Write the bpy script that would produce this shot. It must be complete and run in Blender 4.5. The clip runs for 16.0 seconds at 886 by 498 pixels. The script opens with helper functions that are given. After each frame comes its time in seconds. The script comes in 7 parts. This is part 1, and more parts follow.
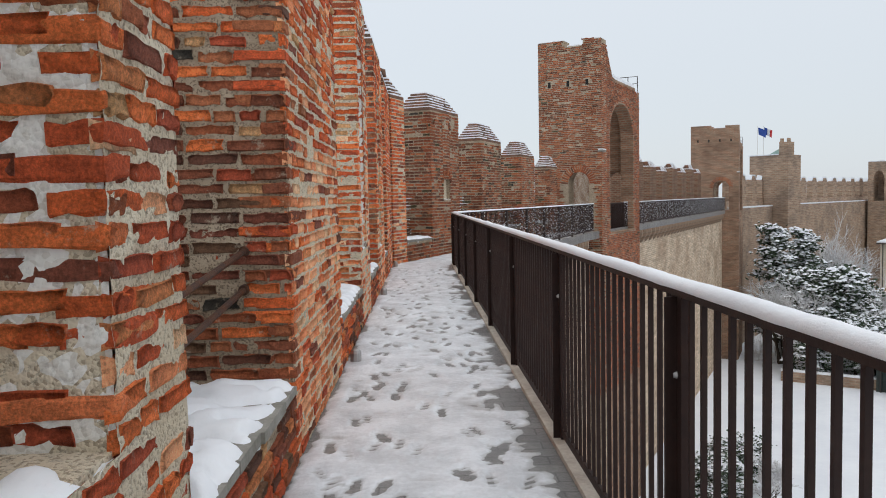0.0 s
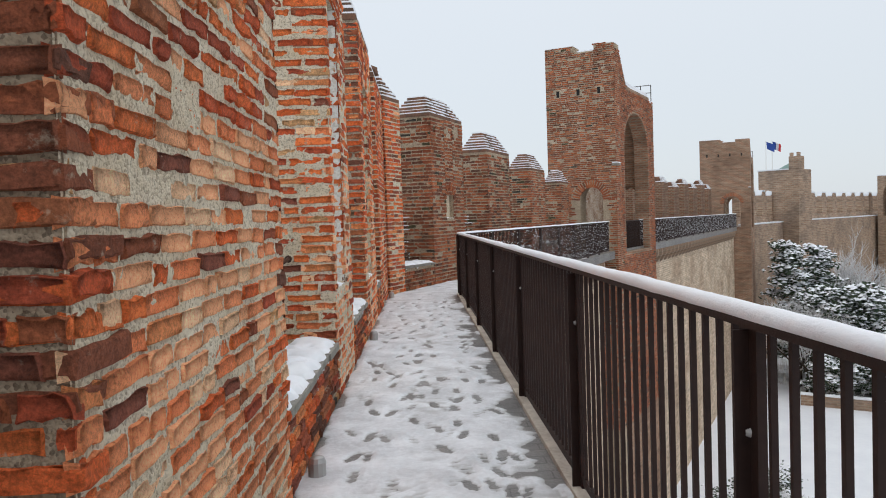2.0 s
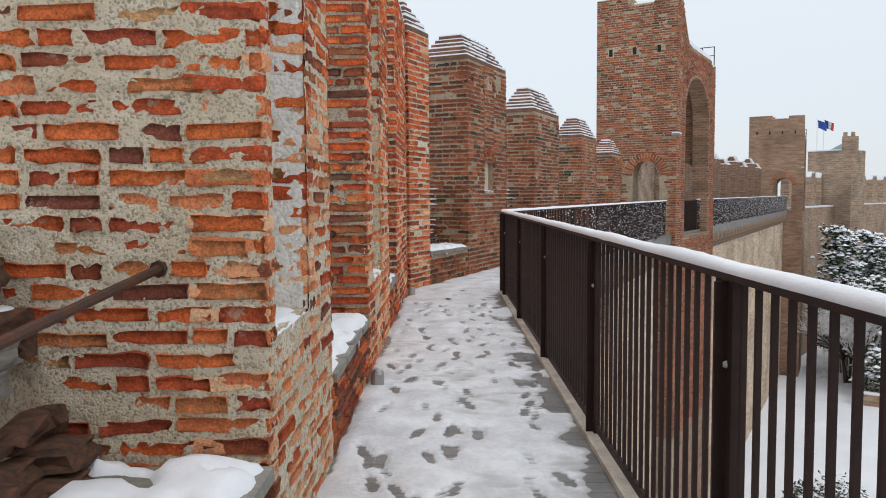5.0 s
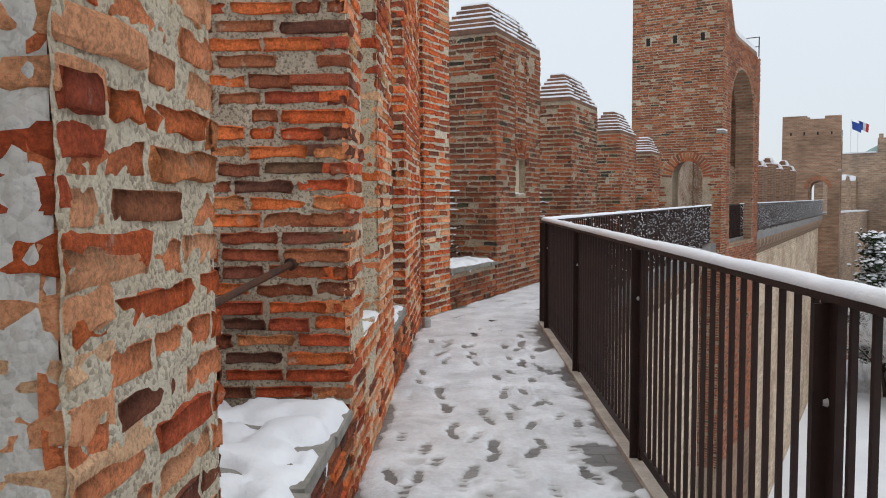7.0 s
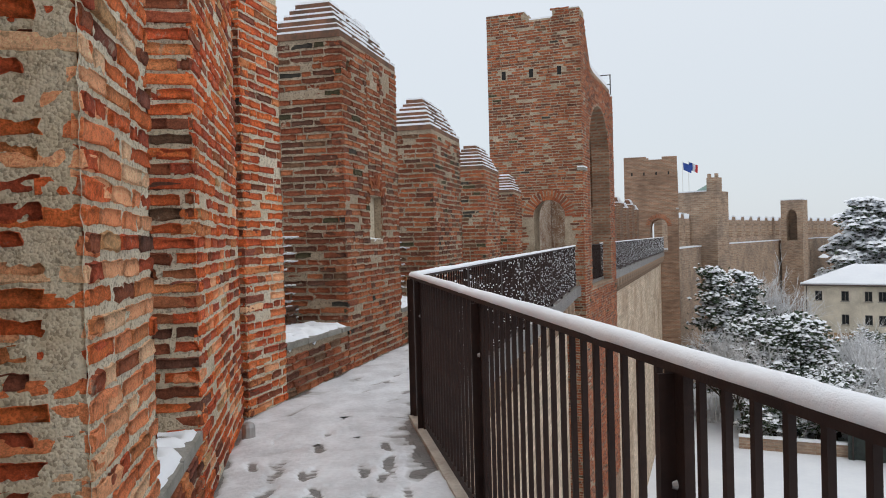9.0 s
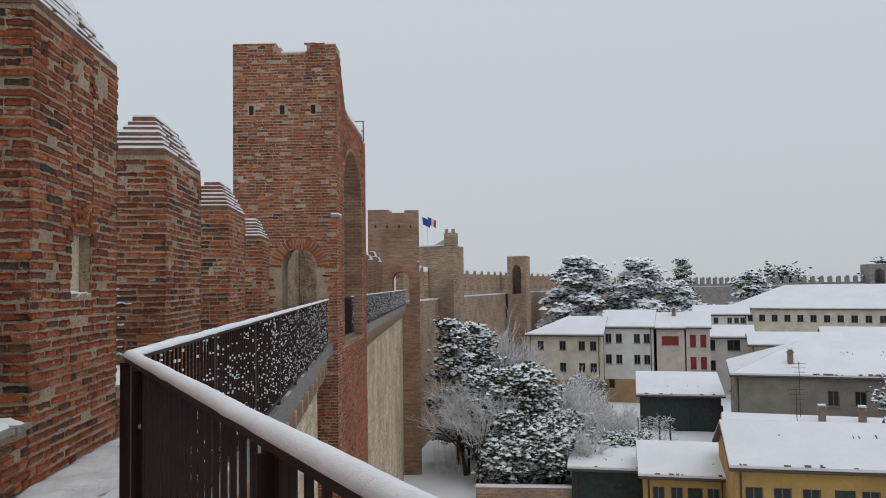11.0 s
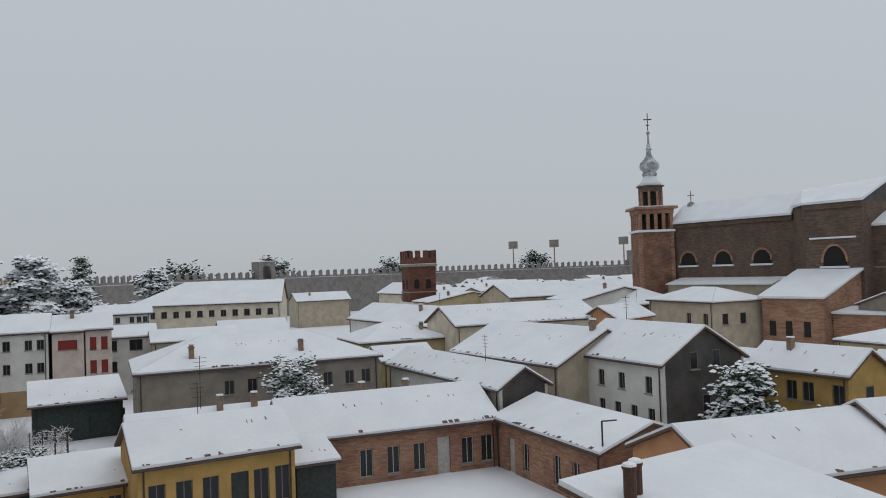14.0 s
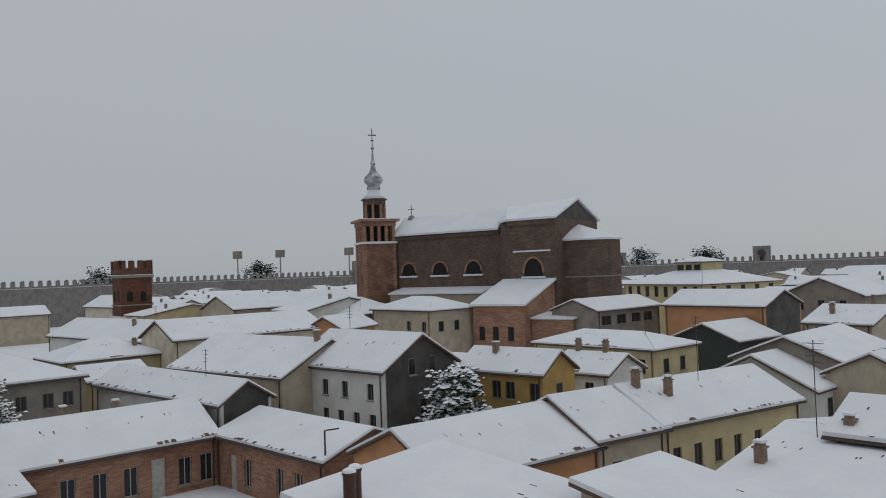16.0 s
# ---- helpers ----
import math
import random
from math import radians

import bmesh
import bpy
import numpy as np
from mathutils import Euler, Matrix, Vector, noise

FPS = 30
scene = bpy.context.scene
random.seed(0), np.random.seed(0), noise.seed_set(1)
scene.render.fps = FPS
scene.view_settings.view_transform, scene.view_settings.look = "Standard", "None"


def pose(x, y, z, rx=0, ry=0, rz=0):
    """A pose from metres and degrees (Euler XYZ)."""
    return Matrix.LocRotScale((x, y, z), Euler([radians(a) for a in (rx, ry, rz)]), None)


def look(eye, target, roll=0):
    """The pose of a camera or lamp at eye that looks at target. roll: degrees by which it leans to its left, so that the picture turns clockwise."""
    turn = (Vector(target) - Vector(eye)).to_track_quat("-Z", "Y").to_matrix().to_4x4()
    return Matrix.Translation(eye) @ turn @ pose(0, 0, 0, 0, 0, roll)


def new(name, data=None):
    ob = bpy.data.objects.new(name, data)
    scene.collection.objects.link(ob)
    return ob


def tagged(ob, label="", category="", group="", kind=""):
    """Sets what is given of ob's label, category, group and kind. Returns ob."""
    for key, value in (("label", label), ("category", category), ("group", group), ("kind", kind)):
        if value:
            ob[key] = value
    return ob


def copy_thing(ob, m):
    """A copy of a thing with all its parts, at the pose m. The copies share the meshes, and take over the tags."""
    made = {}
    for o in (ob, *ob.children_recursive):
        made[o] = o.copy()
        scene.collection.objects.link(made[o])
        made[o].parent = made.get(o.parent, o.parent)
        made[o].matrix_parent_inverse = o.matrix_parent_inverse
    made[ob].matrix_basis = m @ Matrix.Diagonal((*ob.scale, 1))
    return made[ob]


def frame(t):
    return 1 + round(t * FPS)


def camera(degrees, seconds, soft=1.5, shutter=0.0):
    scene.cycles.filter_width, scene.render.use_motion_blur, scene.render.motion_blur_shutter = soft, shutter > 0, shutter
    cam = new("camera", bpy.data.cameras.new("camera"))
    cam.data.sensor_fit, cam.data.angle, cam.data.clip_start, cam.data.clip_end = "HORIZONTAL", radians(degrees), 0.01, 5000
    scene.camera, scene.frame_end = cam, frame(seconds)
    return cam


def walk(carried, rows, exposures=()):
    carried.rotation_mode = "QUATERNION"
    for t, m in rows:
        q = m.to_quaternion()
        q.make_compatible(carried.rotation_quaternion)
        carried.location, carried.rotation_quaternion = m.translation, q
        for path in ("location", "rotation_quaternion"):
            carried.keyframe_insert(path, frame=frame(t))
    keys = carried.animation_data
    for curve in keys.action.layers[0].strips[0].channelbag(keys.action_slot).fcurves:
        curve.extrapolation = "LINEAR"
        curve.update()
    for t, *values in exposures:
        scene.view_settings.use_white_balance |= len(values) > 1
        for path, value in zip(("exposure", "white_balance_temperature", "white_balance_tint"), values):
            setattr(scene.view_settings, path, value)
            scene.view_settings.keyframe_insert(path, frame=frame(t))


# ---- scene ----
cam = camera(59.9, 16.0, soft=1.0)
PATH = [
    (0, (0.621, 0.299, 1.435), (0.48, 2.29, 1.308), -1.2),
    (0.5, (0.571, 0.954, 1.44), (0.433, 2.946, 1.326), -1.4),
    (1, (0.535, 1.652, 1.427), (0.398, 3.645, 1.327), -1.6),
    (1.5, (0.427, 2.251, 1.417), (0.292, 4.245, 1.335), -1.7),
    (2, (0.375, 2.88, 1.401), (0.234, 4.873, 1.327), -1.9),
    (2.5, (0.27, 3.432, 1.392), (0.131, 5.426, 1.327), -1.8),
    (3, (0.227, 4.049, 1.38), (0.085, 6.043, 1.32), -2.0),
    (3.5, (0.179, 4.631, 1.369), (0.034, 6.625, 1.299), -1.8),
    (3.7, (0.158, 4.847, 1.376), (0.012, 6.84, 1.298), -1.7),
    (5.8, (-0.232, 7.406, 1.377), (-0.492, 9.383, 1.221), -0.1),
    (6, (-0.271, 7.635, 1.395), (-0.548, 9.61, 1.244), -0.3),
    (6.5, (-0.33, 8.225, 1.38), (-0.642, 10.195, 1.233), -0.3),
    (7, (-0.383, 8.785, 1.38), (-0.634, 10.765, 1.25), -0.3),
    (7.5, (-0.391, 9.39, 1.375), (-0.515, 11.384, 1.274), -0.8),
    (8, (-0.438, 9.95, 1.375), (-0.538, 11.946, 1.301), -0.9),
    (8.2, (-0.455, 10.169, 1.386), (-0.506, 12.168, 1.324), -1.1),
    (10.3, (-0.525, 12.598, 1.470), (0.031, 14.519, 1.507), -1.14),
    (10.5, (-0.455, 12.772, 1.478), (0.201, 14.661, 1.527), -1.09),
    (11, (-0.420, 13.077, 1.479), (0.367, 14.913, 1.573), -0.83),
    (11.5, (-0.376, 13.266, 1.487), (0.687, 14.956, 1.606), -1.35),
    (12, (-0.362, 13.507, 1.527), (0.863, 15.083, 1.660), -1.35),
    (12.5, (-0.302, 13.638, 1.543), (1.089, 15.069, 1.676), -1.57),
    (13, (-0.317, 13.581, 1.590), (1.238, 14.834, 1.701), -1.74),
    (13.5, (-0.348, 13.459, 1.578), (1.364, 14.490, 1.648), -1.90),
    (14, (-0.343, 13.365, 1.576), (1.479, 14.187, 1.627), -1.95),
    (14.5, (-0.423, 13.281, 1.648), (1.467, 13.934, 1.687), -2.02),
    (15, (-0.490, 13.248, 1.601), (1.445, 13.752, 1.644), -1.84),
    (15.5, (-0.691, 13.121, 1.665), (1.281, 13.451, 1.712), -1.91),
    (16, (-0.752, 13.126, 1.661), (1.242, 13.269, 1.714), -2.03),
]
walk(cam, [(t, look(eye, target, roll)) for t, eye, target, roll in PATH],
     [(0.0, 0.05), (3.0, 0.12), (5.8, 0.19), (6.6, 0.16), (7.5, 0.10), (8.2, 0.12), (10.3, -0.2), (11.5, -0.42), (13.0, -0.52), (14.5, -0.60), (16.0, -0.80)])

# ---- light ----
world = bpy.data.worlds.new("overcast")
scene.world = world
world.use_nodes = True
wn, wl = world.node_tree.nodes, world.node_tree.links
wn.clear()
w_out, w_bg = wn.new("ShaderNodeOutputWorld"), wn.new("ShaderNodeBackground")
w_sky = wn.new("ShaderNodeTexSky")
w_sky.sky_type, w_sky.sun_disc = "NISHITA", False
w_sky.sun_elevation, w_sky.sun_rotation = radians(32), radians(150)
w_mul = wn.new("ShaderNodeVectorMath")
w_mul.operation = "SCALE"
w_mul.inputs["Scale"].default_value = 0.012
w_co, w_sep, w_ramp = wn.new("ShaderNodeTexCoord"), wn.new("ShaderNodeSeparateXYZ"), wn.new("ShaderNodeValToRGB")
for pos, col in ((0.0, (0.60, 0.645, 0.69)), (0.30, (0.69, 0.735, 0.785)), (0.48, (0.72, 0.765, 0.81)), (0.72, (0.92, 0.965, 1.01)), (1.0, (1.12, 1.165, 1.22))):
    e = w_ramp.color_ramp.elements[0] if pos == 0 else w_ramp.color_ramp.elements[-1] if pos == 1 else w_ramp.color_ramp.elements.new(pos)
    e.position, e.color = pos, (*col, 1)
w_add = wn.new("ShaderNodeVectorMath")
w_add.operation = "ADD"
wl.new(w_co.outputs["Generated"], w_sep.inputs[0])
wl.new(w_sep.outputs["Z"], w_ramp.inputs[0])
wl.new(w_sky.outputs[0], w_mul.inputs[0])
wl.new(w_mul.outputs[0], w_add.inputs[0])
wl.new(w_ramp.outputs[0], w_add.inputs[1])
wl.new(w_add.outputs[0], w_bg.inputs["Color"])
w_bg.inputs["Strength"].default_value = 1.0
wl.new(w_bg.outputs[0], w_out.inputs["Surface"])
sun_data = bpy.data.lights.new("sun", "SUN")
sun_data.energy, sun_data.angle, sun_data.color = 0.4, radians(40), (1.0, 0.96, 0.9)
sun = new("sun", sun_data)
sun.matrix_world = look((0, 0, 60), (-14, 22, 0))

# ---- materials ----


def mat(name, col=(0.5, 0.5, 0.5), rough=0.8, metal=0.0, var=None, scale=3.0, bump=0.0, bscale=40.0, spec=0.3):
    """A surface with mottling at two scales and fine relief. var: the second colour of the mottling."""
    m = bpy.data.materials.new(name)
    m.use_nodes = True
    n, l = m.node_tree.nodes, m.node_tree.links
    b = n["Principled BSDF"]
    b.inputs["Roughness"].default_value, b.inputs["Metallic"].default_value = rough, metal
    b.inputs["Specular IOR Level"].default_value = spec
    b.inputs["Base Color"].default_value = (*col, 1)
    co = n.new("ShaderNodeTexCoord")
    if var:
        a1, a2 = n.new("ShaderNodeTexNoise"), n.new("ShaderNodeTexNoise")
        a1.inputs["Scale"].default_value, a2.inputs["Scale"].default_value = scale, scale * 9
        a1.inputs["Detail"].default_value, a2.inputs["Detail"].default_value = 6, 4
        add = n.new("ShaderNodeMath")
        add.operation, add.inputs[1].default_value = "MULTIPLY_ADD", 0.45
        l.new(co.outputs["Object"], a1.inputs["Vector"])
        l.new(co.outputs["Object"], a2.inputs["Vector"])
        l.new(a2.outputs[0], add.inputs[0])
        l.new(a1.outputs[0], add.inputs[2])
        r = n.new("ShaderNodeValToRGB")
        r.color_ramp.elements[0].position, r.color_ramp.elements[1].position = 0.55, 0.9
        r.color_ramp.elements[0].color, r.color_ramp.elements[1].color = (*col, 1), (*var, 1)
        l.new(add.outputs[0], r.inputs[0])
        l.new(r.outputs[0], b.inputs["Base Color"])
    if bump:
        bn, bp = n.new("ShaderNodeTexNoise"), n.new("ShaderNodeBump")
        bn.inputs["Scale"].default_value, bn.inputs["Detail"].default_value, bn.inputs["Roughness"].default_value = bscale, 9, 0.65
        bp.inputs["Strength"].default_value, bp.inputs["Distance"].default_value = bump, 0.02
        l.new(co.outputs["Object"], bn.inputs["Vector"])
        l.new(bn.outputs[0], bp.inputs["Height"])
        l.new(bp.outputs[0], b.inputs["Normal"])
    return m


def gritty_mat(name, col, var, grit, scale=2.5, grain=110.0, depth=0.012, pits=0.3):
    """Crumbly lime: broad mottling, coarse sand grains of another colour, pits and grain relief."""
    m = mat(name, col, 0.96, var=var, scale=scale, spec=0.15)
    n, l = m.node_tree.nodes, m.node_tree.links
    b = n["Principled BSDF"]
    ge = n.new("ShaderNodeNewGeometry")
    vo, pn, bp, bp2 = n.new("ShaderNodeTexVoronoi"), n.new("ShaderNodeTexNoise"), n.new("ShaderNodeBump"), n.new("ShaderNodeBump")
    vo.inputs["Scale"].default_value = grain
    pn.inputs["Scale"].default_value, pn.inputs["Detail"].default_value, pn.inputs["Roughness"].default_value = 34, 9, 0.75
    l.new(ge.outputs["Position"], vo.inputs["Vector"])
    l.new(ge.outputs["Position"], pn.inputs["Vector"])
    sep = n.new("ShaderNodeSeparateColor")
    l.new(vo.outputs["Color"], sep.inputs[0])
    gr = n.new("ShaderNodeMapRange")
    gr.inputs[1].default_value, gr.inputs[2].default_value, gr.inputs[4].default_value = 0.72, 0.8, 0.7
    l.new(sep.outputs[0], gr.inputs[0])
    mx = n.new("ShaderNodeMix")
    mx.data_type = "RGBA"
    mx.inputs[7].default_value = (*grit, 1)
    l.new(gr.outputs[0], mx.inputs[0])
    l.new(b.inputs["Base Color"].links[0].from_socket, mx.inputs[6])
    pr = n.new("ShaderNodeMapRange")
    pr.inputs[1].default_value, pr.inputs[2].default_value, pr.inputs[3].default_value, pr.inputs[4].default_value = 0.30, 0.46, pits, 1.0
    l.new(pn.outputs[0], pr.inputs[0])
    sc = n.new("ShaderNodeVectorMath")
    sc.operation = "SCALE"
    l.new(mx.outputs[2], sc.inputs[0])
    l.new(pr.outputs[0], sc.inputs["Scale"])
    l.new(sc.outputs[0], b.inputs["Base Color"])
    bp.inputs["Strength"].default_value, bp.inputs["Distance"].default_value = 1.0, depth
    bp2.inputs["Strength"].default_value, bp2.inputs["Distance"].default_value, bp2.invert = 0.8, 0.005, True
    l.new(pn.outputs[0], bp.inputs["Height"])
    l.new(vo.outputs["Distance"], bp2.inputs["Height"])
    l.new(bp.outputs[0], bp2.inputs["Normal"])
    l.new(bp2.outputs[0], b.inputs["Normal"])
    return m


def brick_mat(name, stops, dark=0.62, lime_amount=0.65):
    """Each brick takes its own colour from the stops; stains and pits over it."""
    m = bpy.data.materials.new(name)
    m.use_nodes = True
    n, l = m.node_tree.nodes, m.node_tree.links
    b = n["Principled BSDF"]
    b.inputs["Roughness"].default_value, b.inputs["Specular IOR Level"].default_value = 0.88, 0.25
    oi, ge = n.new("ShaderNodeObjectInfo"), n.new("ShaderNodeNewGeometry")
    s = n.new("ShaderNodeMath")
    s.operation = "ADD"
    f = n.new("ShaderNodeMath")
    f.operation = "FRACT"
    l.new(oi.outputs["Random"], s.inputs[0])
    l.new(ge.outputs["Random Per Island"], s.inputs[1])
    l.new(s.outputs[0], f.inputs[0])
    r = n.new("ShaderNodeValToRGB")
    r.color_ramp.interpolation = "CONSTANT"
    while len(r.color_ramp.elements) < len(stops):
        r.color_ramp.elements.new(0.5)
    for e, (p, c) in zip(r.color_ramp.elements, stops):
        e.position, e.color = p, (*c, 1)
    l.new(f.outputs[0], r.inputs[0])
    no = n.new("ShaderNodeTexNoise")
    no.inputs["Scale"].default_value, no.inputs["Detail"].default_value, no.inputs["Roughness"].default_value = 24, 10, 0.7
    l.new(ge.outputs["Position"], no.inputs["Vector"])
    big = n.new("ShaderNodeTexNoise")
    big.inputs["Scale"].default_value, big.inputs["Detail"].default_value = 1.1, 5
    l.new(ge.outputs["Position"], big.inputs["Vector"])
    mr = n.new("ShaderNodeMapRange")
    mr.inputs[1].default_value, mr.inputs[2].default_value = 0.3, 0.72
    mr.inputs[3].default_value, mr.inputs[4].default_value = 1.4, dark
    l.new(no.outputs[0], mr.inputs[0])
    mr2 = n.new("ShaderNodeMapRange")
    mr2.inputs[1].default_value, mr2.inputs[2].default_value = 0.35, 0.7
    mr2.inputs[3].default_value, mr2.inputs[4].default_value = 1.3, 0.8
    l.new(big.outputs[0], mr2.inputs[0])
    mm = n.new("ShaderNodeMath")
    mm.operation = "MULTIPLY"
    l.new(mr.outputs[0], mm.inputs[0])
    l.new(mr2.outputs[0], mm.inputs[1])
    mx = n.new("ShaderNodeVectorMath")
    mx.operation = "SCALE"
    l.new(r.outputs[0], mx.inputs[0])
    sk, skr, mm2 = n.new("ShaderNodeTexNoise"), n.new("ShaderNodeMapRange"), n.new("ShaderNodeMath")
    sk.inputs["Scale"].default_value, sk.inputs["Detail"].default_value, sk.inputs["Roughness"].default_value = 95, 8, 0.8
    skr.inputs[1].default_value, skr.inputs[2].default_value, skr.inputs[3].default_value, skr.inputs[4].default_value = 0.36, 0.62, 0.62, 1.4
    mm2.operation = "MULTIPLY"
    l.new(ge.outputs["Position"], sk.inputs["Vector"])
    l.new(sk.outputs[0], skr.inputs[0])
    l.new(mm.outputs[0], mm2.inputs[0])
    l.new(skr.outputs[0], mm2.inputs[1])
    l.new(mm2.outputs[0], mx.inputs["Scale"])
    # lime smeared over the brick faces in patches
    sm = n.new("ShaderNodeTexNoise")
    sm.inputs["Scale"].default_value, sm.inputs["Detail"].default_value, sm.inputs["Roughness"].default_value = 7.5, 10, 0.72
    l.new(ge.outputs["Position"], sm.inputs["Vector"])
    smr = n.new("ShaderNodeMapRange")
    smr.inputs[1].default_value, smr.inputs[2].default_value, smr.inputs[4].default_value = 0.60, 0.66, lime_amount
    l.new(sm.outputs[0], smr.inputs[0])
    lime = n.new("ShaderNodeMix")
    lime.data_type = "RGBA"
    lime.inputs[7].default_value = (0.56, 0.46, 0.34, 1)
    l.new(smr.outputs[0], lime.inputs[0])
    l.new(mx.outputs[0], lime.inputs[6])
    l.new(lime.outputs[2], b.inputs["Base Color"])
    bp = n.new("ShaderNodeBump")
    bp.inputs["Strength"].default_value, bp.inputs["Distance"].default_value = 1.0, 0.026
    fine = n.new("ShaderNodeTexNoise")
    fine.inputs["Scale"].default_value, fine.inputs["Detail"].default_value, fine.inputs["Roughness"].default_value = 42, 10, 0.72
    l.new(ge.outputs["Position"], fine.inputs["Vector"])
    l.new(fine.outputs[0], bp.inputs["Height"])
    l.new(bp.outputs[0], b.inputs["Normal"])
    return m


def masonry_mat(name, c1, c2, mortar, course=0.09, length=0.28, joint=0.02, stain=(0.16, 0.13, 0.1)):
    """Far brickwork: courses too fine to tell apart, with stains. Runs along object x (or y) and z."""
    m = bpy.data.materials.new(name)
    m.use_nodes = True
    n, l = m.node_tree.nodes, m.node_tree.links
    b = n["Principled BSDF"]
    b.inputs["Roughness"].default_value, b.inputs["Specular IOR Level"].default_value = 0.9, 0.2
    co, sp, cb, ad = n.new("ShaderNodeTexCoord"), n.new("ShaderNodeSeparateXYZ"), n.new("ShaderNodeCombineXYZ"), n.new("ShaderNodeMath")
    l.new(co.outputs["Object"], sp.inputs[0])
    l.new(sp.outputs[0], ad.inputs[0])
    l.new(sp.outputs[1], ad.inputs[1])
    l.new(ad.outputs[0], cb.inputs[0])
    l.new(sp.outputs[2], cb.inputs[1])
    bt = n.new("ShaderNodeTexBrick")
    bt.inputs["Scale"].default_value = 1.0
    bt.inputs["Brick Width"].default_value, bt.inputs["Row Height"].default_value = length, course
    bt.inputs["Mortar Size"].default_value, bt.inputs["Bias"].default_value = joint, 0.0
    bt.inputs["Color1"].default_value, bt.inputs["Color2"].default_value, bt.inputs["Mortar"].default_value = (*c1, 1), (*c2, 1), (*mortar, 1)
    l.new(cb.outputs[0], bt.inputs["Vector"])
    no = n.new("ShaderNodeTexNoise")
    no.inputs["Scale"].default_value, no.inputs["Detail"].default_value = 0.45, 10
    l.new(co.outputs["Object"], no.inputs["Vector"])
    mr = n.new("ShaderNodeMapRange")
    mr.inputs[1].default_value, mr.inputs[2].default_value, mr.inputs[4].default_value = 0.42, 0.64, 0.75
    bt.inputs["Mortar Smooth"].default_value = 0.0
    l.new(no.outputs[0], mr.inputs[0])
    mx = n.new("ShaderNodeMix")
    mx.data_type = "RGBA"
    mx.inputs[7].default_value = (*stain, 1)
    l.new(mr.outputs[0], mx.inputs[0])
    l.new(bt.outputs["Color"], mx.inputs[6])
    mp, st = n.new("ShaderNodeMapping"), n.new("ShaderNodeTexNoise")
    mp.inputs["Scale"].default_value = (1.1, 1.1, 5.5)
    st.inputs["Scale"].default_value, st.inputs["Detail"].default_value, st.inputs["Roughness"].default_value = 1.0, 7, 0.7
    l.new(co.outputs["Object"], mp.inputs["Vector"])
    l.new(mp.outputs[0], st.inputs["Vector"])
    sr = n.new("ShaderNodeMapRange")
    sr.inputs[1].default_value, sr.inputs[2].default_value, sr.inputs[3].default_value, sr.inputs[4].default_value = 0.3, 0.7, 0.55, 1.4
    l.new(st.outputs[0], sr.inputs[0])
    ml = n.new("ShaderNodeVectorMath")
    ml.operation = "SCALE"
    l.new(mx.outputs[2], ml.inputs[0])
    l.new(sr.outputs[0], ml.inputs["Scale"])
    l.new(ml.outputs[0], b.inputs["Base Color"])
    bp = n.new("ShaderNodeBump")
    bp.inputs["Strength"].default_value, bp.inputs["Distance"].default_value = 0.6, 0.02
    l.new(bt.outputs["Fac"], bp.inputs["Height"])
    bp.invert = True
    l.new(bp.outputs[0], b.inputs["Normal"])
    return m


BRICK = brick_mat("old_brick", [(0.0, (0.62, 0.125, 0.036)), (0.22, (0.70, 0.17, 0.05)), (0.44, (0.52, 0.095, 0.034)), (0.62, (0.41, 0.08, 0.037)),
                                (0.74, (0.62, 0.22, 0.085)), (0.85, (0.24, 0.075, 0.046)), (0.91, (0.55, 0.30, 0.14)), (0.945, (0.34, 0.085, 0.04))])
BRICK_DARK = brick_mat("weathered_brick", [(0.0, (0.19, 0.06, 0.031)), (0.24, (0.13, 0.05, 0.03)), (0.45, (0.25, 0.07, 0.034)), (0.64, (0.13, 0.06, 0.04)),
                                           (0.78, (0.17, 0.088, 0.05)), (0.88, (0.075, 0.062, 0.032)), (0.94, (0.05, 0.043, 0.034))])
BRICK_RED = brick_mat("dark_red_brick", [(0.0, (0.345, 0.102, 0.044)), (0.25, (0.28, 0.082, 0.038)), (0.5, (0.38, 0.13, 0.058)), (0.7, (0.235, 0.075, 0.039)), (0.9, (0.155, 0.063, 0.04))])
BRICK_PALE = brick_mat("salmon_brick", [(0.0, (0.78, 0.36, 0.185)), (0.34, (0.72, 0.25, 0.11)), (0.64, (0.76, 0.46, 0.27)), (0.78, (0.66, 0.19, 0.075))], 0.85, 0.35)
MORTAR = gritty_mat("lime_mortar", (0.65, 0.54, 0.385), (0.78, 0.69, 0.545), (0.38, 0.30, 0.21), 2.6)
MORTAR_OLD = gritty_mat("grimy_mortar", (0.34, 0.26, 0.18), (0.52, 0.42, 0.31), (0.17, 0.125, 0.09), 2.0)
PLASTER = gritty_mat("old_lime_plaster", (0.93, 0.915, 0.88), (0.86, 0.83, 0.78), (0.74, 0.70, 0.64), 3.4, 60.0, 0.012, 0.7)
PLASTER_RUST = gritty_mat("rust_stained_plaster", (0.62, 0.50, 0.38), (0.27, 0.13, 0.075), (0.74, 0.70, 0.62), 1.6, 30.0, 0.012, 0.6)
SNOW = mat("snow", (0.86, 0.88, 0.91), 0.55, var=(0.80, 0.82, 0.86), scale=1.5, bump=0.35, bscale=30, spec=0.2)
SNOW_FAR = mat("roof_snow", (0.76, 0.78, 0.81), 0.6, var=(0.70, 0.72, 0.76), scale=0.4, bump=0.25, bscale=5, spec=0.1)
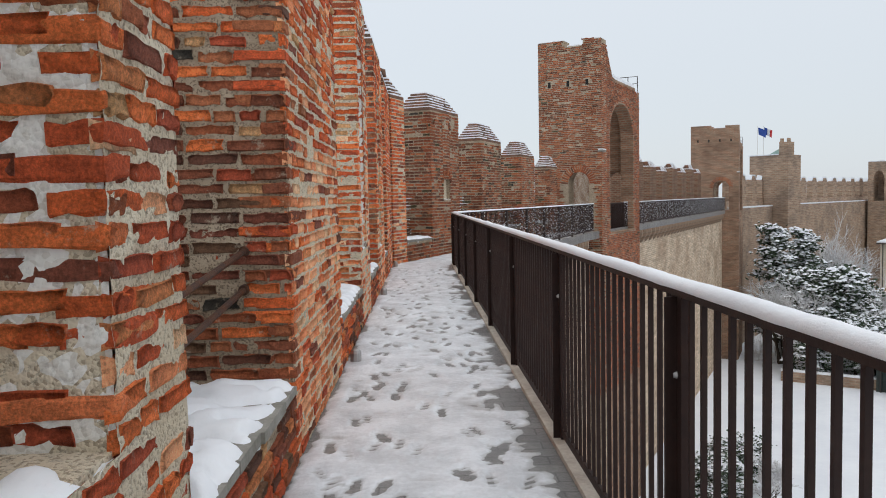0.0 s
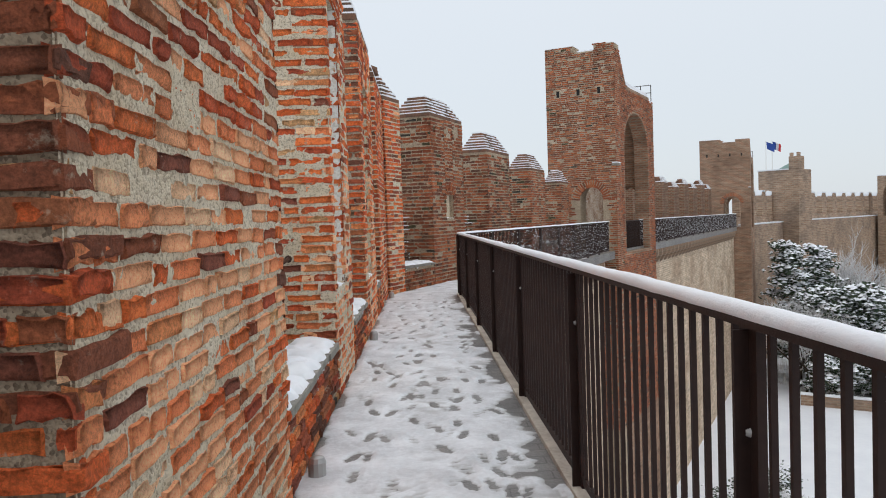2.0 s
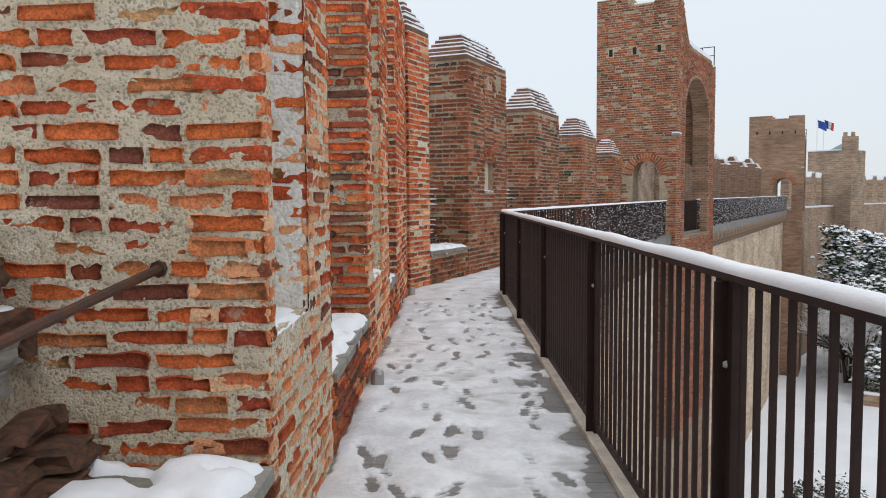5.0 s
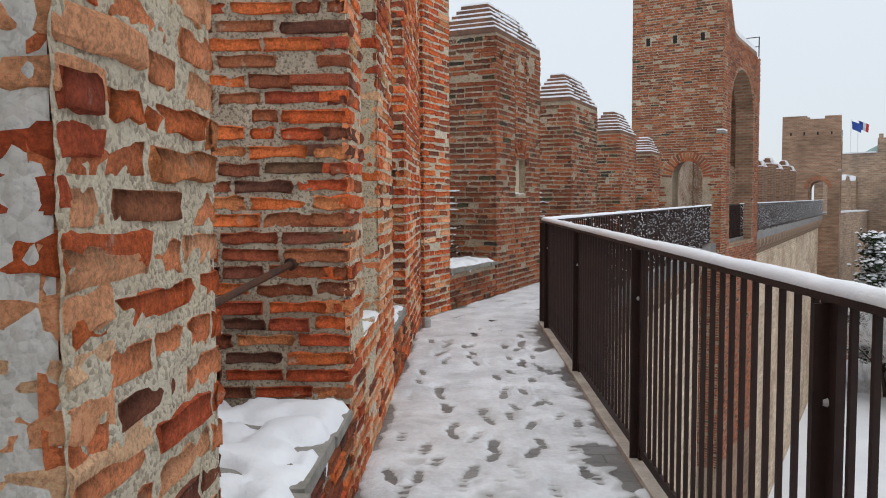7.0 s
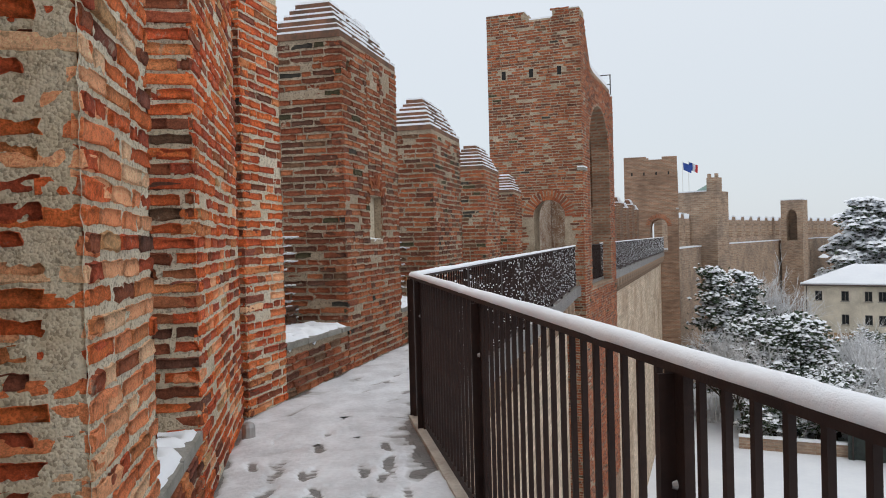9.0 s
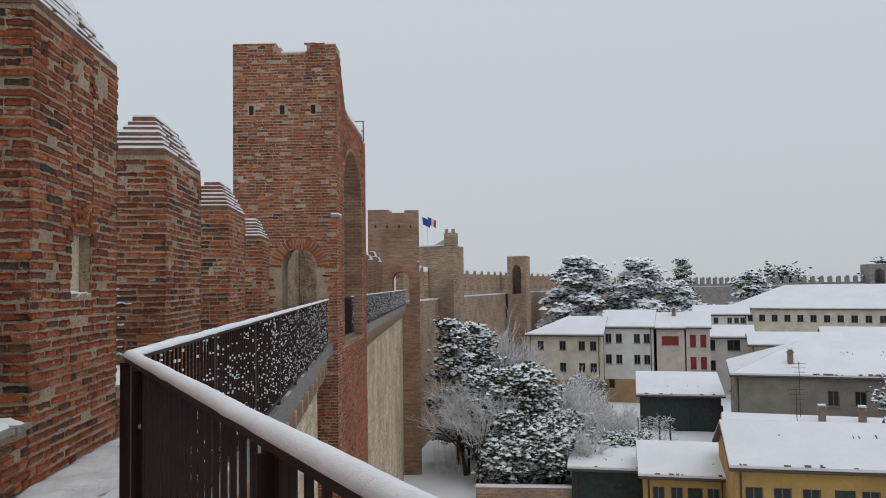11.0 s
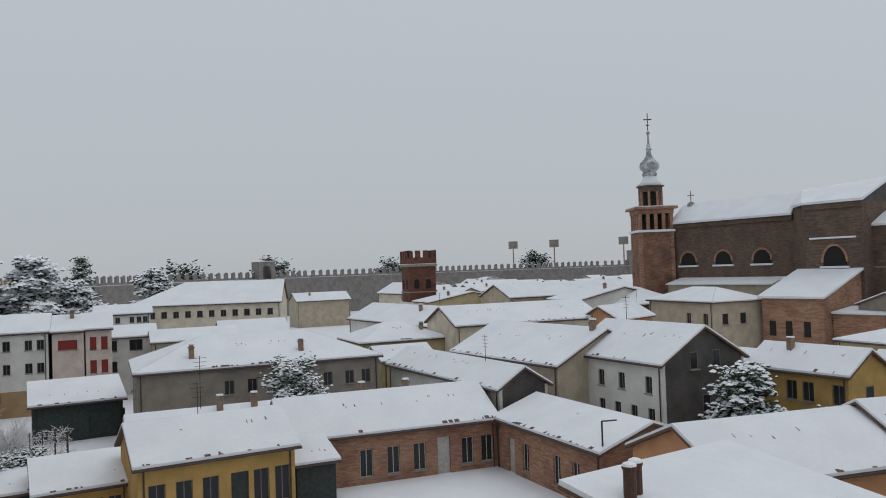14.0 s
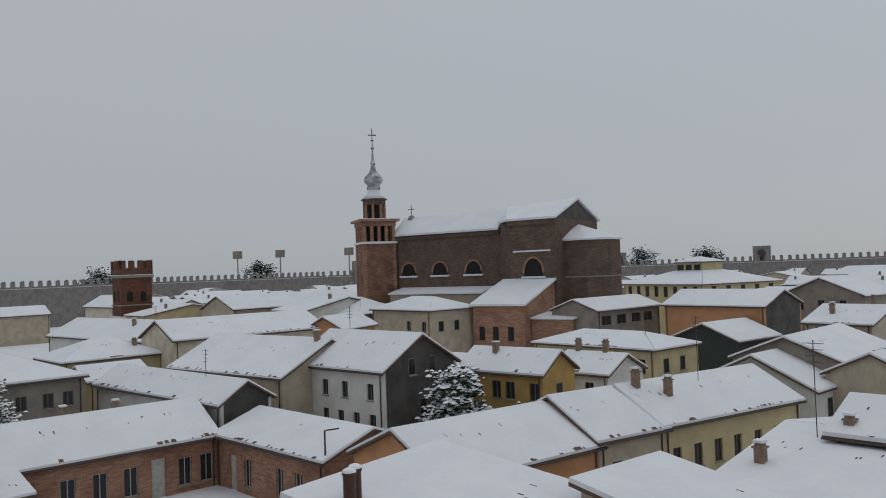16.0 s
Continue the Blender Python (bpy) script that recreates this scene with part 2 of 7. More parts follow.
SLUSH = mat("trodden_snow", (0.82, 0.84, 0.87), 0.5, var=(0.60, 0.61, 0.63), scale=3.5, bump=0.6, bscale=45, spec=0.3)
def thin_out(m, low, z0, z1):
    """Trodden snow turns grey and wet where it is only a thin film."""
    n, l = m.node_tree.nodes, m.node_tree.links
    b = n["Principled BSDF"]
    ge, sp, mr, mx = n.new("ShaderNodeNewGeometry"), n.new("ShaderNodeSeparateXYZ"), n.new("ShaderNodeMapRange"), n.new("ShaderNodeMix")
    mx.data_type = "RGBA"
    mr.inputs[1].default_value, mr.inputs[2].default_value = z0, z1
    l.new(ge.outputs["Position"], sp.inputs[0])
    l.new(sp.outputs[2], mr.inputs[0])
    l.new(mr.outputs[0], mx.inputs[0])
    mx.inputs[6].default_value = (*low, 1)
    l.new(b.inputs["Base Color"].links[0].from_socket, mx.inputs[7])
    l.new(mx.outputs[2], b.inputs["Base Color"])


thin_out(SLUSH, (0.40, 0.395, 0.385), -0.002, 0.007)
WET = mat("wet_walkway_concrete", (0.27, 0.26, 0.25), 0.33, var=(0.17, 0.165, 0.16), scale=2.5, bump=0.35, bscale=50, spec=0.5)
def paved(m, length=0.26, width=0.13, turn=5.4):
    """Joints between pavers, faintly darker and sunk, laid along the walk."""
    n, l = m.node_tree.nodes, m.node_tree.links
    b = n["Principled BSDF"]
    ge, mp, bt = n.new("ShaderNodeNewGeometry"), n.new("ShaderNodeMapping"), n.new("ShaderNodeTexBrick")
    mp.inputs["Rotation"].default_value = (0, 0, radians(-turn))
    bt.inputs["Scale"].default_value, bt.inputs["Brick Width"].default_value, bt.inputs["Row Height"].default_value = 1.0, length, width
    bt.inputs["Mortar Size"].default_value, bt.inputs["Mortar Smooth"].default_value = 0.006, 0.4
    bt.inputs["Color1"].default_value, bt.inputs["Color2"].default_value, bt.inputs["Mortar"].default_value = (1, 1, 1, 1), (0.82, 0.82, 0.82, 1), (0.5, 0.5, 0.5, 1)
    l.new(ge.outputs["Position"], mp.inputs["Vector"])
    l.new(mp.outputs[0], bt.inputs["Vector"])
    mx = n.new("ShaderNodeMix")
    mx.data_type, mx.blend_type = "RGBA", "MULTIPLY"
    mx.inputs[0].default_value = 1.0
    l.new(b.inputs["Base Color"].links[0].from_socket, mx.inputs[6])
    l.new(bt.outputs["Color"], mx.inputs[7])
    l.new(mx.outputs[2], b.inputs["Base Color"])


paved(WET)
COPING = mat("blackened_coping_brick", (0.10, 0.065, 0.047), 0.9, var=(0.24, 0.115, 0.07), scale=4, bump=0.8, bscale=30)
STONE = mat("sill_stone", (0.33, 0.31, 0.28), 0.85, var=(0.2, 0.19, 0.16), scale=5, bump=0.6, bscale=40)
LEDGE = mat("blackened_ledge_brick", (0.085, 0.06, 0.045), 0.9, var=(0.22, 0.10, 0.06), scale=6, bump=0.8, bscale=40)
EDGE_STONE = mat("pale_edge_stone", (0.62, 0.56, 0.48), 0.85, var=(0.42, 0.36, 0.30), scale=5, bump=0.6, bscale=40)
RAIL = mat("brown_rail_paint", (0.022, 0.012, 0.0105), 0.6, var=(0.036, 0.019, 0.015), scale=6, bump=0.1, bscale=90, spec=0.2)
IRON = mat("rusty_iron", (0.07, 0.05, 0.045), 0.6, 0.4, var=(0.13, 0.06, 0.035), scale=12, bump=0.4, bscale=80)
STEEL = mat("bolt_steel", (0.42, 0.41, 0.40), 0.4, 0.8)
WALL_IN = masonry_mat("curtain_wall_masonry", (0.62, 0.47, 0.33), (0.74, 0.62, 0.48), (0.50, 0.40, 0.30), 0.11, 0.28, 0.03, (0.36, 0.25, 0.17))
TOWER = masonry_mat("tower_brickwork", (0.38, 0.18, 0.105), (0.28, 0.125, 0.075), (0.33, 0.25, 0.18), 0.10, 0.27, 0.026, (0.20, 0.125, 0.085))
FAR_MERLON = masonry_mat("far_merlon_brickwork", (0.25, 0.10, 0.058), (0.19, 0.078, 0.046), (0.27, 0.20, 0.14), 0.10, 0.27, 0.024, (0.13, 0.075, 0.05))
TOWN_WALL = masonry_mat("town_wall_brickwork", (0.34, 0.21, 0.14), (0.42, 0.29, 0.205), (0.40, 0.32, 0.24), 0.2, 0.5, 0.03, (0.24, 0.18, 0.14))
WATER_BRICK = masonry_mat("dark_red_tower_brick", (0.19, 0.068, 0.045), (0.14, 0.055, 0.04), (0.16, 0.095, 0.07), 0.14, 0.34, 0.018, (0.10, 0.055, 0.042))
CHURCH = masonry_mat("church_brickwork", (0.135, 0.086, 0.064), (0.165, 0.11, 0.082), (0.17, 0.135, 0.105), 0.12, 0.3, 0.015, (0.11, 0.08, 0.065))
COURT_BRICK = masonry_mat("court_brickwork", (0.33, 0.15, 0.09), (0.42, 0.22, 0.14), (0.36, 0.27, 0.2), 0.13, 0.34, 0.02, (0.24, 0.12, 0.085))
GLASS = mat("window_glass", (0.028, 0.03, 0.033), 0.12, spec=0.28)
DARK = mat("dark_opening", (0.022, 0.02, 0.019), 0.9)
TILE = mat("clay_tile_edge", (0.16, 0.09, 0.065), 0.85, var=(0.1, 0.07, 0.055), scale=4)
GUTTER = mat("gutter_metal", (0.075, 0.06, 0.055), 0.5, 0.4)
WHITE_PAINT = mat("white_paint", (0.74, 0.74, 0.72), 0.6)
BARK = mat("bark", (0.085, 0.065, 0.05), 0.9, var=(0.05, 0.04, 0.03), scale=6, bump=0.6, bscale=20)
LEAF = mat("dark_foliage", (0.035, 0.055, 0.035), 0.7, var=(0.06, 0.085, 0.045), scale=3)
TWIG = mat("frosted_twig", (0.82, 0.83, 0.85), 0.9, var=(0.50, 0.48, 0.47), scale=3)
CHIMNEY = mat("chimney_render", (0.30, 0.22, 0.165), 0.9, var=(0.2, 0.14, 0.10), scale=3)


def stucco(name, c, d=0.72):
    return mat(name, c, 0.9, var=tuple(v * d for v in c), scale=0.7, bump=0.3, bscale=25)


CREAM = stucco("cream_stucco", (0.68, 0.61, 0.49))
WHITE_ST = stucco("white_stucco", (0.71, 0.70, 0.66), 0.82)
PINK_ST = stucco("pale_pink_stucco", (0.66, 0.56, 0.50))
GREY_ST = stucco("grey_brown_stucco", (0.30, 0.265, 0.225))
YELLOW = stucco("ochre_stucco", (0.50, 0.32, 0.11), 0.75)
PALE_YELLOW = stucco("pale_yellow_stucco", (0.55, 0.455, 0.27), 0.8)
ORANGE = stucco("orange_stucco", (0.56, 0.29, 0.15), 0.8)
BEIGE = stucco("beige_stucco", (0.50, 0.43, 0.33), 0.75)
OCHRE_BAND = stucco("dull_ochre_stucco", (0.40, 0.27, 0.15), 0.75)
DARK_GREY = stucco("dark_grey_render", (0.115, 0.105, 0.098), 0.6)
GREEN_WOOD = mat("dark_green_boards", (0.05, 0.065, 0.058), 0.8, var=(0.035, 0.04, 0.04), scale=4)
SHUTTER_RED = mat("red_shutter", (0.30, 0.045, 0.035), 0.6, var=(0.22, 0.04, 0.03), scale=5)
SHUTTER = mat("brown_shutter", (0.13, 0.085, 0.06), 0.7)
FLAG = mat("flag_cloth", (0.03, 0.07, 0.28), 0.8)
FLAG_W = mat("flag_cloth_white", (0.7, 0.7, 0.7), 0.8)
FLAG_R = mat("flag_cloth_red", (0.5, 0.04, 0.04), 0.8)

FRAME_PALE = mat("pale_window_frame", (0.50, 0.49, 0.46), 0.7, var=(0.36, 0.35, 0.32), scale=4)
FRAME = mat("grey_window_frame", (0.20, 0.185, 0.165), 0.7, var=(0.14, 0.13, 0.12), scale=4)

# ---- mesh helpers ----


def mesh_of(name, verts, faces, material, smooth=False):
    me = bpy.data.meshes.new(name)
    me.from_pydata([tuple(v) for v in verts], [], faces)
    me.materials.append(material)
    if smooth:
        me.shade_smooth()
    me.update()
    return me


def part(name, me, parent, m=None, label=""):
    ob = new(name, me)
    ob.parent = parent
    if m is not None:
        ob.matrix_basis = m
    if label:
        ob["label"] = label
    return ob


def empty(name, m, label, category, group="", kind=""):
    ob = new(name)
    ob.matrix_basis = m
    return tagged(ob, label, category, group, kind)


class Geo:
    """Collects boxes and polygons into one mesh."""

    def __init__(self):
        self.v, self.f = [], []

    def box(self, x0, y0, z0, x1, y1, z1):
        k = len(self.v)
        self.v += [(x0, y0, z0), (x1, y0, z0), (x1, y1, z0), (x0, y1, z0), (x0, y0, z1), (x1, y0, z1), (x1, y1, z1), (x0, y1, z1)]
        self.f += [tuple(k + i for i in q) for q in ((3, 2, 1, 0), (4, 5, 6, 7), (0, 1, 5, 4), (1, 2, 6, 5), (2, 3, 7, 6), (3, 0, 4, 7))]
        return self

    def tube(self, a, b, r0, r1=None, n=8):
        a, b = Vector(a), Vector(b)
        r1 = r0 if r1 is None else r1
        q = (b - a).to_track_quat("Z", "Y")
        k = len(self.v)
        for p, r in ((a, r0), (b, r1)):
            for i in range(n):
                t = 2 * math.pi * i / n
                self.v.append(tuple(p + q @ Vector((r * math.cos(t), r * math.sin(t), 0))))
        self.f += [(k + i, k + (i + 1) % n, k + n + (i + 1) % n, k + n + i) for i in range(n)]
        self.f += [tuple(k + i for i in reversed(range(n))), tuple(k + n + i for i in range(n))]
        return self

    def lathe(self, prof, n=12, at=(0, 0)):
        """A turned shape: prof is rows of radius and height."""
        k = len(self.v)
        for r, z in prof:
            for i in range(n):
                t = 2 * math.pi * (i + 0.5) / n
                self.v.append((at[0] + r * math.cos(t), at[1] + r * math.sin(t), z))
        for j in range(len(prof) - 1):
            self.f += [(k + j * n + i, k + j * n + (i + 1) % n, k + (j + 1) * n + (i + 1) % n, k + (j + 1) * n + i) for i in range(n)]
        self.f.append(tuple(k + i for i in reversed(range(n))))
        self.f.append(tuple(k + (len(prof) - 1) * n + i for i in range(n)))
        return self

    def prism(self, poly, d0, d1, axis="y"):
        """A polygon of (a, z) pulled from d0 to d1 along the axis."""
        k, n = len(self.v), len(poly)
        for d in (d0, d1):
            self.v += [(a, d, z) if axis == "y" else (d, a, z) for a, z in poly]
        self.f += [tuple(k + i for i in range(n)), tuple(k + n + i for i in reversed(range(n)))]
        self.f += [(k + (i + 1) % n, k + i, k + n + i, k + n + (i + 1) % n) for i in range(n)]
        return self

    def step_stack(self, rings):
        """A stepped body: rows of x0, y0, x1, y1, z0, z1, one upon another, as one closed skin."""
        k = len(self.v)
        for x0, y0, x1, y1, z0, z1 in rings:
            for z in (z0, z1):
                self.v += [(x0, y0, z), (x1, y0, z), (x1, y1, z), (x0, y1, z)]
        n = 2 * len(rings)
        for j in range(n - 1):
            self.f += [(k + 4 * j + i, k + 4 * j + (i + 1) % 4, k + 4 * j + 4 + (i + 1) % 4, k + 4 * j + 4 + i) for i in range(4)]
        self.f += [(k + 3, k + 2, k + 1, k), tuple(k + 4 * (n - 1) + i for i in range(4))]
        return self

    def weld(self):
        """Joins boxes that meet at corners, and drops the faces between them."""
        seen, new_v, to = {}, [], []
        for p in self.v:
            key = tuple(round(c, 4) for c in p)
            if key not in seen:
                seen[key] = len(new_v)
                new_v.append(p)
            to.append(seen[key])
        faces = {}
        for f in self.f:
            q = tuple(to[i] for i in f)
            if len(set(q)) == len(q):
                faces.setdefault(tuple(sorted(q)), []).append(q)
        self.v, self.f = new_v, [q[0] for q in faces.values() if len(q) == 1]
        return self

    def mesh(self, name, material, smooth=False):
        me = mesh_of(name, self.v, self.f, material, smooth)
        bm = bmesh.new()
        bm.from_mesh(me)
        bmesh.ops.recalc_face_normals(bm, faces=bm.faces)
        bm.to_mesh(me)
        bm.free()
        return me


def panel(x0, x1, z0, z1, holes, y0, y1, geo):
    """A wall slab from y0 to y1 with rectangular openings cut through."""
    xs = sorted({x0, x1, *[min(max(v, x0), x1) for h in holes for v in (h[0], h[1])]})
    zs = sorted({z0, z1, *[min(max(v, z0), z1) for h in holes for v in (h[2], h[3])]})
    for a, b in zip(xs, xs[1:]):
        for c, d in zip(zs, zs[1:]):
            if not any(h[0] < (a + b) / 2 < h[1] and h[2] < (c + d) / 2 < h[3] for h in holes):
                geo.box(a, y0, c, b, y1, d)


def frame_of(x, y, z, dx, dy):
    """Local x along (dx, dy), y to its left, z up."""
    return pose(x, y, z, 0, 0, math.degrees(math.atan2(dy, dx)))


# ---- brick pieces ----
rng = random.Random(5)


def brick_mesh(length, height, depth, wild):
    """One worn brick: its face towards -y, edges crumbled and rounded, its rim sunk in the mortar."""
    ring = [(-.5, -.5), (-.25, -.5), (0, -.5), (.25, -.5), (.5, -.5), (.5, 0), (.5, .5), (.25, .5), (0, .5), (-.25, .5), (-.5, .5), (-.5, 0)]
    v, f = [], []
    rim = [(x * length + rng.uniform(-wild, wild), z * height + rng.uniform(-wild, wild)) for x, z in ring]
    for x, z in rim:
        v.append((x, 0.022, z))
    for x, z in rim:
        q = rng.uniform(0.006, 0.013)
        v.append((x * (1 - 2 * q / length), -0.008 + rng.uniform(-wild, wild) * 0.7, z * (1 - 2 * q / height)))
    v += [(-0.22 * length, -0.012 + rng.uniform(-wild, wild), 0), (0.22 * length, -0.012 + rng.uniform(-wild, wild), 0)]
    f += [((i + 1) % 12, i, 12 + i, 12 + (i + 1) % 12) for i in range(12)]
    a, c = 24, 25
    f += [(12, 13, a), (13, 14, a), (14, c, a), (14, 15, c), (15, 16, c), (16, 17, c), (17, 18, c), (18, 19, c), (19, 20, c), (20, a, c), (20, 21, a), (21, 22, a), (22, 23, a), (23, 12, a)]
    return v, f


KINDS = {}
for cls, length in (("full", 0.265), ("three", 0.19), ("head", 0.12)):
    KINDS[cls] = [brick_mesh(length + 0.008, 0.067, 0.05, 0.0045 if i < 5 else 0.0085) for i in range(9)]
LENGTH = {"full": 0.265, "three": 0.19, "head": 0.12}
BRICK_MESHES = {}
for cls in KINDS:
    for which, mm in (("old", BRICK), ("dark", BRICK_DARK), ("pale", BRICK_PALE), ("red", BRICK_RED)):
        BRICK_MESHES[cls, which] = [mesh_of("brick", v, f, mm, True) for v, f in KINDS[cls]]


def crisp(me):
    """Flanks (four-sided) flat, the worn faces smooth."""
    me.polygons.foreach_set("use_smooth", [len(p.vertices) == 3 for p in me.polygons])
    return me


for group_of in BRICK_MESHES.values():
    for me in group_of:
        crisp(me)


def corner_mesh(lx, ly, height, r):
    """A worn corner brick with two faces showing, its long side along x or y."""
    bm = bmesh.new()
    bmesh.ops.create_cube(bm, size=1.0)
    bmesh.ops.scale(bm, vec=(lx, ly, height), verts=bm.verts)
    bmesh.ops.translate(bm, vec=(lx / 2, ly / 2, 0), verts=bm.verts)
    bmesh.ops.subdivide_edges(bm, edges=[e for e in bm.edges if e.calc_length() > 0.1], cuts=2)
    bmesh.ops.bevel(bm, geom=[e for e in bm.edges if len(e.link_faces) == 2 and e.calc_face_angle(0) > 1.0], offset=0.007, segments=1, affect="EDGES")
    for v in bm.verts:
        v.co += Vector((r.uniform(-1, 1), r.uniform(-1, 1), r.uniform(-1, 1))) * 0.0055
    me = bpy.data.meshes.new("corner_brick")
    bm.to_mesh(me)
    bm.free()
    return me


CORNERS = {}
corner_rng = random.Random(21)
for which, mm in (("old", BRICK), ("dark", BRICK_DARK), ("pale", BRICK_PALE), ("red", BRICK_RED)):
    for turn in (0, 1):
        CORNERS[which, turn] = []
        for _ in range(5):
            me = corner_mesh(0.275 if turn else 0.14, 0.14 if turn else 0.275, 0.054, corner_rng)
            me.materials.append(mm)
            CORNERS[which, turn].append(me)


def corners(parent, x, y, z0, z1, chooser, r, room=1.0):
    """Corner bricks up an edge between a face towards -y and a face towards -x, laid by turns."""
    z, k = z0 + 0.039, 0
    while z < z1 - 0.03:
        turn = 0 if room < 0.28 else k % 2 if r.random() < 0.85 else 1 - k % 2
        if r.random() > 0.16:
            part("corner_brick", CORNERS[chooser(0.9, z), turn][r.randrange(5)], parent,
                 pose(x - 0.006 + r.uniform(-.006, .004), y - 0.007 + r.uniform(-.005, .004), z + r.uniform(-.006, .006), r.uniform(-1.5, 1.5), r.uniform(-2, 2), r.uniform(-2, 2)) @ Matrix.Diagonal((min(1, room / 0.14), 1, r.uniform(0.9, 1.1), 1)))
        z += 0.078
        k += 1


def lay(width, z0, z1, course=0.078, joint=0.020):
    """Courses of bricks over a face: rows of middle x, middle z, class and stretch, trimmed to the width."""
    rows, z, k = [], z0 + course / 2, 0
    while z < z1 - course * 0.3:
        x, first = 0.0, True
        while x < width - 0.03:
            cls = rng.choices(("full", "three", "head"), (7, 2, 2.2))[0]
            if first and k % 2:
                cls = "head"
            first = False
            n = LENGTH[cls]
            if x + n > width - 0.06:
                n = width - x
                cls = "full" if n > 0.22 else "three" if n > 0.15 else "head"
            if n > 0.34:
                n = n / 2
            rows.append((x + n / 2, z + rng.uniform(-0.005, 0.005) + 0.008 * noise.noise((x * 1.3, z * 0.7, 2.2)), cls, n / LENGTH[cls]))
            x += n + joint + rng.uniform(-0.004, 0.008)
        z += course
        k += 1
    return rows


def brickwork(parent, faces, limit=300, joint=0.016):
    """Bricks on faces of a thing. faces: rows of (matrix with x along and -y out, width, z0, z1, kind chooser, skip, near).
    The nearest are pieces of their own, the rest one joined mesh for each kind."""
    count, rest = 0, {}
    for m, width, z0, z1, chooser, skip, near in faces:
        for x, z, cls, st in lay(width, z0, z1, joint=joint):
            if skip and skip(x, z):
                continue
            if rng.random() < 0.02:
                continue
            which, i = chooser(x, z), rng.randrange(9)
            crisp_brick = which == "pale"
            i = i % 5 if crisp_brick else i
            out = rng.uniform(-0.006, 0.007) if rng.random() > 0.05 else 0.016
            mm = m @ pose(x, out * (0.4 if crisp_brick else 1) + 0.003 * crisp_brick, z, rng.uniform(-2, 2), rng.uniform(-1.2, 1.2), rng.uniform(-2, 2)) @ Matrix.Diagonal((st * (1.03 if crisp_brick else 1), 1, rng.uniform(1.06, 1.14) if crisp_brick else rng.uniform(0.92, 1.1), 1))
            if near and count < limit and z < 2.95:
                part("brick", BRICK_MESHES[cls, which][i], parent, mm)
                count += 1
            else:
                v, f = rest.setdefault(which, ([], []))
                k = len(v)
                a, b = KINDS[cls][i]
                v += [tuple(mm @ Vector(p)) for p in a]
                f += [tuple(k + j for j in q) for q in b]
    for which, (v, f) in rest.items():
        ob = part("upper_bricks", crisp(mesh_of("upper_bricks", v, f, {"old": BRICK, "dark": BRICK_DARK, "pale": BRICK_PALE, "red": BRICK_RED}[which], True)), parent)
        ob["kind"] = "stuff"


def snow_patch(name, x0, y0, x1, y1, z, thick, step, m, parent=None, ragged=0.3, seed=0, lump=0.6, label="fresh white snow lying on the ledge"):
    """A lying sheet of snow with a soft, uneven outline; it thins out to nothing at its edges."""
    nx, ny = max(2, int((x1 - x0) / step)), max(2, int((y1 - y0) / step))
    v, f = [], []
    for j in range(ny + 1):
        for i in range(nx + 1):
            x, y = x0 + (x1 - x0) * i / nx, y0 + (y1 - y0) * j / ny
            e = min(i / nx, 1 - i / nx) * (x1 - x0), min(j / ny, 1 - j / ny) * (y1 - y0)
            edge = min(1.0, min(e) / 0.06)
            h = thick * (1 - lump + lump * 2 * max(0, 0.5 + 0.5 * noise.noise((x * 4 + seed, y * 4, seed)))) * edge ** 0.5
            h -= thick * ragged * max(0, noise.noise((x * 7, y * 7 + seed, 3.1)) * 3)
            v.append((x, y, z - 0.006 + h))
    for j in range(ny):
        for i in range(nx):
            a = j * (nx + 1) + i
            f.append((a, a + 1, a + nx + 2, a + nx + 1))
    me = mesh_of(name, v, f, SNOW, True)
    if parent:
        return part(name, me, parent, m)
    ob = new(name, me)
    ob.matrix_basis = m
    return tagged(ob, label, "snow", kind="stuff")

# ---- ground ----
GROUND = -13.5
g = Geo()
g.v = [(-1500, -1500, GROUND), (2500, -1500, GROUND), (2500, 2500, GROUND), (-1500, 2500, GROUND)]
g.f = [(0, 1, 2, 3)]
tagged(new("ground", g.mesh("ground", SNOW_FAR)), "snow-covered ground inside and outside the walls", "ground", kind="structure")

# ---- wall walk: first stretch (A), second (B) past the bend, third (C) past the tower ----
WA = frame_of(-0.08, 0, 0, -1.66, 17.5)
BEND_IN = (-1.74, 17.5)
WB = frame_of(-1.645, 17.72, 0, 4.84, 14.85)
RA0, KINK, RB1 = Vector((1.55, -0.6)), Vector((-0.34, 17.26)), Vector((4.60, 32.3))
WC = frame_of(5.0, 36.9, 0, 14.6, 34.4)
UA, UB = (KINK - RA0).normalized(), (RB1 - KINK).normalized()
RUN_A = frame_of(RA0.x, RA0.y, 0, UA.x, UA.y)
RUN_B = frame_of(KINK.x, KINK.y, 0, UB.x, UB.y)
C0, C1 = Vector((6.6, 37.0)), Vector((20.9, 70.5))
UC = (C1 - C0).normalized()
RUN_C = frame_of(C0.x, C0.y, 0, UC.x, UC.y)
LEN_A, LEN_B, LEN_C = (KINK - RA0).length, (RB1 - KINK).length, (C1 - C0).length


def foot_field(n, length, w0, w1, seed):
    r = random.Random(seed)
    return [(r.uniform(0, length), r.uniform(w0, w1), r.uniform(-0.35, 0.35) + (math.pi if r.random() < .4 else 0), r.uniform(0.55, 1.1)) for _ in range(n)]


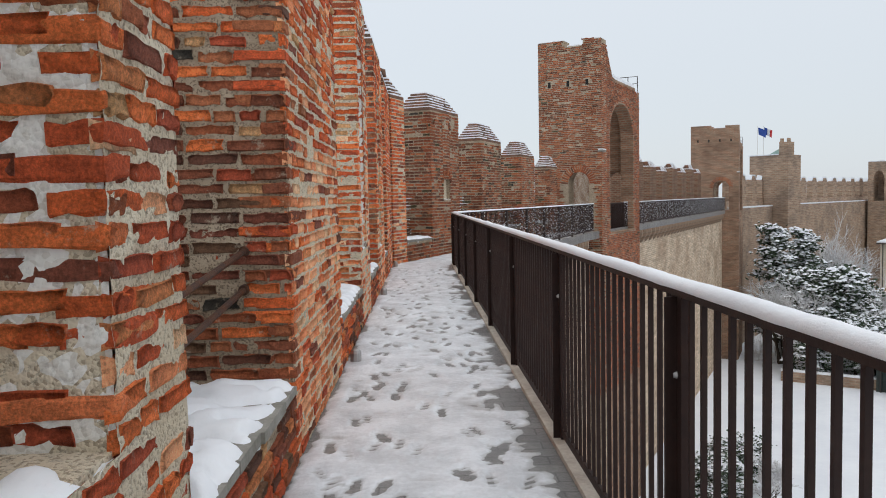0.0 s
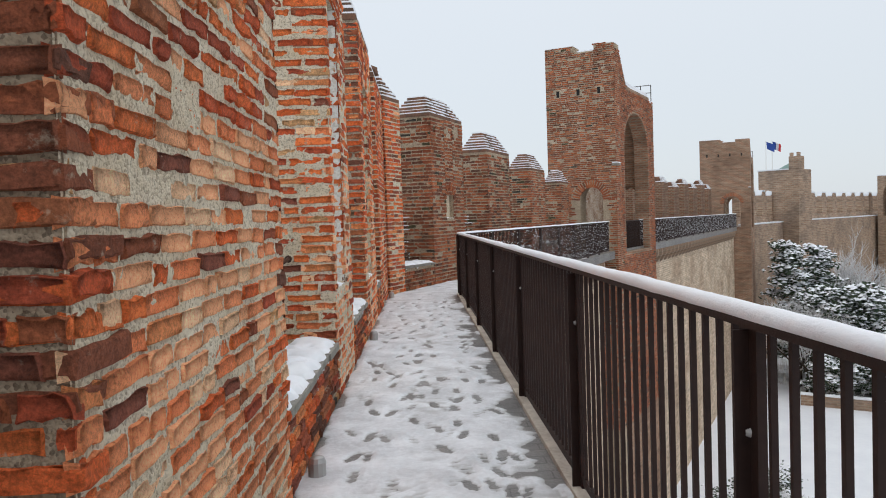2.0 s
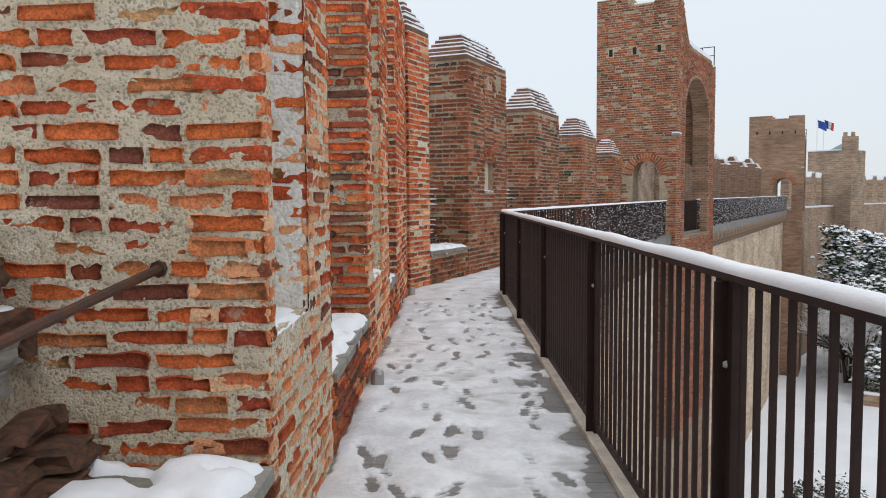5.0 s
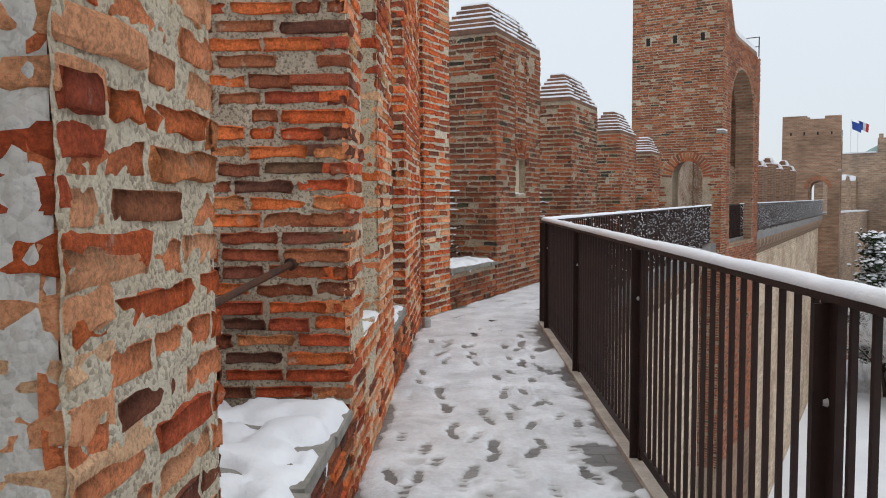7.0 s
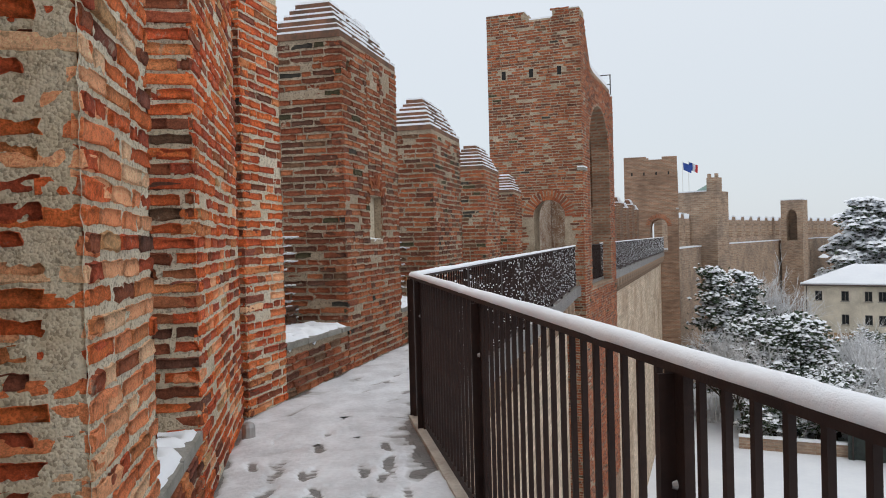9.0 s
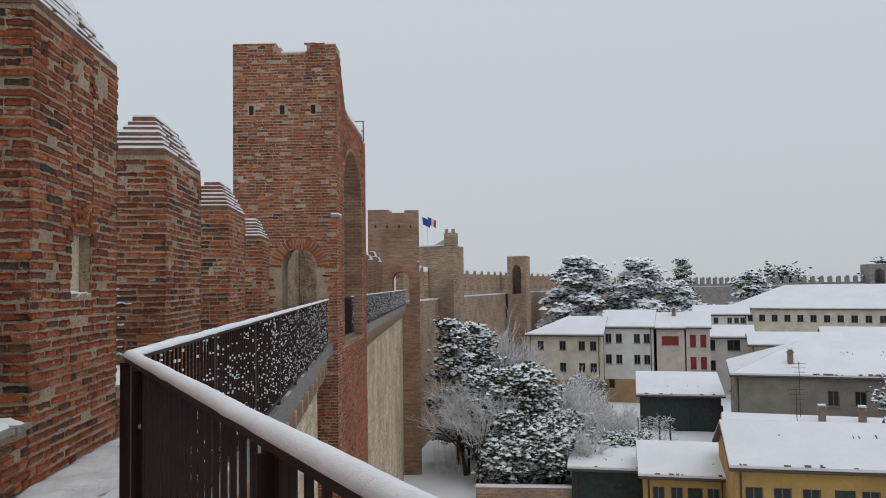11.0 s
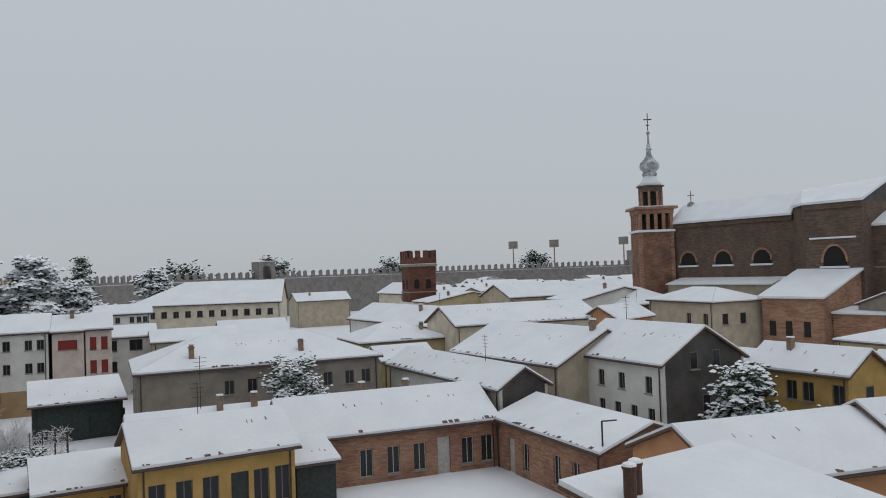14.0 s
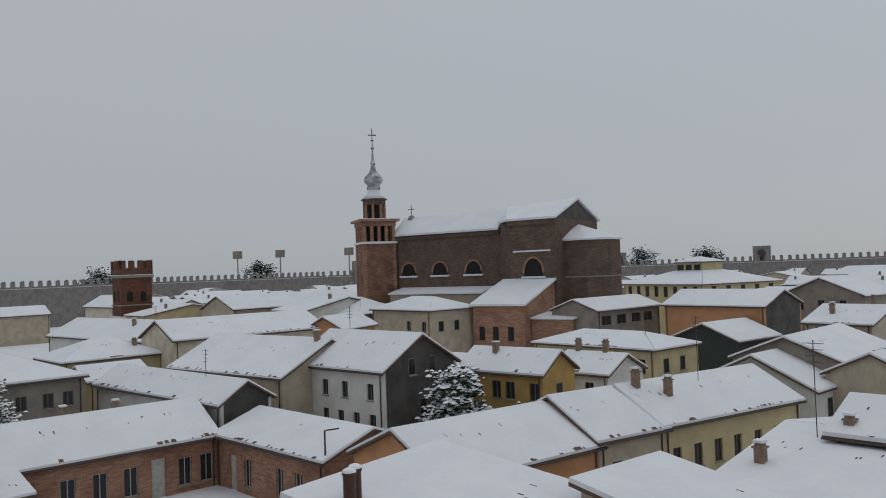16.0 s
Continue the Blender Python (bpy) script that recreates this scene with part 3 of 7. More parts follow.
def walk_snow(name, inner, outer, length, step, feet, m_label, bare):
    """Trodden snow on the deck: footprints press through to the wet floor, and the strip by the rail is nearly bare.
    inner(s), outer(s): points on both edges."""
    n, k = int(length / step), int(1.55 / step)
    v, f = [], []
    fs = np.array(feet)
    for i in range(n + 1):
        s = length * i / n
        a, b = inner(s), outer(s)
        near = fs[np.abs(fs[:, 0] - s) < 0.25]
        for j in range(k + 1):
            t = j / k
            x, y = a[0] + (b[0] - a[0]) * t, a[1] + (b[1] - a[1]) * t
            w = t * 1.5
            h = 0.016 + 0.014 * noise.noise((x * 2.6, y * 2.2, 0.3)) + 0.009 * noise.noise((x * 7, y * 13, 1.7))
            wear = 0.5 + 0.5 * noise.noise((x * 1.3, y * 0.7, 7.7))
            h -= 0.010 * max(0, wear - 0.45) * 2 * bare
            edge = max(0.0, (w - 1.12 - 0.16 * noise.noise((y * 0.9, 3.3, 0)) - 0.14 * noise.noise((x * 6, y * 3.1, 8.1))) / 0.26)
            h -= min(0.030, 0.024 * edge) * (1 if noise.noise((x * 3, y * 1.7, 5)) > -0.30 else 0.3)
            h -= 0.035 * max(0, (0.07 - w) / 0.07) * (0.5 + noise.noise((y * 2.1, 9, 2)))
            for fx, fw, fa, size in near:
                du, dw = s - fx, w - fw
                c, sn = math.cos(fa), math.sin(fa)
                p, q = (du * c + dw * sn) / 0.145, (-du * sn + dw * c) / (0.052 - 0.010 * (1 if -0.02 < du * c + dw * sn < 0.06 else 0))
                d = p * p + q * q
                if d < 1:
                    h = min(h, 0.020 - 0.028 * size * (1 - d * d) + 0.004 * math.sin(p * 22))
                elif d < 1.7:
                    h += 0.006 * (1.7 - d)
            v.append((x, y, h))
    for i in range(n):
        for j in range(k):
            q = i * (k + 1) + j
            f.append((q, q + 1, q + k + 2, q + k + 1))
    tagged(new(name, mesh_of(name, v, f, SLUSH, True)), m_label, "snow", kind="stuff")


def lerp(m0, m1, s, off0=0.0, off1=0.0):
    p = m0 @ Vector((s, off0, 0))
    return p.x, p.y


# decks and curtain walls below them
g = Geo()
inner_a = lambda s: tuple((WA @ Vector((s - 1.2, 0.0, 0)))[:2])
outer_a = lambda s: tuple((RUN_A @ Vector((min(s * LEN_A / 18.8, LEN_A), -0.03, 0)))[:2])
inner_b = lambda s: tuple((WB @ Vector((s, 0.0, 0)))[:2])
outer_b = lambda s: tuple((RUN_B @ Vector((s * LEN_B / 15.6, -0.03, 0)))[:2])
inner_c = lambda s: tuple((WC @ Vector((s, 0.0, 0)))[:2])
outer_c = lambda s: tuple((RUN_C @ Vector((s, -0.03, 0)))[:2])


def strip(name, pairs, top, depth, material, label, category="walkway"):
    v, f = [], []
    for (a, b) in pairs:
        v += [(*a, top), (*b, top), (*b, top - depth), (*a, top - depth)]
    for i in range(len(pairs) - 1):
        for j in range(4):
            f.append((4 * i + j, 4 * i + (j + 1) % 4, 4 * i + 4 + (j + 1) % 4, 4 * i + 4 + j))
    e = 4 * (len(pairs) - 1)
    f += [(3, 2, 1, 0), (e, e + 1, e + 2, e + 3)]
    return tagged(new(name, mesh_of(name, v, f, material)), label, category, kind="structure")


corner = [(BEND_IN, tuple(KINK))]
strip("walkway", [(inner_a(s), outer_a(s)) for s in (-8, 0, 6, 12, 18.7)] + corner + [(inner_b(s), outer_b(s)) for s in (0.6, 5, 10, 15.6)],
      0.0, 0.3, WET, "wet concrete wall walk under trodden snow")
strip("walkway_far", [(inner_b(15.6), outer_b(15.6)), ((5.0, 36.5), (6.4, 36.5)), (inner_c(0.4), outer_c(0.2)), (inner_c(36.0), outer_c(LEN_C))], -0.004, 0.3, WET, "far wall walk beyond the tower")


def curtain(name, pts, top, back, material, label):
    """A wall down to the ground under a run of points; back: thickness away to the left."""
    v, f = [], []
    for (x, y, nx, ny) in pts:
        v += [(x, y, top), (x, y, GROUND - 0.5), (x + nx * back, y + ny * back, GROUND - 0.5), (x + nx * back, y + ny * back, top)]
    for i in range(len(pts) - 1):
        for j in range(4):
            f.append((4 * i + j, 4 * i + (j + 1) % 4, 4 * i + 4 + (j + 1) % 4, 4 * i + 4 + j))
    e = 4 * (len(pts) - 1)
    f += [(3, 2, 1, 0), (e, e + 1, e + 2, e + 3)]
    ob = new(name, mesh_of(name, v, f, material))
    return tagged(ob, label, "wall", kind="structure")


def run_pts(m, u, stations, off):
    n = Vector((-u.y, u.x))
    return [(*(m @ Vector((s, off, 0)))[:2], n.x, n.y) for s in stations]


curtain("wall_curtain", run_pts(RUN_A, UA, (-9, LEN_A - 0.15), 0.28) + run_pts(RUN_B, UB, (0.15, LEN_B), 0.28), -0.30, 2.0, WALL_IN, "old rubble and brick curtain wall below the walk")
curtain("wall_curtain_far", run_pts(RUN_C, UC, (-0.5, LEN_C + 1), 0.3), -0.30, 2.0, WALL_IN, "pale weathered masonry curtain wall below the far walk")

# trodden snow
walk_snow("snow_walk", inner_a, outer_a, 18.6, 0.026, foot_field(400, 18.6, 0.12, 1.25, 3), "trodden snow with shoe prints on the wall walk", 1.0)
walk_snow("snow_walk_bend", lambda s: (BEND_IN if s < 0.35 else inner_b(s)), lambda s: outer_b(s), 15.2, 0.05, foot_field(120, 15.2, 0.2, 1.1, 8), "thin trodden snow on the wall walk past the bend", 0.6)
walk_snow("snow_walk_corner", lambda s: tuple(Vector(inner_a(17.5)).lerp(Vector(BEND_IN), s / 1.0)), lambda s: tuple(Vector(outer_a(18.55)).lerp(KINK, s / 1.0)), 1.0, 0.05,
          foot_field(6, 1.0, 0.2, 1.0, 4), "trodden snow in the bend of the wall walk", 0.6)


# ---- merlons ----
def core_box(s0, s1, z0, z1, depth, holes=()):
    geo = Geo()
    panel(s0, s1, z0, z1, [h for h in holes], 0.0, depth, geo)
    return geo


def rough_face(width, z0, z1, level, amp, seed, step=0.022, hole=None):
    """A crumbled lime surface facing -y: points on a fine net, uneven at two scales."""
    nx, nz = max(2, int(width / step)), max(2, int((z1 - z0) / step))
    v, f = [], []
    for j in range(nz + 1):
        for i in range(nx + 1):
            x, z = width * i / nx, z0 + (z1 - z0) * j / nz
            y = level - amp * (noise.noise((x * 9, z * 15, seed)) + 0.9 * noise.noise((x * 31, z * 34, seed + 5)))
            if i in (0, nx):
                y = level + 0.006
            v.append((x, y, z))
    for j in range(nz):
        for i in range(nx):
            if hole and hole(width * (i + 0.5) / nx, z0 + (z1 - z0) * (j + 0.5) / nz):
                continue
            a = j * (nx + 1) + i
            f.append((a, a + 1, a + nx + 2, a + nx + 1))
    return v, f


def rough_mesh(name, width, z0, z1, level, amp, seed, material):
    v, f = rough_face(width, z0, z1, level, amp, seed)
    return mesh_of(name, v, f, material, True)


def rough_part(name, data, parent, m, material):
    v, f = data
    me = mesh_of(name, v, f, material, True)
    return part(name, me, parent, m)


def cap(geo, s0, s1, depth, z, steps, along, across, rise=0.075):
    """Stepped brick coping."""
    geo.step_stack([(s0 + along * k * 0.45, across * k * 0.7 + 0.01, s1 - along * k, depth - across * k - 0.01, z + k * rise, z + (k + 1) * rise) for k in range(steps)])


def merlon(m, s0, s1, top, depth, label, chooser, side_chooser, niche=None, slots=(), near=True, limit=300, capping=(9, 0.085, 0.042), mortar=MORTAR, joint=0.016, backm=PLASTER, crumbly=False, side_mortar=None, cover=0.0, toothed=0.5):
    """A tall brick merlon: core, bricks on its faces, optional plastered niche (s0, s1, z0, z1, depth), small through holes, stepped coping with snow."""
    w = s1 - s0
    th = empty("merlon", m @ pose(s0, 0, 0), label, "merlon", "merlons of the wall walk")
    geo = Geo()
    nd = niche[4] if niche else 0.0
    e = 0.02 if crumbly else 0.0
    if niche:
        panel(e, w, 0, top, [(niche[0] - s0, niche[1] - s0, niche[2], niche[3]), *slots], e, nd, geo)
        cut = [(niche[0] - s0, niche[0] - s0, niche[2], niche[3]), (niche[1] - s0, niche[1] - s0, niche[2], niche[3])]
        panel(e, w, 0, top, [*cut, *slots], nd, depth, geo)
    else:
        panel(e, w, 0, top, list(slots), e, depth, geo)
    part("core", geo.weld().mesh("core", mortar), th)
    if niche:
        a, b, c, d = niche[0] - s0, niche[1] - s0, niche[2], niche[3]
        part("plaster", rough_mesh("plaster", b - a - 0.008, c + 0.004, d - 0.004, -0.012, 0.009, s0, backm), th, pose(a + 0.004, nd, 0), label="flaking pale lime plaster in the niche")
        if nd > 0.2:
            part("jamb_plaster", rough_mesh("jamb_plaster", nd - 0.004, c + 0.004, d - 0.004, 0.0 if toothed > 0.9 else -0.008, 0.010, s0 + 3, backm), th, pose(b, nd, 0, 0, 0, -90), label="rough white plaster on the niche's side")
        sill = Geo().box(a + 0.002, 0.012, c - 0.03, b - 0.002, nd - 0.006, c + 0.007)
        part("niche_sill", sill.mesh("niche_sill", MORTAR), th)
        snow_patch("niche_snow", a + 0.02, -0.005, b - 0.03, min(nd - 0.01, 0.2), c + 0.007, 0.022, 0.025, Matrix.Identity(4), th, 1.0, s0)
    if crumbly:
        gone = (lambda x, z: a + 0.012 < x < b - 0.012 and c < z < d) if niche else None
        ob = rough_part("mortar_bed", rough_face(w, 0.0, top, -cover, 0.0075, s0, hole=gone), th, pose(0, 0, 0), mortar)
        ob = rough_part("mortar_bed", rough_face(depth, 0.0, top, -cover, 0.0075, s0 + 9), th, pose(0, depth, 0, 0, 0, -90), side_mortar or mortar)

    def skip(x, z):
        return any(h[0] - 0.08 < x < h[1] + 0.08 and h[2] - 0.03 < z < h[3] + 0.03 for h in slots)

    if niche:
        front = [(pose(0, 0, 0), a, 0, top, chooser, skip, near), (pose(b, 0, 0), w - b, 0, top, chooser, skip, near),
                 (pose(a, 0, 0), b - a, 0, c, chooser, skip, near), (pose(a, 0, 0), b - a, d, top, chooser, skip, near)]
    else:
        front = [(pose(0, 0, 0), w, 0, top, chooser, skip, near)]
    faces = [*front,
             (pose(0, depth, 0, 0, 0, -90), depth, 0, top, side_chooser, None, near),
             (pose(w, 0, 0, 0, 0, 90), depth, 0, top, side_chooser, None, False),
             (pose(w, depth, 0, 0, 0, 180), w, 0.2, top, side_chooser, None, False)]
    brickwork(th, faces, limit, joint)
    rc = random.Random(int(s0 * 7) + 3)
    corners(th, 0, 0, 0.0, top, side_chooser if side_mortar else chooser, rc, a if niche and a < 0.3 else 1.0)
    if nd > 0.2:
        corners(th, b, 0, c, d, chooser, rc)
    if niche:
        r2 = random.Random(int(s0 * 10))
        if nd > 0.2:
            # quoins toothed into the niche's side, and bricks showing through the plaster
            for k in range(int((d - c - 0.05) / 0.078)):
                z = c + 0.05 + 0.078 * k
                n = r2.choice(("head", "three", "full", "full")) if backm == PLASTER else "full"
                if n != "head" and r2.random() < toothed:
                    part("quoin", BRICK_MESHES[n, r2.choice(("old", "old", "pale") if z < 1.5 else ("old",))][r2.randrange(9)], th,
                         pose(b, LENGTH[n] / 2 + 0.10, z, 0, 0, -90) @ pose(0, r2.uniform(-0.008, 0.004), 0, r2.uniform(-2, 2), r2.uniform(-2, 2), 0))
                if r2.random() < (0.62 if toothed > 0.9 else 0.42) or backm != PLASTER:
                    y = r2.uniform(0.2, nd - 0.08)
                    part("brick", BRICK_MESHES[r2.choice(("head", "three")), "old"][r2.randrange(9)], th,
                         pose(b, y, z + r2.uniform(-.01, .01), 0, 0, -90) @ pose(0, r2.uniform(-0.004, 0.006), 0, r2.uniform(-6, 6), r2.uniform(-5, 5), r2.uniform(-4, 4)))
        for _ in range(14 if backm == PLASTER else 40 if nd > 0.12 else 0):
            x, z = r2.uniform(a + .13, b - .13), c + 0.1 + 0.09 * r2.randrange(int((d - c - .2) / 0.09))
            part("brick", BRICK_MESHES[r2.choice(("full", "head", "three")), "old"][r2.randrange(9)], th, pose(x, nd - 0.006, z, 0, r2.uniform(-3, 3), 0))
    if niche and niche[1] - niche[0] < 0.55:
        mid, rr = (a + b) / 2, (b - a) / 2 + 0.05
        for i in range(9):
            t = math.pi * (i + 0.5) / 9
            part("arch_brick", BRICK_MESHES["head", "red"][i % 9], th, pose(mid + rr * math.cos(t), -0.012, d - 0.1 + rr * math.sin(t), 0, -math.degrees(t), 0))
    geo = Geo()
    cap(geo, -0.02, w + 0.02, depth + 0.02, top, *capping)
    part("coping", geo.mesh("coping", COPING), th, label="stepped brick coping")
    sg = Geo()
    n, al, ac = capping
    for k in range(1, n + 1):
        z = top + k * 0.075
        j = rng.uniform(0.0, 0.02)
        xa, xb = -0.02 + al * (k - 1) * 0.45 + 0.004, w + 0.02 - al * (k - 1) - 0.004
        while xa < xb - 0.03:
            xe = min(xb, xa + rng.uniform(0.12, 0.4))
            sg.box(xa, ac * (k - 1) * 0.7 + 0.014 - rng.uniform(0, 0.012), z, xe, depth + 0.02 - ac * (k - 1) - 0.014, z + rng.uniform(0.012, 0.04))
            xa = xe + (rng.uniform(0.03, 0.2) if rng.random() < 0.55 else 0.002)
    part("coping_snow", sg.mesh("coping_snow", SNOW), th, label="white snow on the steps of the coping")["kind"] = "stuff"
    return th


mixed = lambda x, z: rng.choices(("old", "red", "pale"), (8, 1.2, 1.5 if z < 1.5 else 0.3))[0]
lower_pale = lambda x, z: rng.choices(("old", "red", "pale"), (3, 0.4, 9 if z < 1.85 + 0.25 * noise.noise((x * 2, z, 4)) else 0.5))[0]
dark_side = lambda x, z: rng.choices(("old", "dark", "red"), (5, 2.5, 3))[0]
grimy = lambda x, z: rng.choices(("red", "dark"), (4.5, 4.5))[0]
# mostly dark bricks on the outer third of the side, mixed ones inward
dark_outer = lambda x, z: "dark" if x < 0.32 and rng.random() < 0.75 else rng.choices(("old", "red", "dark"), (4, 4, 1))[0]
BROWN_LIME = gritty_mat("brown_mortar", (0.40, 0.32, 0.235), (0.62, 0.53, 0.41), (0.19, 0.145, 0.105), 2.0)
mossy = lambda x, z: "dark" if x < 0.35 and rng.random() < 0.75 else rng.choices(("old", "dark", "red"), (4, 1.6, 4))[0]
vivid = lambda x, z: rng.choices(("old", "pale"), (7, 1))[0]
reddish = lambda x, z: rng.choices(("red", "dark"), (9, 1))[0]

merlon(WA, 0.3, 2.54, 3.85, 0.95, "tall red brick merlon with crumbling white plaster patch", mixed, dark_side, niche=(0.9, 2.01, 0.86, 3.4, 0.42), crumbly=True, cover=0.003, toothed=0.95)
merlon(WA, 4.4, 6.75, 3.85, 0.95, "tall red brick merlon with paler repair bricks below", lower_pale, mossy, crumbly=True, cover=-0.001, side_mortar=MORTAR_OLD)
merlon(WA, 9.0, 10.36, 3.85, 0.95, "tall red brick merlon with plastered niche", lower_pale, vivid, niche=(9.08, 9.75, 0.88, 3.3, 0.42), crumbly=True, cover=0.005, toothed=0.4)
merlon(WA, 12.2, 14.2, 3.85, 1.0, "tall red brick merlon with narrow recess in its face", lower_pale, dark_outer, niche=(12.6, 13.35, 0.7, 3.2, 0.30), backm=MORTAR, crumbly=True, side_mortar=BROWN_LIME)
merlon(WB, -0.2, 0.5, 3.75, 0.8, "brick end pier at the bend of the walk", mixed, dark_side, limit=120)
merlon(WA, 15.3, 17.42, 3.75, 0.95, "tall red brick merlon beside the bend of the walk", mixed, dark_side, slots=[(1.5, 1.65, 3.3, 3.5)], limit=260)
merlon(WB, 2.07, 4.03, 3.70, 0.88, "weathered dark red brick merlon with small arched niche", reddish, grimy, niche=(2.85, 3.35, 1.45, 1.98, 0.12), capping=(6, 0.09, 0.055), slots=[(0.14, 0.28, 3.30, 3.48), (1.2, 1.34, 3.30, 3.48)], limit=260, mortar=MORTAR_OLD, joint=0.008, backm=MORTAR)
merlon(WB, 5.88, 7.84, 3.18, 0.74, "dark grimy brick merlon with snow on its stepped top", grimy, grimy, capping=(7, 0.085, 0.046), limit=160, mortar=MORTAR_OLD, joint=0.008)
merlon(WB, 10.1, 11.85, 2.9, 0.74, "brick merlon with snow on its stepped top", reddish, grimy, capping=(7, 0.08, 0.046), limit=120, mortar=MORTAR_OLD, joint=0.008)
merlon(WB, 14.1, 15.4, 2.62, 0.6, "low brick merlon near the tower", reddish, grimy, capping=(6, 0.07, 0.042), limit=80, mortar=MORTAR_OLD, joint=0.008)


def clinging_snow(m, s0, depth, seed, count):
    """Wet snow caught on the broken courses of a merlon's side."""
    r, g = random.Random(seed), Geo()
    for _ in range(count):
        z = 0.55 + 0.09 * r.randrange(11) + 0.045
        y = depth * (0.66 + 0.32 * r.random() ** 0.8)
        n = r.uniform(0.04, 0.2)
        pts = [Vector((s0 - 0.018 - r.uniform(0, .008), y + n * (k / 3 - 0.5), z + r.uniform(-.01, .01))) for k in range(4)]
        rad = [0.006, r.uniform(.008, .016), r.uniform(.006, .014), 0.005]
        for k in range(3):
            g.tube(pts[k], pts[k + 1], rad[k], rad[k + 1], 6)
    ob = new("clinging_snow", g.mesh("clinging_snow", SNOW, True))
    ob.matrix_basis = m
    tagged(ob, "wet snow caught on the rough brick side of a merlon", "snow", kind="stuff")


clinging_snow(WA, 12.2, 1.0, 4, 46)
clinging_snow(WA, 15.3, 0.95, 5, 30)
clinging_snow(WB, 2.07, 0.88, 6, 46)
clinging_snow(WB, 5.88, 0.74, 7, 36)


def rubble(th, w, depth, h, seed):
    """The broken outer half of an embrasure: worn ledges of stone and brick that climb towards the merlon past it, with snow caught on them."""
    r = random.Random(seed * 31 + 7)
    stones = []
    for k in range(9):
        stones.append(Geo().box(-0.5, -0.5, -0.5, 0.5, 0.5, 0.5).mesh("ledge_stone", LEDGE if k % 3 else STONE))
        bm = bmesh.new()
        bm.from_mesh(stones[-1])
        bmesh.ops.subdivide_edges(bm, edges=bm.edges[:], cuts=2, use_grid_fill=True)
        for v in bm.verts:
            v.co += Vector((r.uniform(-1, 1), r.uniform(-1, 1), r.uniform(-1, 1))) * 0.09
        bm.to_mesh(stones[-1])
        bm.free()
    part("rubble_core", Geo().prism([(0.66, h - 0.02), (depth - 0.01, h - 0.02), (depth - 0.01, h + 0.86), (0.94, h + 0.8), (0.84, h + 0.4)], 0.004, w - 0.004, "x").mesh("rubble_core", BROWN_LIME), th)
    snow = Geo()
    for level in range(10):
        z = h + 0.06 + level * 0.085
        y0 = 0.58 + 0.036 * level
        x = r.uniform(-0.1, 0.0)
        while x < w - 0.02:
            n = r.uniform(0.14, 0.34)
            a, b = max(0.006, x), min(w - 0.006, x + n)
            if b - a > 0.05 and r.random() < 0.9:
                y = y0 + r.uniform(-0.05, 0.06)
                dy = max(0.12, depth - 0.03 - y)
                part("ledge_stone", stones[r.randrange(9)], th, pose((a + b) / 2, y + min(dy, 0.26) / 2, z, r.uniform(-4, 4), r.uniform(-5, 5), r.uniform(-5, 5)) @ Matrix.Diagonal((b - a, min(dy, 0.26), 0.08, 1)))
                if r.random() < 0.55:
                    m0 = r.uniform(0.1, 0.5) * (b - a)
                    snow.lathe([(0.001, 0.0), (1.0, 0.0), (0.86, 0.55), (0.4, 1.0), (0.001, 1.0)], 9)
                    for i in range(len(snow.v) - 45, len(snow.v)):
                        p = snow.v[i]
                        snow.v[i] = (a + m0 + 0.02 + p[0] * m0 * 0.7, y + 0.045 + p[1] * 0.04, z + 0.036 + p[2] * 0.022)
            x += n + 0.012
    if snow.v:
        part("ledge_snow", snow.mesh("ledge_snow", SNOW, True), th, label="wet snow caught on broken ledges")["kind"] = "stuff"


def low_parapet(name, m, s0, s1, h, depth, seed, chooser):
    """The low wall of an embrasure, with a stone sill under snow."""
    w = s1 - s0
    th = empty(name, m @ pose(s0, 0, 0), "low brick parapet of an embrasure with snow-covered stone sill", "parapet", "embrasure parapets")
    part("core", Geo().box(0.003, 0.012, -0.02, w - 0.003, depth, h).mesh("core", MORTAR_OLD), th)
    brickwork(th, [(pose(0, 0, 0), w, 0.0, h, chooser, None, True)], 120)
    x, r = 0.004, random.Random(seed)
    while x < w - 0.1:
        n = min(r.uniform(0.35, 0.6), w - x - 0.004)
        g = Geo().box(x, -0.02 + r.uniform(-.01, .02), h + 0.002, x + n - 0.012, depth - 0.02, h + 0.05 + r.uniform(-.012, .012))
        part("sill_stone", g.mesh("sill_stone", STONE), th, label="worn grey sill stone")
        x += n
    snow_patch("snow_sill", 0.03, 0.0, w - 0.03, min(depth, 0.62), h + 0.05, 0.055, 0.03, Matrix.Identity(4), th, 1.1, seed)
    rubble(th, w, depth, h, seed)


for k, (w, a, b) in enumerate(((WA, -3.0, 0.3), (WA, 2.54, 4.4), (WA, 6.75, 9.0), (WA, 10.36, 12.2), (WA, 14.2, 15.3))):
    low_parapet("parapet", w, a, b, 0.40, 1.0, k + 1, dark_side)
for k, (a, b) in enumerate([(0.5, 2.07), (4.03, 5.88), (7.84, 10.1), (11.85, 14.1), (15.4, 16.6)]):
    low_parapet("parapet", WB, a, b, 0.45, 0.9, k + 11, grimy)
# the wall's outer half, below the merlons
curtain("wall_outer", [(*(WA @ Vector((s, 0.02, 0)))[:2], -0.9955, -0.0945) for s in (-12, 17.5)] + [(*(WB @ Vector((s, 0.02, 0)))[:2], -0.958, 0.287) for s in (0.2, 16.0)], -0.03, 1.0, TOWER, "outer brick face of the town wall")

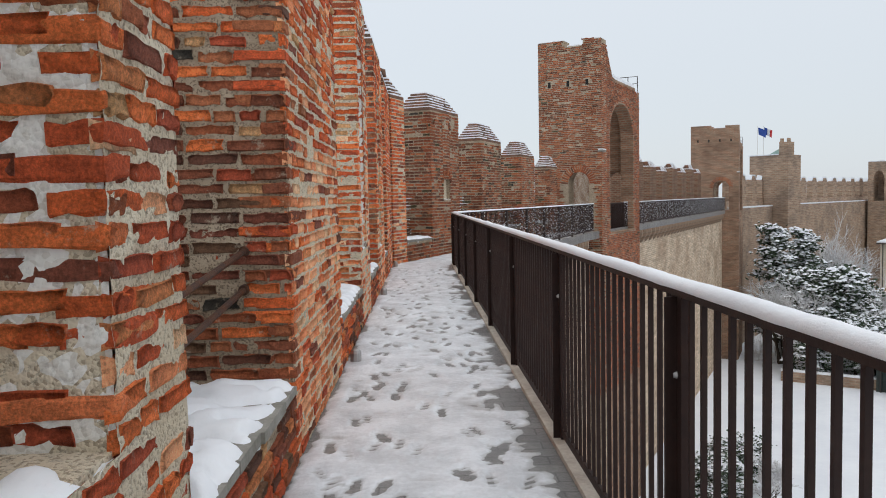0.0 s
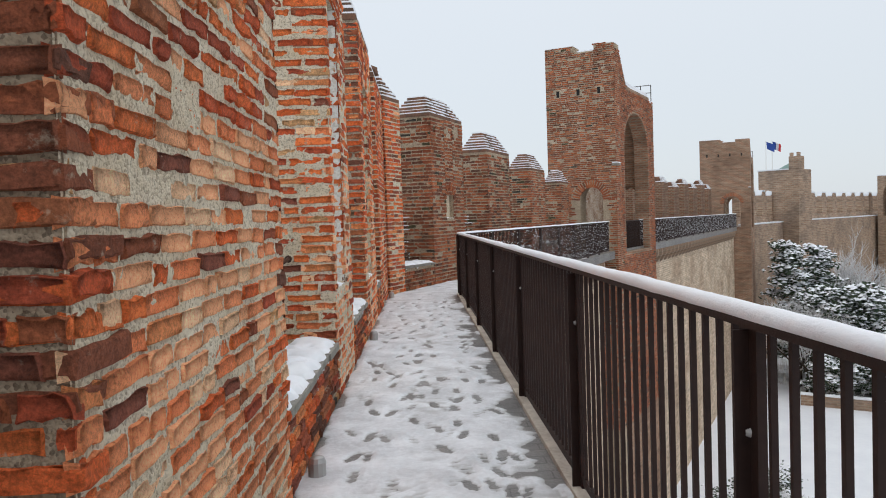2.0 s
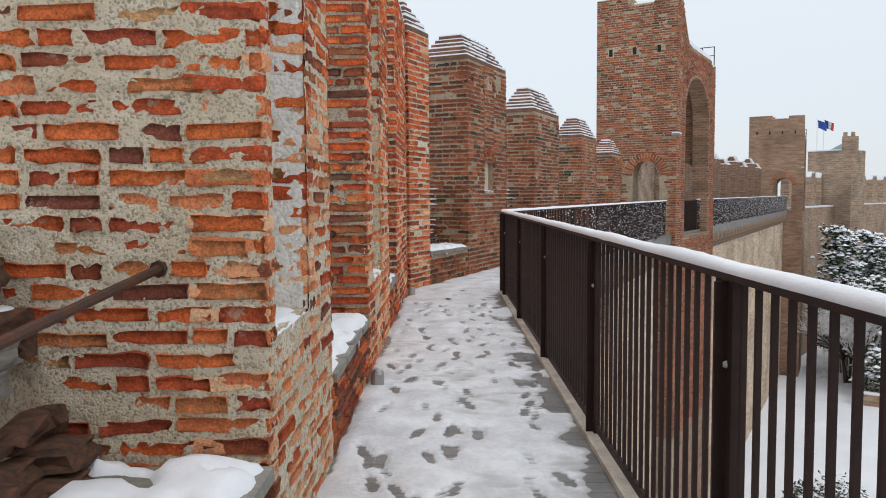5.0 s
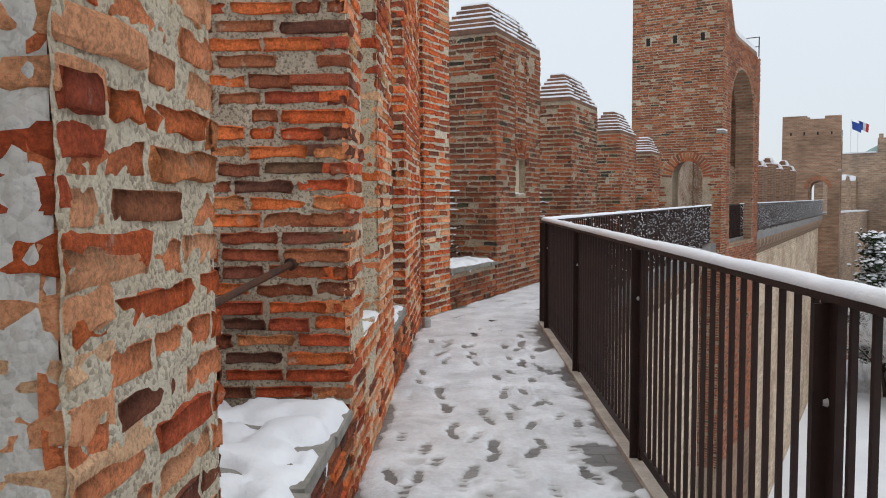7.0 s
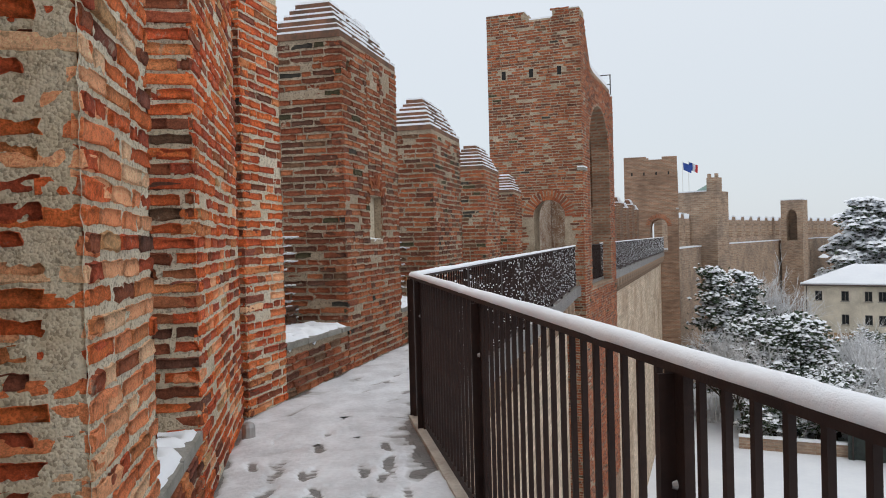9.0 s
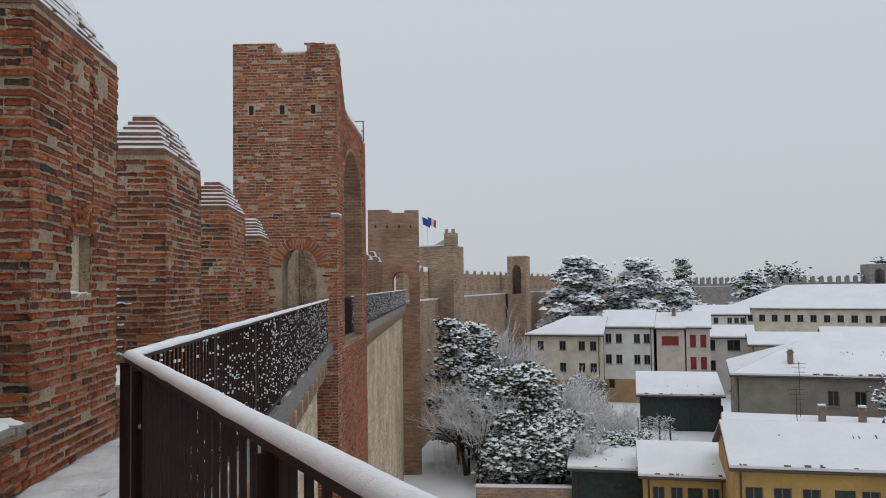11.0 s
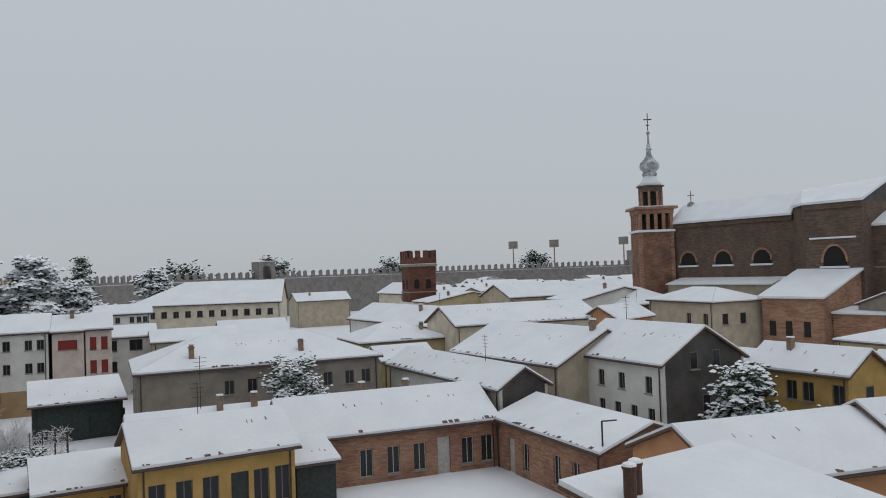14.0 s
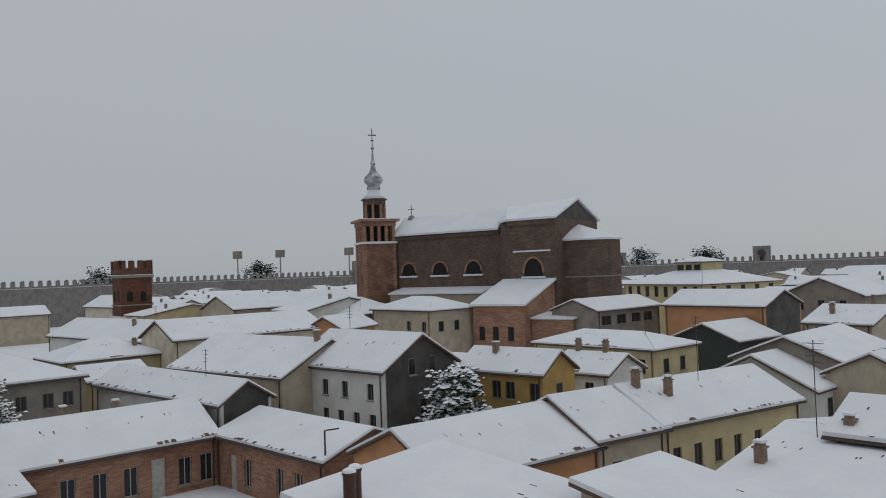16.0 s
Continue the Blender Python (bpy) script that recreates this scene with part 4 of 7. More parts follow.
# iron tie bars across the embrasures
for (w, s, y0, z0, y1, z1, back) in ((WA, 4.4, 0.24, 1.19, 0.5, 0.86, 1.6), (WA, 4.4, 0.25, 0.98, 0.5, 0.62, 1.6), (WA, 9.0, 0.36, 1.14, 0.6, 0.9, 1.6), (WA, 12.2, 0.25, 1.10, 0.75, 0.8, 1.3)):
    a, b = w @ Vector((s + 0.03, y0, z0)), w @ Vector((s - back, y1, z1))
    g = Geo().tube(a, b, 0.017)
    g.tube(a, a + (b - a).normalized() * 0.05, 0.03)
    tagged(new("iron_bar", g.mesh("iron_bar", IRON)), "rusty iron tie bar across the embrasure", "bar", "iron bars")

# small floor lights at the foot of the wall
for s in (7.05, 11.9, 16.9):
    g = Geo().lathe([(0.05, 0.0), (0.05, 0.09), (0.04, 0.115), (0.015, 0.125)], 12)
    th = new("floor_light", g.mesh("floor_light", STEEL))
    th.matrix_basis = WA @ pose(s, -0.09, 0.0)
    tagged(th, "small round metal floor light at the wall foot", "light", "floor lights")

# ---- railing ----
TOP = 1.135


def rail_panel(m, length, label, speckle=0, coarse=False):
    th = empty("railing_panel", m, label, "railing", "railing panels")
    part("post", Geo().box(-0.045, -0.012, -0.12, 0.045, 0.012, TOP).mesh("post", RAIL), th)
    part("post_stiffener", Geo().box(-0.006, 0.012, -0.12, 0.006, 0.05, TOP - 0.02).mesh("post_stiffener", RAIL), th)
    part("top_rail", Geo().box(0.0, -0.03, TOP - 0.012, length, 0.03, TOP + 0.008).mesh("top_rail", RAIL), th)
    part("bottom_rail", Geo().box(0.045, -0.008, 0.05, length - 0.045, 0.008, 0.095).mesh("bottom_rail", RAIL), th)
    part("bolt", Geo().tube((0, 0.012, 0.865), (0, 0.024, 0.865), 0.014, 0.010, 10).mesh("bolt", STEEL), th, label="small steel bolt head")
    n = max(2, round(length / 0.1))
    bar = Geo().box(-0.008, -0.008, 0.095, 0.008, 0.008, TOP - 0.012)
    if coarse:
        g = Geo()
        for i in range(1, n):
            x = length * i / n
            g.box(x - 0.008, -0.008, 0.095, x + 0.008, 0.008, TOP - 0.012)
        part("bar_screen", g.mesh("bar_screen", RAIL), th)["kind"] = "stuff"
    else:
        bar = bar.mesh("bar", RAIL)
        for i in range(1, n):
            part("bar", bar, th, pose(length * i / n, 0, 0))
    if speckle:
        # wet snow stuck to the bars
        r, g = random.Random(int(m.translation.y * 7)), Geo()
        for _ in range(int(speckle * length)):
            i, z = r.randrange(1, n), 0.1 + (TOP - 0.12) * r.random()
            x, s = length * i / n, r.uniform(0.004, 0.016)
            g.box(x - r.uniform(0.003, 0.016), -0.020, z, x + r.uniform(0.003, 0.016), -0.010, z + s * 1.3)
        ob = part("stuck_snow", g.mesh("stuck_snow", SNOW), th)
        ob["kind"] = "stuff"
    return th


s = 5.42 - 3 * 2.02 - 0.02
first = None
lab = "dark brown painted steel railing panel with upright bars"
while s < LEN_A - 0.05:
    n = min(2.02, LEN_A - s)
    if n > 2.0:
        if first is None:
            first = rail_panel(RUN_A @ pose(s, 0, 0), n, lab)
        else:
            copy_thing(first, RUN_A @ pose(s, 0, 0))
    elif n > 0.2:
        rail_panel(RUN_A @ pose(s, 0, 0), n, lab)
    s += 2.02
nb = 8
for i in range(nb):
    rail_panel(RUN_B @ pose(LEN_B * i / nb, 0, 0), LEN_B / nb, "dark brown steel railing panel with wet snow stuck to its bars", 85)
for i in range(18):
    rail_panel(RUN_C @ pose(LEN_C * i / 18, 0, 0), LEN_C / 18, "far dark railing panel speckled with snow", 150, True)


def rail_snow(name, m, length, seed):
    """A rounded ridge of snow along the top rail."""
    v, f = [], []
    n = max(4, int(length / 0.06))
    prof = [(-0.030, 0.0), (-0.035, 0.012), (-0.027, 0.030), (-0.011, 0.040), (0.011, 0.040), (0.027, 0.030), (0.035, 0.012), (0.030, 0.0)]
    for i in range(n + 1):
        x = length * i / n
        k = 0.9 + 0.22 * noise.noise((x * 1.7, seed, 0)) + 0.10 * noise.noise((x * 9, seed, 4))
        for y, z in prof:
            v.append((x, y * (0.95 + 0.1 * noise.noise((x * 5, y * 30, seed))), TOP + 0.006 + z * k))
    for i in range(n):
        for j in range(7):
            a = i * 8 + j
            f.append((a, a + 8, a + 9, a + 1))
    f += [tuple(range(8)), tuple(n * 8 + j for j in reversed(range(8)))]
    ob = new(name, mesh_of(name, v, f, SNOW, True))
    ob.matrix_basis = m
    tagged(ob, "rounded ridge of fresh snow on the handrail", "snow", kind="stuff")


rail_snow("snow_handrail", RUN_A @ pose(-1.0, 0, 0), LEN_A + 1.0, 1)
rail_snow("snow_handrail", RUN_B, LEN_B, 2)
rail_snow("snow_handrail", RUN_C, LEN_C, 3)

# pale stone edge under the railing
tagged(strip("deck_edge", [(tuple((RUN_A @ Vector((a, 0.06, 0)))[:2]), tuple((RUN_A @ Vector((a, -0.045, 0)))[:2])) for a in (-6, LEN_A)], 0.03, 0.16, EDGE_STONE, "pale stone edge of the deck"), kind="structure")
for m, length, every in ((RUN_B, LEN_B, 1.0), (RUN_C, LEN_C, 1.05)):
    g = Geo().prism([(0.0, -0.02), (0.35, -0.02), (0.35, -0.75), (0.2, -0.6), (0.0, -0.28)], -0.09, 0.09, "x")
    me = g.mesh("corbel", TOWN_WALL)
    for i in range(int(length / every)):
        ob = new("corbel", me)
        ob.matrix_basis = m @ pose(0.4 + i * every, -0.06, -0.29)
        tagged(ob, "worn stone corbel carrying the wall walk", "corbel", "corbels", "structure")

# ---- towers ----


def arch_pts(x0, x1, zs, za, n=9):
    """Points over an arch from x1 back to x0: springing zs, crown za."""
    return [((x0 + x1) / 2 + (x1 - x0) / 2 * math.cos(math.pi * i / n), zs + (za - zs) * math.sin(math.pi * i / n)) for i in range(n + 1)]


def wall_arch(geo, w, z0, z1, x0, x1, zb, zs, za, y0, y1, axis="y", top=None):
    """A wall slab with an arched opening: left pier, right pier, piece below and a spandrel over the arch."""
    mk = geo.prism
    mk([(0, z0), (x0, z0), (x0, z1 if top is None else top(x0)), (0, z1 if top is None else top(0))], y0, y1, axis)
    mk([(x1, z0), (w, z0), (w, z1 if top is None else top(w)), (x1, z1 if top is None else top(x1))], y0, y1, axis)
    if zb > z0:
        mk([(x0, z0), (x1, z0), (x1, zb), (x0, zb)], y0, y1, axis)
    pts = arch_pts(x0, x1, zs, za)
    for (a, c), (b, d) in zip(pts, pts[1:]):
        mk([(b, d), (a, c), (a, z1 if top is None else top(a)), (b, z1 if top is None else top(b))], y0, y1, axis)


def tower(m, w, depth, ztop, label, near):
    """An open-backed wall tower: x across the walk, y along it. Front and rear walls with a doorway, the town side with a tall arch."""
    th = empty("wall_tower", m, label, "tower", "wall towers")
    t = 0.7
    notch = 0.26
    g = Geo()
    wall_arch(g, w, GROUND - 0.5, ztop - notch, w * 0.47, w * 0.80, 0, 2.0, 2.62, 0, t)
    g.box(0, 0, ztop - notch, w * 0.42, t, ztop)
    g.box(w * 0.72, 0, ztop - notch, w, t, ztop - 0.05)
    g.box(w * 0.42, 0, ztop - notch, w * 0.47, t, ztop - 0.12)
    part("front_wall", g.weld().mesh("front_wall", MORTAR_OLD if near else TOWER), th)
    for k in range(3 if near else 4):
        fx = (0.18 + 0.30 * k if near else 0.15 + 0.23 * k) * w
        part("putlog_hole", Geo().box(fx - 0.06, -0.006, 6.12, fx + 0.06, 0.05, 6.36).mesh("putlog_hole", DARK), th)
    g = Geo()
    wall_arch(g, w, GROUND - 0.5, ztop - 1.7, w * 0.47, w * 0.80, 0, 2.0, 2.62, depth - t, depth)
    part("rear_wall", g.weld().mesh("rear_wall", TOWER), th)
    g = Geo()
    side_top = lambda y: ztop - notch - 1.25 * min(1, max(0, (y - t) / 1.0))
    wall_arch(g, depth - 2 * t - 0.006, GROUND - 0.5, ztop - 1.6, 0.5, depth - 2 * t - 0.4, -0.1, 4.2, 5.6, 0, 0.6, "x", lambda y: side_top(y + t))
    part("town_side", g.mesh("town_side", TOWER), th, pose(w - 0.6, t + 0.003, 0))
    part("field_side", Geo().box(0, t + 0.003, GROUND - 0.5, 0.6, depth - t - 0.003, ztop - 1.4).mesh("field_side", TOWER), th)
    part("plaster", Geo().box(0.604, t + 0.1, 0.0, 0.63, depth - t - 0.1, 4.0).mesh("plaster", PLASTER_RUST), th, label="pale peeling plaster on the inner wall")
    part("rear_plaster", Geo().box(0.63, depth - t - 0.03, 0.0, w * 0.465, depth - t - 0.004, 4.6).box(w * 0.805, depth - t - 0.03, 0.1, w - 0.62, depth - t - 0.004, 4.6).mesh("rear_plaster", PLASTER_RUST), th)
    part("slope_snow", Geo().prism([(t + 0.05, side_top(t + 0.05) + 0.003), (t + 1.0, side_top(t + 1.0) + 0.003), (depth - t - 0.05, side_top(depth) + 0.003), (depth - t - 0.05, side_top(depth) + 0.16), (t + 1.0, side_top(t + 1.0) + 0.2), (t + 0.05, side_top(t + 0.05) + 0.07)], w - 0.58, w - 0.03, "x").mesh("slope_snow", SNOW), th)
    part("jamb_plaster", rough_mesh("jamb_plaster", 0.46, 0.2, 4.3, -0.01, 0.02, 2.0, PLASTER), th, pose(w - 0.56, depth - t - 0.35, 0))
    # voussoirs over the doorway
    r0, r1, cx = w * 0.165 + 0.02, w * 0.165 + 0.24, w * 0.635
    g = Geo().box(-0.032, -0.014, 0, 0.032, 0.1, 0.30)
    vm = g.mesh("voussoir", BRICK_RED)
    for i in range(21):
        a = math.pi * (i + 0.5) / 21
        part("voussoir", vm, th, pose(cx + r0 * math.cos(a), 0, 2.0 + (r0 + 0.03) * math.sin(a) * 0.98, 0, 90 - math.degrees(a), 0))
    part("ledge", Geo().box(w - 0.16, -0.05, 3.32, w + 0.05, 0.5, 3.40).mesh("ledge", STONE), th)
    part("ledge_snow", Geo().box(w - 0.15, -0.045, 3.402, w + 0.045, 0.5, 3.44).mesh("ledge_snow", SNOW), th)
    g = Geo().box(0.02, 0.02, ztop + 0.002, w * 0.42, t - 0.02, ztop + 0.03)
    g.box(w * 0.42, 0.02, ztop - notch + 0.002, w * 0.72, t - 0.02, ztop - notch + 0.05)
    g.box(w * 0.72, 0.02, ztop - 0.048, w - 0.02, t - 0.02, ztop - 0.02)
    g.box(0.1, depth - t + 0.02, ztop - 1.7, w - 0.02, depth - 0.02, ztop - 1.6)
    part("snow_cap", g.mesh("snow_cap", SNOW), th)["kind"] = "stuff"
    if near:
        door = lambda x, z: 0 < z < 2.9 and (abs(x - w * 0.635) < w * 0.165 + 0.28 if z < 2.0 else (x - w * 0.635) ** 2 + (z - 2.0) ** 2 < (w * 0.165 + 0.30) ** 2) or (z > ztop - 0.3 and w * 0.42 < x < w * 0.72)
        arc = lambda x: 4.2 + 1.4 * math.sqrt(max(0.0, 1 - ((x - depth / 2 - 0.05) / (depth / 2 - t - 0.45)) ** 2))
        door2 = lambda x, z: t + 0.4 < x < depth - t - 0.3 and -0.2 < z < arc(x) + 0.08 or (x > t and z > side_top(x) - 0.1)
        holes3 = lambda x, z: any(abs(x - (0.18 + 0.30 * k) * w) < 0.16 for k in range(3)) and 6.08 < z < 6.4
        brickwork(th, joint=0.008, faces=[(pose(0, 0, 0), w, -7.0, ztop, reddish, lambda x, z: door(x, z) or holes3(x, z), False), (pose(w, 0, 0, 0, 0, 90), depth, -7.0, ztop - 0.2, reddish, door2, False)])
    # guard rail at the top of the rear wall
    g = Geo()
    for x in (w - 1.0, w - 0.5, w - 0.04):
        g.tube((x, depth - 0.1, ztop - 1.7), (x, depth - 0.1, ztop - 0.85), 0.02, n=6)
    for z in (ztop - 0.86, ztop - 1.2):
        g.tube((w - 1.0, depth - 0.1, z), (w - 0.04, depth - 0.1, z), 0.016, n=6)
    part("guard_rail", g.mesh("guard_rail", RAIL), th)
    # inside deck and railing
    part("deck", Geo().box(0.6, t, -0.3, w - 0.6, depth - t, -0.01).mesh("deck", WET), th)
    part("arch_railing", Geo().box(w - 0.3, t + 0.36, TOP - 0.02, w - 0.27, depth - t - 0.36, TOP + 0.02).mesh("arch_railing", RAIL), th)
    bar = Geo().box(w - 0.3, 0, 0.0, w - 0.27, 0.02, TOP - 0.02).mesh("railing_bar", RAIL)
    for i in range(int((depth - 2 * t - 0.72) / 0.1)):
        part("railing_bar", bar, th, pose(0, t + 0.4 + i * 0.1, 0))
    return th


AX = Vector((0.909, -0.417)).normalized()
tower(frame_of(2.50, 34.08, 0, AX.x, AX.y), 2.78, 6.1, 8.05, "tall red brick wall tower with arched doorway and open side", True)
tower(frame_of(18.33, 72.1, 0, 0.93, -0.367), 4.1, 4.6, 7.6, "far brick wall tower with row of small holes", False)

# merlons along the third stretch
for k in range(9):
    s0 = 2.4 + k * 3.75
    w = 1.9
    th = empty("merlon", WC @ pose(s0, 0.1, 0), "snow-topped brick merlon of the far wall stretch", "merlon", "far merlons")
    th.scale = (1, 1, (1.06, 1.0, 1.1, 1.03, 0.97)[k % 5])
    g = Geo().box(0, 0, -0.3, w, 0.7, 3.1)
    part("body", g.mesh("body", FAR_MERLON), th)
    g = Geo()
    cap(g, 0, w, 0.7, 3.1, 5, 0.07, 0.06)
    part("coping", g.mesh("coping", COPING), th)
    g = Geo()
    for j in range(1, 6):
        g.box(0.07 * (j - 1) + .01, 0.036 * (j - 1) + .02, 3.1 + j * 0.075, w - 0.07 * (j - 1) - .01, 0.68 - 0.06 * (j - 1), 3.1 + j * 0.075 + 0.05)
    part("coping_snow", g.mesh("coping_snow", SNOW), th)["kind"] = "stuff"
curtain("parapet_far", [(*(WC @ Vector((s, 0.1, 0)))[:2], -0.92, 0.39) for s in (-0.5, 36.3)], 0.9, 0.7, TOWER, "brick parapet between the far merlons")

# ---- the town wall going round ----
RING = [(24.0, 77.0), (37.0, 97.0), (60.0, 124.0), (86.0, 150.0), (124.0, 172.0), (175.0, 186.0), (240.0, 176.0), (306.0, 134.0), (350.0, 92.0), (366.0, 20.0), (362.0, -48.0), (340.0, -110.0), (300.0, -170.0)]
mer = Geo().box(-0.95, 0.0, 0, 0.95, 0.7, 2.1)
mer.prism([(-0.95, 2.1), (0.95, 2.1), (0.6, 2.55), (-0.6, 2.55)], 0.1, 0.6)
mer = mer.mesh("merlon", TOWN_WALL)
mer_snow = Geo().prism([(-0.9, 2.16), (-0.58, 2.58), (0.58, 2.58), (0.9, 2.16), (0.9, 2.28), (0.6, 2.72), (-0.6, 2.72), (-0.9, 2.28)], 0.06, 0.64).mesh("merlon_snow", SNOW_FAR)
# brick of the far stretches, with the greying of distant haze put into its colour
TOWN_HAZED = masonry_mat("haze_greyed_wall", (0.23, 0.205, 0.195), (0.28, 0.255, 0.24), (0.29, 0.275, 0.26), 0.2, 0.5, 0.03, (0.19, 0.175, 0.17))
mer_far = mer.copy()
mer_far.materials[0] = TOWN_HAZED
for k, ((x0, y0), (x1, y1)) in enumerate(zip(RING, RING[1:])):
    d = Vector((x1 - x0, y1 - y0))
    n = d.length
    m = frame_of(x0, y0, 0, d.x, d.y)
    ob = new("wall_town", Geo().box(0, 0, GROUND - 0.5, n, 1.8, 0.0).box(0, 1.1, 0.003, n, 1.8, 0.75).weld().mesh("wall_town", TOWN_WALL if k < 4 else TOWN_HAZED))
    ob.matrix_basis = m
    tagged(ob, "long crenellated brick town wall with snow", "wall", kind="structure")
    sn = new("snow_town_wall", Geo().box(0, -0.05, 0.004, n, 1.0, 0.12).mesh("snow_town_wall", SNOW_FAR))
    sn.matrix_basis = m
    tagged(sn, "snow on the walk of the town wall", "snow", kind="stuff")
    c = int(n / (3.7 if k < 3 else 3.0))
    for i in range(c):
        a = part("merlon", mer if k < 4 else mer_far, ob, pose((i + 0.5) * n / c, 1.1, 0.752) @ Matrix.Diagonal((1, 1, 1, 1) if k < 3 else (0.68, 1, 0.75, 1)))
        part("merlon_snow", mer_snow, a)


def ring_tower(x, y, heading, w, top, label, open_arch=True):
    th = empty("wall_turret", pose(x, y, 0, 0, 0, heading), label, "tower", "turrets of the town wall")
    g = Geo()
    wall_arch(g, w, GROUND - 0.5, top, w * 0.25, w * 0.75, 0.0, top - 2.6, top - 1.3, 0, 0.6)
    g.box(0, 0.6, GROUND - 0.5, 0.6, w, top).box(w - 0.6, 0.6, GROUND - 0.5, w, w, top)
    # distant turrets take the brick with haze painted into its colour
    wall_m = TOWN_HAZED if x > 150 else TOWN_WALL
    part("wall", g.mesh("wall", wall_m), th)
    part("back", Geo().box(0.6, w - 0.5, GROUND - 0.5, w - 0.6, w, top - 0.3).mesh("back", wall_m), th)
    part("snow_cap", Geo().box(0, 0, top + 0.003, w, 0.6, top + 0.12).box(0, 0.6, top + 0.003, 0.6, w, top + 0.12).box(w - 0.6, 0.6, top + 0.003, w, w, top + 0.12).mesh("snow_cap", SNOW_FAR), th)
    return th


ring_tower(55.0, 117.5, -42, 2.9, 5.7, "small brick turret on the town wall")
ring_tower(212, 178, -28, 6, 6.0, "far brick turret on the town wall")
ring_tower(278, 150, -38, 6, 6.5, "far turret with open arch")
ring_tower(352, 80, -70, 6.5, 7.0, "far turret with open arch in the haze")
ring_tower(364, -40, -92, 6.5, 6.5, "far turret with open arch in the haze")
ring_tower(345, -98, -112, 7, 7.0, "far turret of the town wall in the haze")

# gate keep with flags
th = empty("gate_keep", frame_of(29.2, 89.8, 0, 0.70, -0.714), "brown brick gate keep with flags on its roof", "tower")
part("wall", Geo().box(0, 0, GROUND, 4.4, 3.0, 5.6).box(3.3, 0.2, 5.6, 4.4, 1.4, 7.0).box(3.35, 0.3, 7.0, 3.6, 0.7, 7.4).box(4.1, 0.3, 7.0, 4.35, 0.7, 7.4).mesh("wall", TOWN_WALL), th)
part("snow_cap", Geo().box(-0.1, -0.1, 5.604, 3.29, 3.1, 5.72).mesh("snow_cap", SNOW_FAR), th)
part("roof", Geo().prism([(1.8, 5.72), (3.2, 5.72), (3.2, 6.4)], 0.8, 2.6).mesh("roof", mat("verdigris_roof", (0.30, 0.42, 0.38), 0.6)), th)
for k, (x, cols) in enumerate(((0.4, (FLAG, FLAG, FLAG)), (0.9, (FLAG, FLAG_W, FLAG_R)))):
    pole = empty("flag_pole", th.matrix_basis @ pose(x, 1.0 + k * 0.4, 5.6), "white flagpole with a limp flag" if k else "white flagpole with a dark blue flag", "flag", "flags")
    part("pole", Geo().tube((0, 0, 0), (0, 0, 3.4), 0.05, 0.03, 8).mesh("pole", WHITE_PAINT), pole)
    for j, c in enumerate(cols):
        v, f = [], []
        for a in range(5):
            xx = 0.05 + (j + a / 4) * 0.33
            for b in range(5):
                v.append((xx, 0.16 * math.sin(xx * 3.1 + b * 0.25), 3.3 - b * 0.2 - 0.45 * xx))
        for a in range(4):
            for b in range(4):
                q = a * 5 + b
                f.append((q, q + 1, q + 6, q + 5))
        part("cloth", mesh_of("cloth", v, f, c, True), pole)

# ---- houses ----
WIN = {}


def window_meshes(w, h, shut):
    """Shared meshes of one window size: frame, pane, sill, shutters."""
    key = (round(w, 2), round(h, 2), shut)
    if key not in WIN:
        g = Geo()
        f = 0.06
        g.box(-w / 2, 0, 0, -w / 2 + f, 0.06, h).box(w / 2 - f, 0, 0, w / 2, 0.06, h).box(-w / 2 + f, 0, 0, w / 2 - f, 0.06, f).box(-w / 2 + f, 0, h - f, w / 2 - f, 0.06, h)
        g.box(-0.03, 0.005, f, 0.03, 0.055, h - f)
        fr = g.mesh("window_frame", {"white": FRAME, "red": SHUTTER_RED, "pale": FRAME_PALE}.get(shut, SHUTTER))
        pane = Geo().box(-w / 2 + f, 0.03, f, w / 2 - f, 0.04, h - f).mesh("pane", SHUTTER_RED if shut == "red" else GLASS)
        sill = Geo().box(-w / 2 - 0.08, -0.22, -0.08, w / 2 + 0.08, 0.0, -0.002).mesh("sill", STONE)
        WIN[key] = (fr, pane, sill)
    return WIN[key]


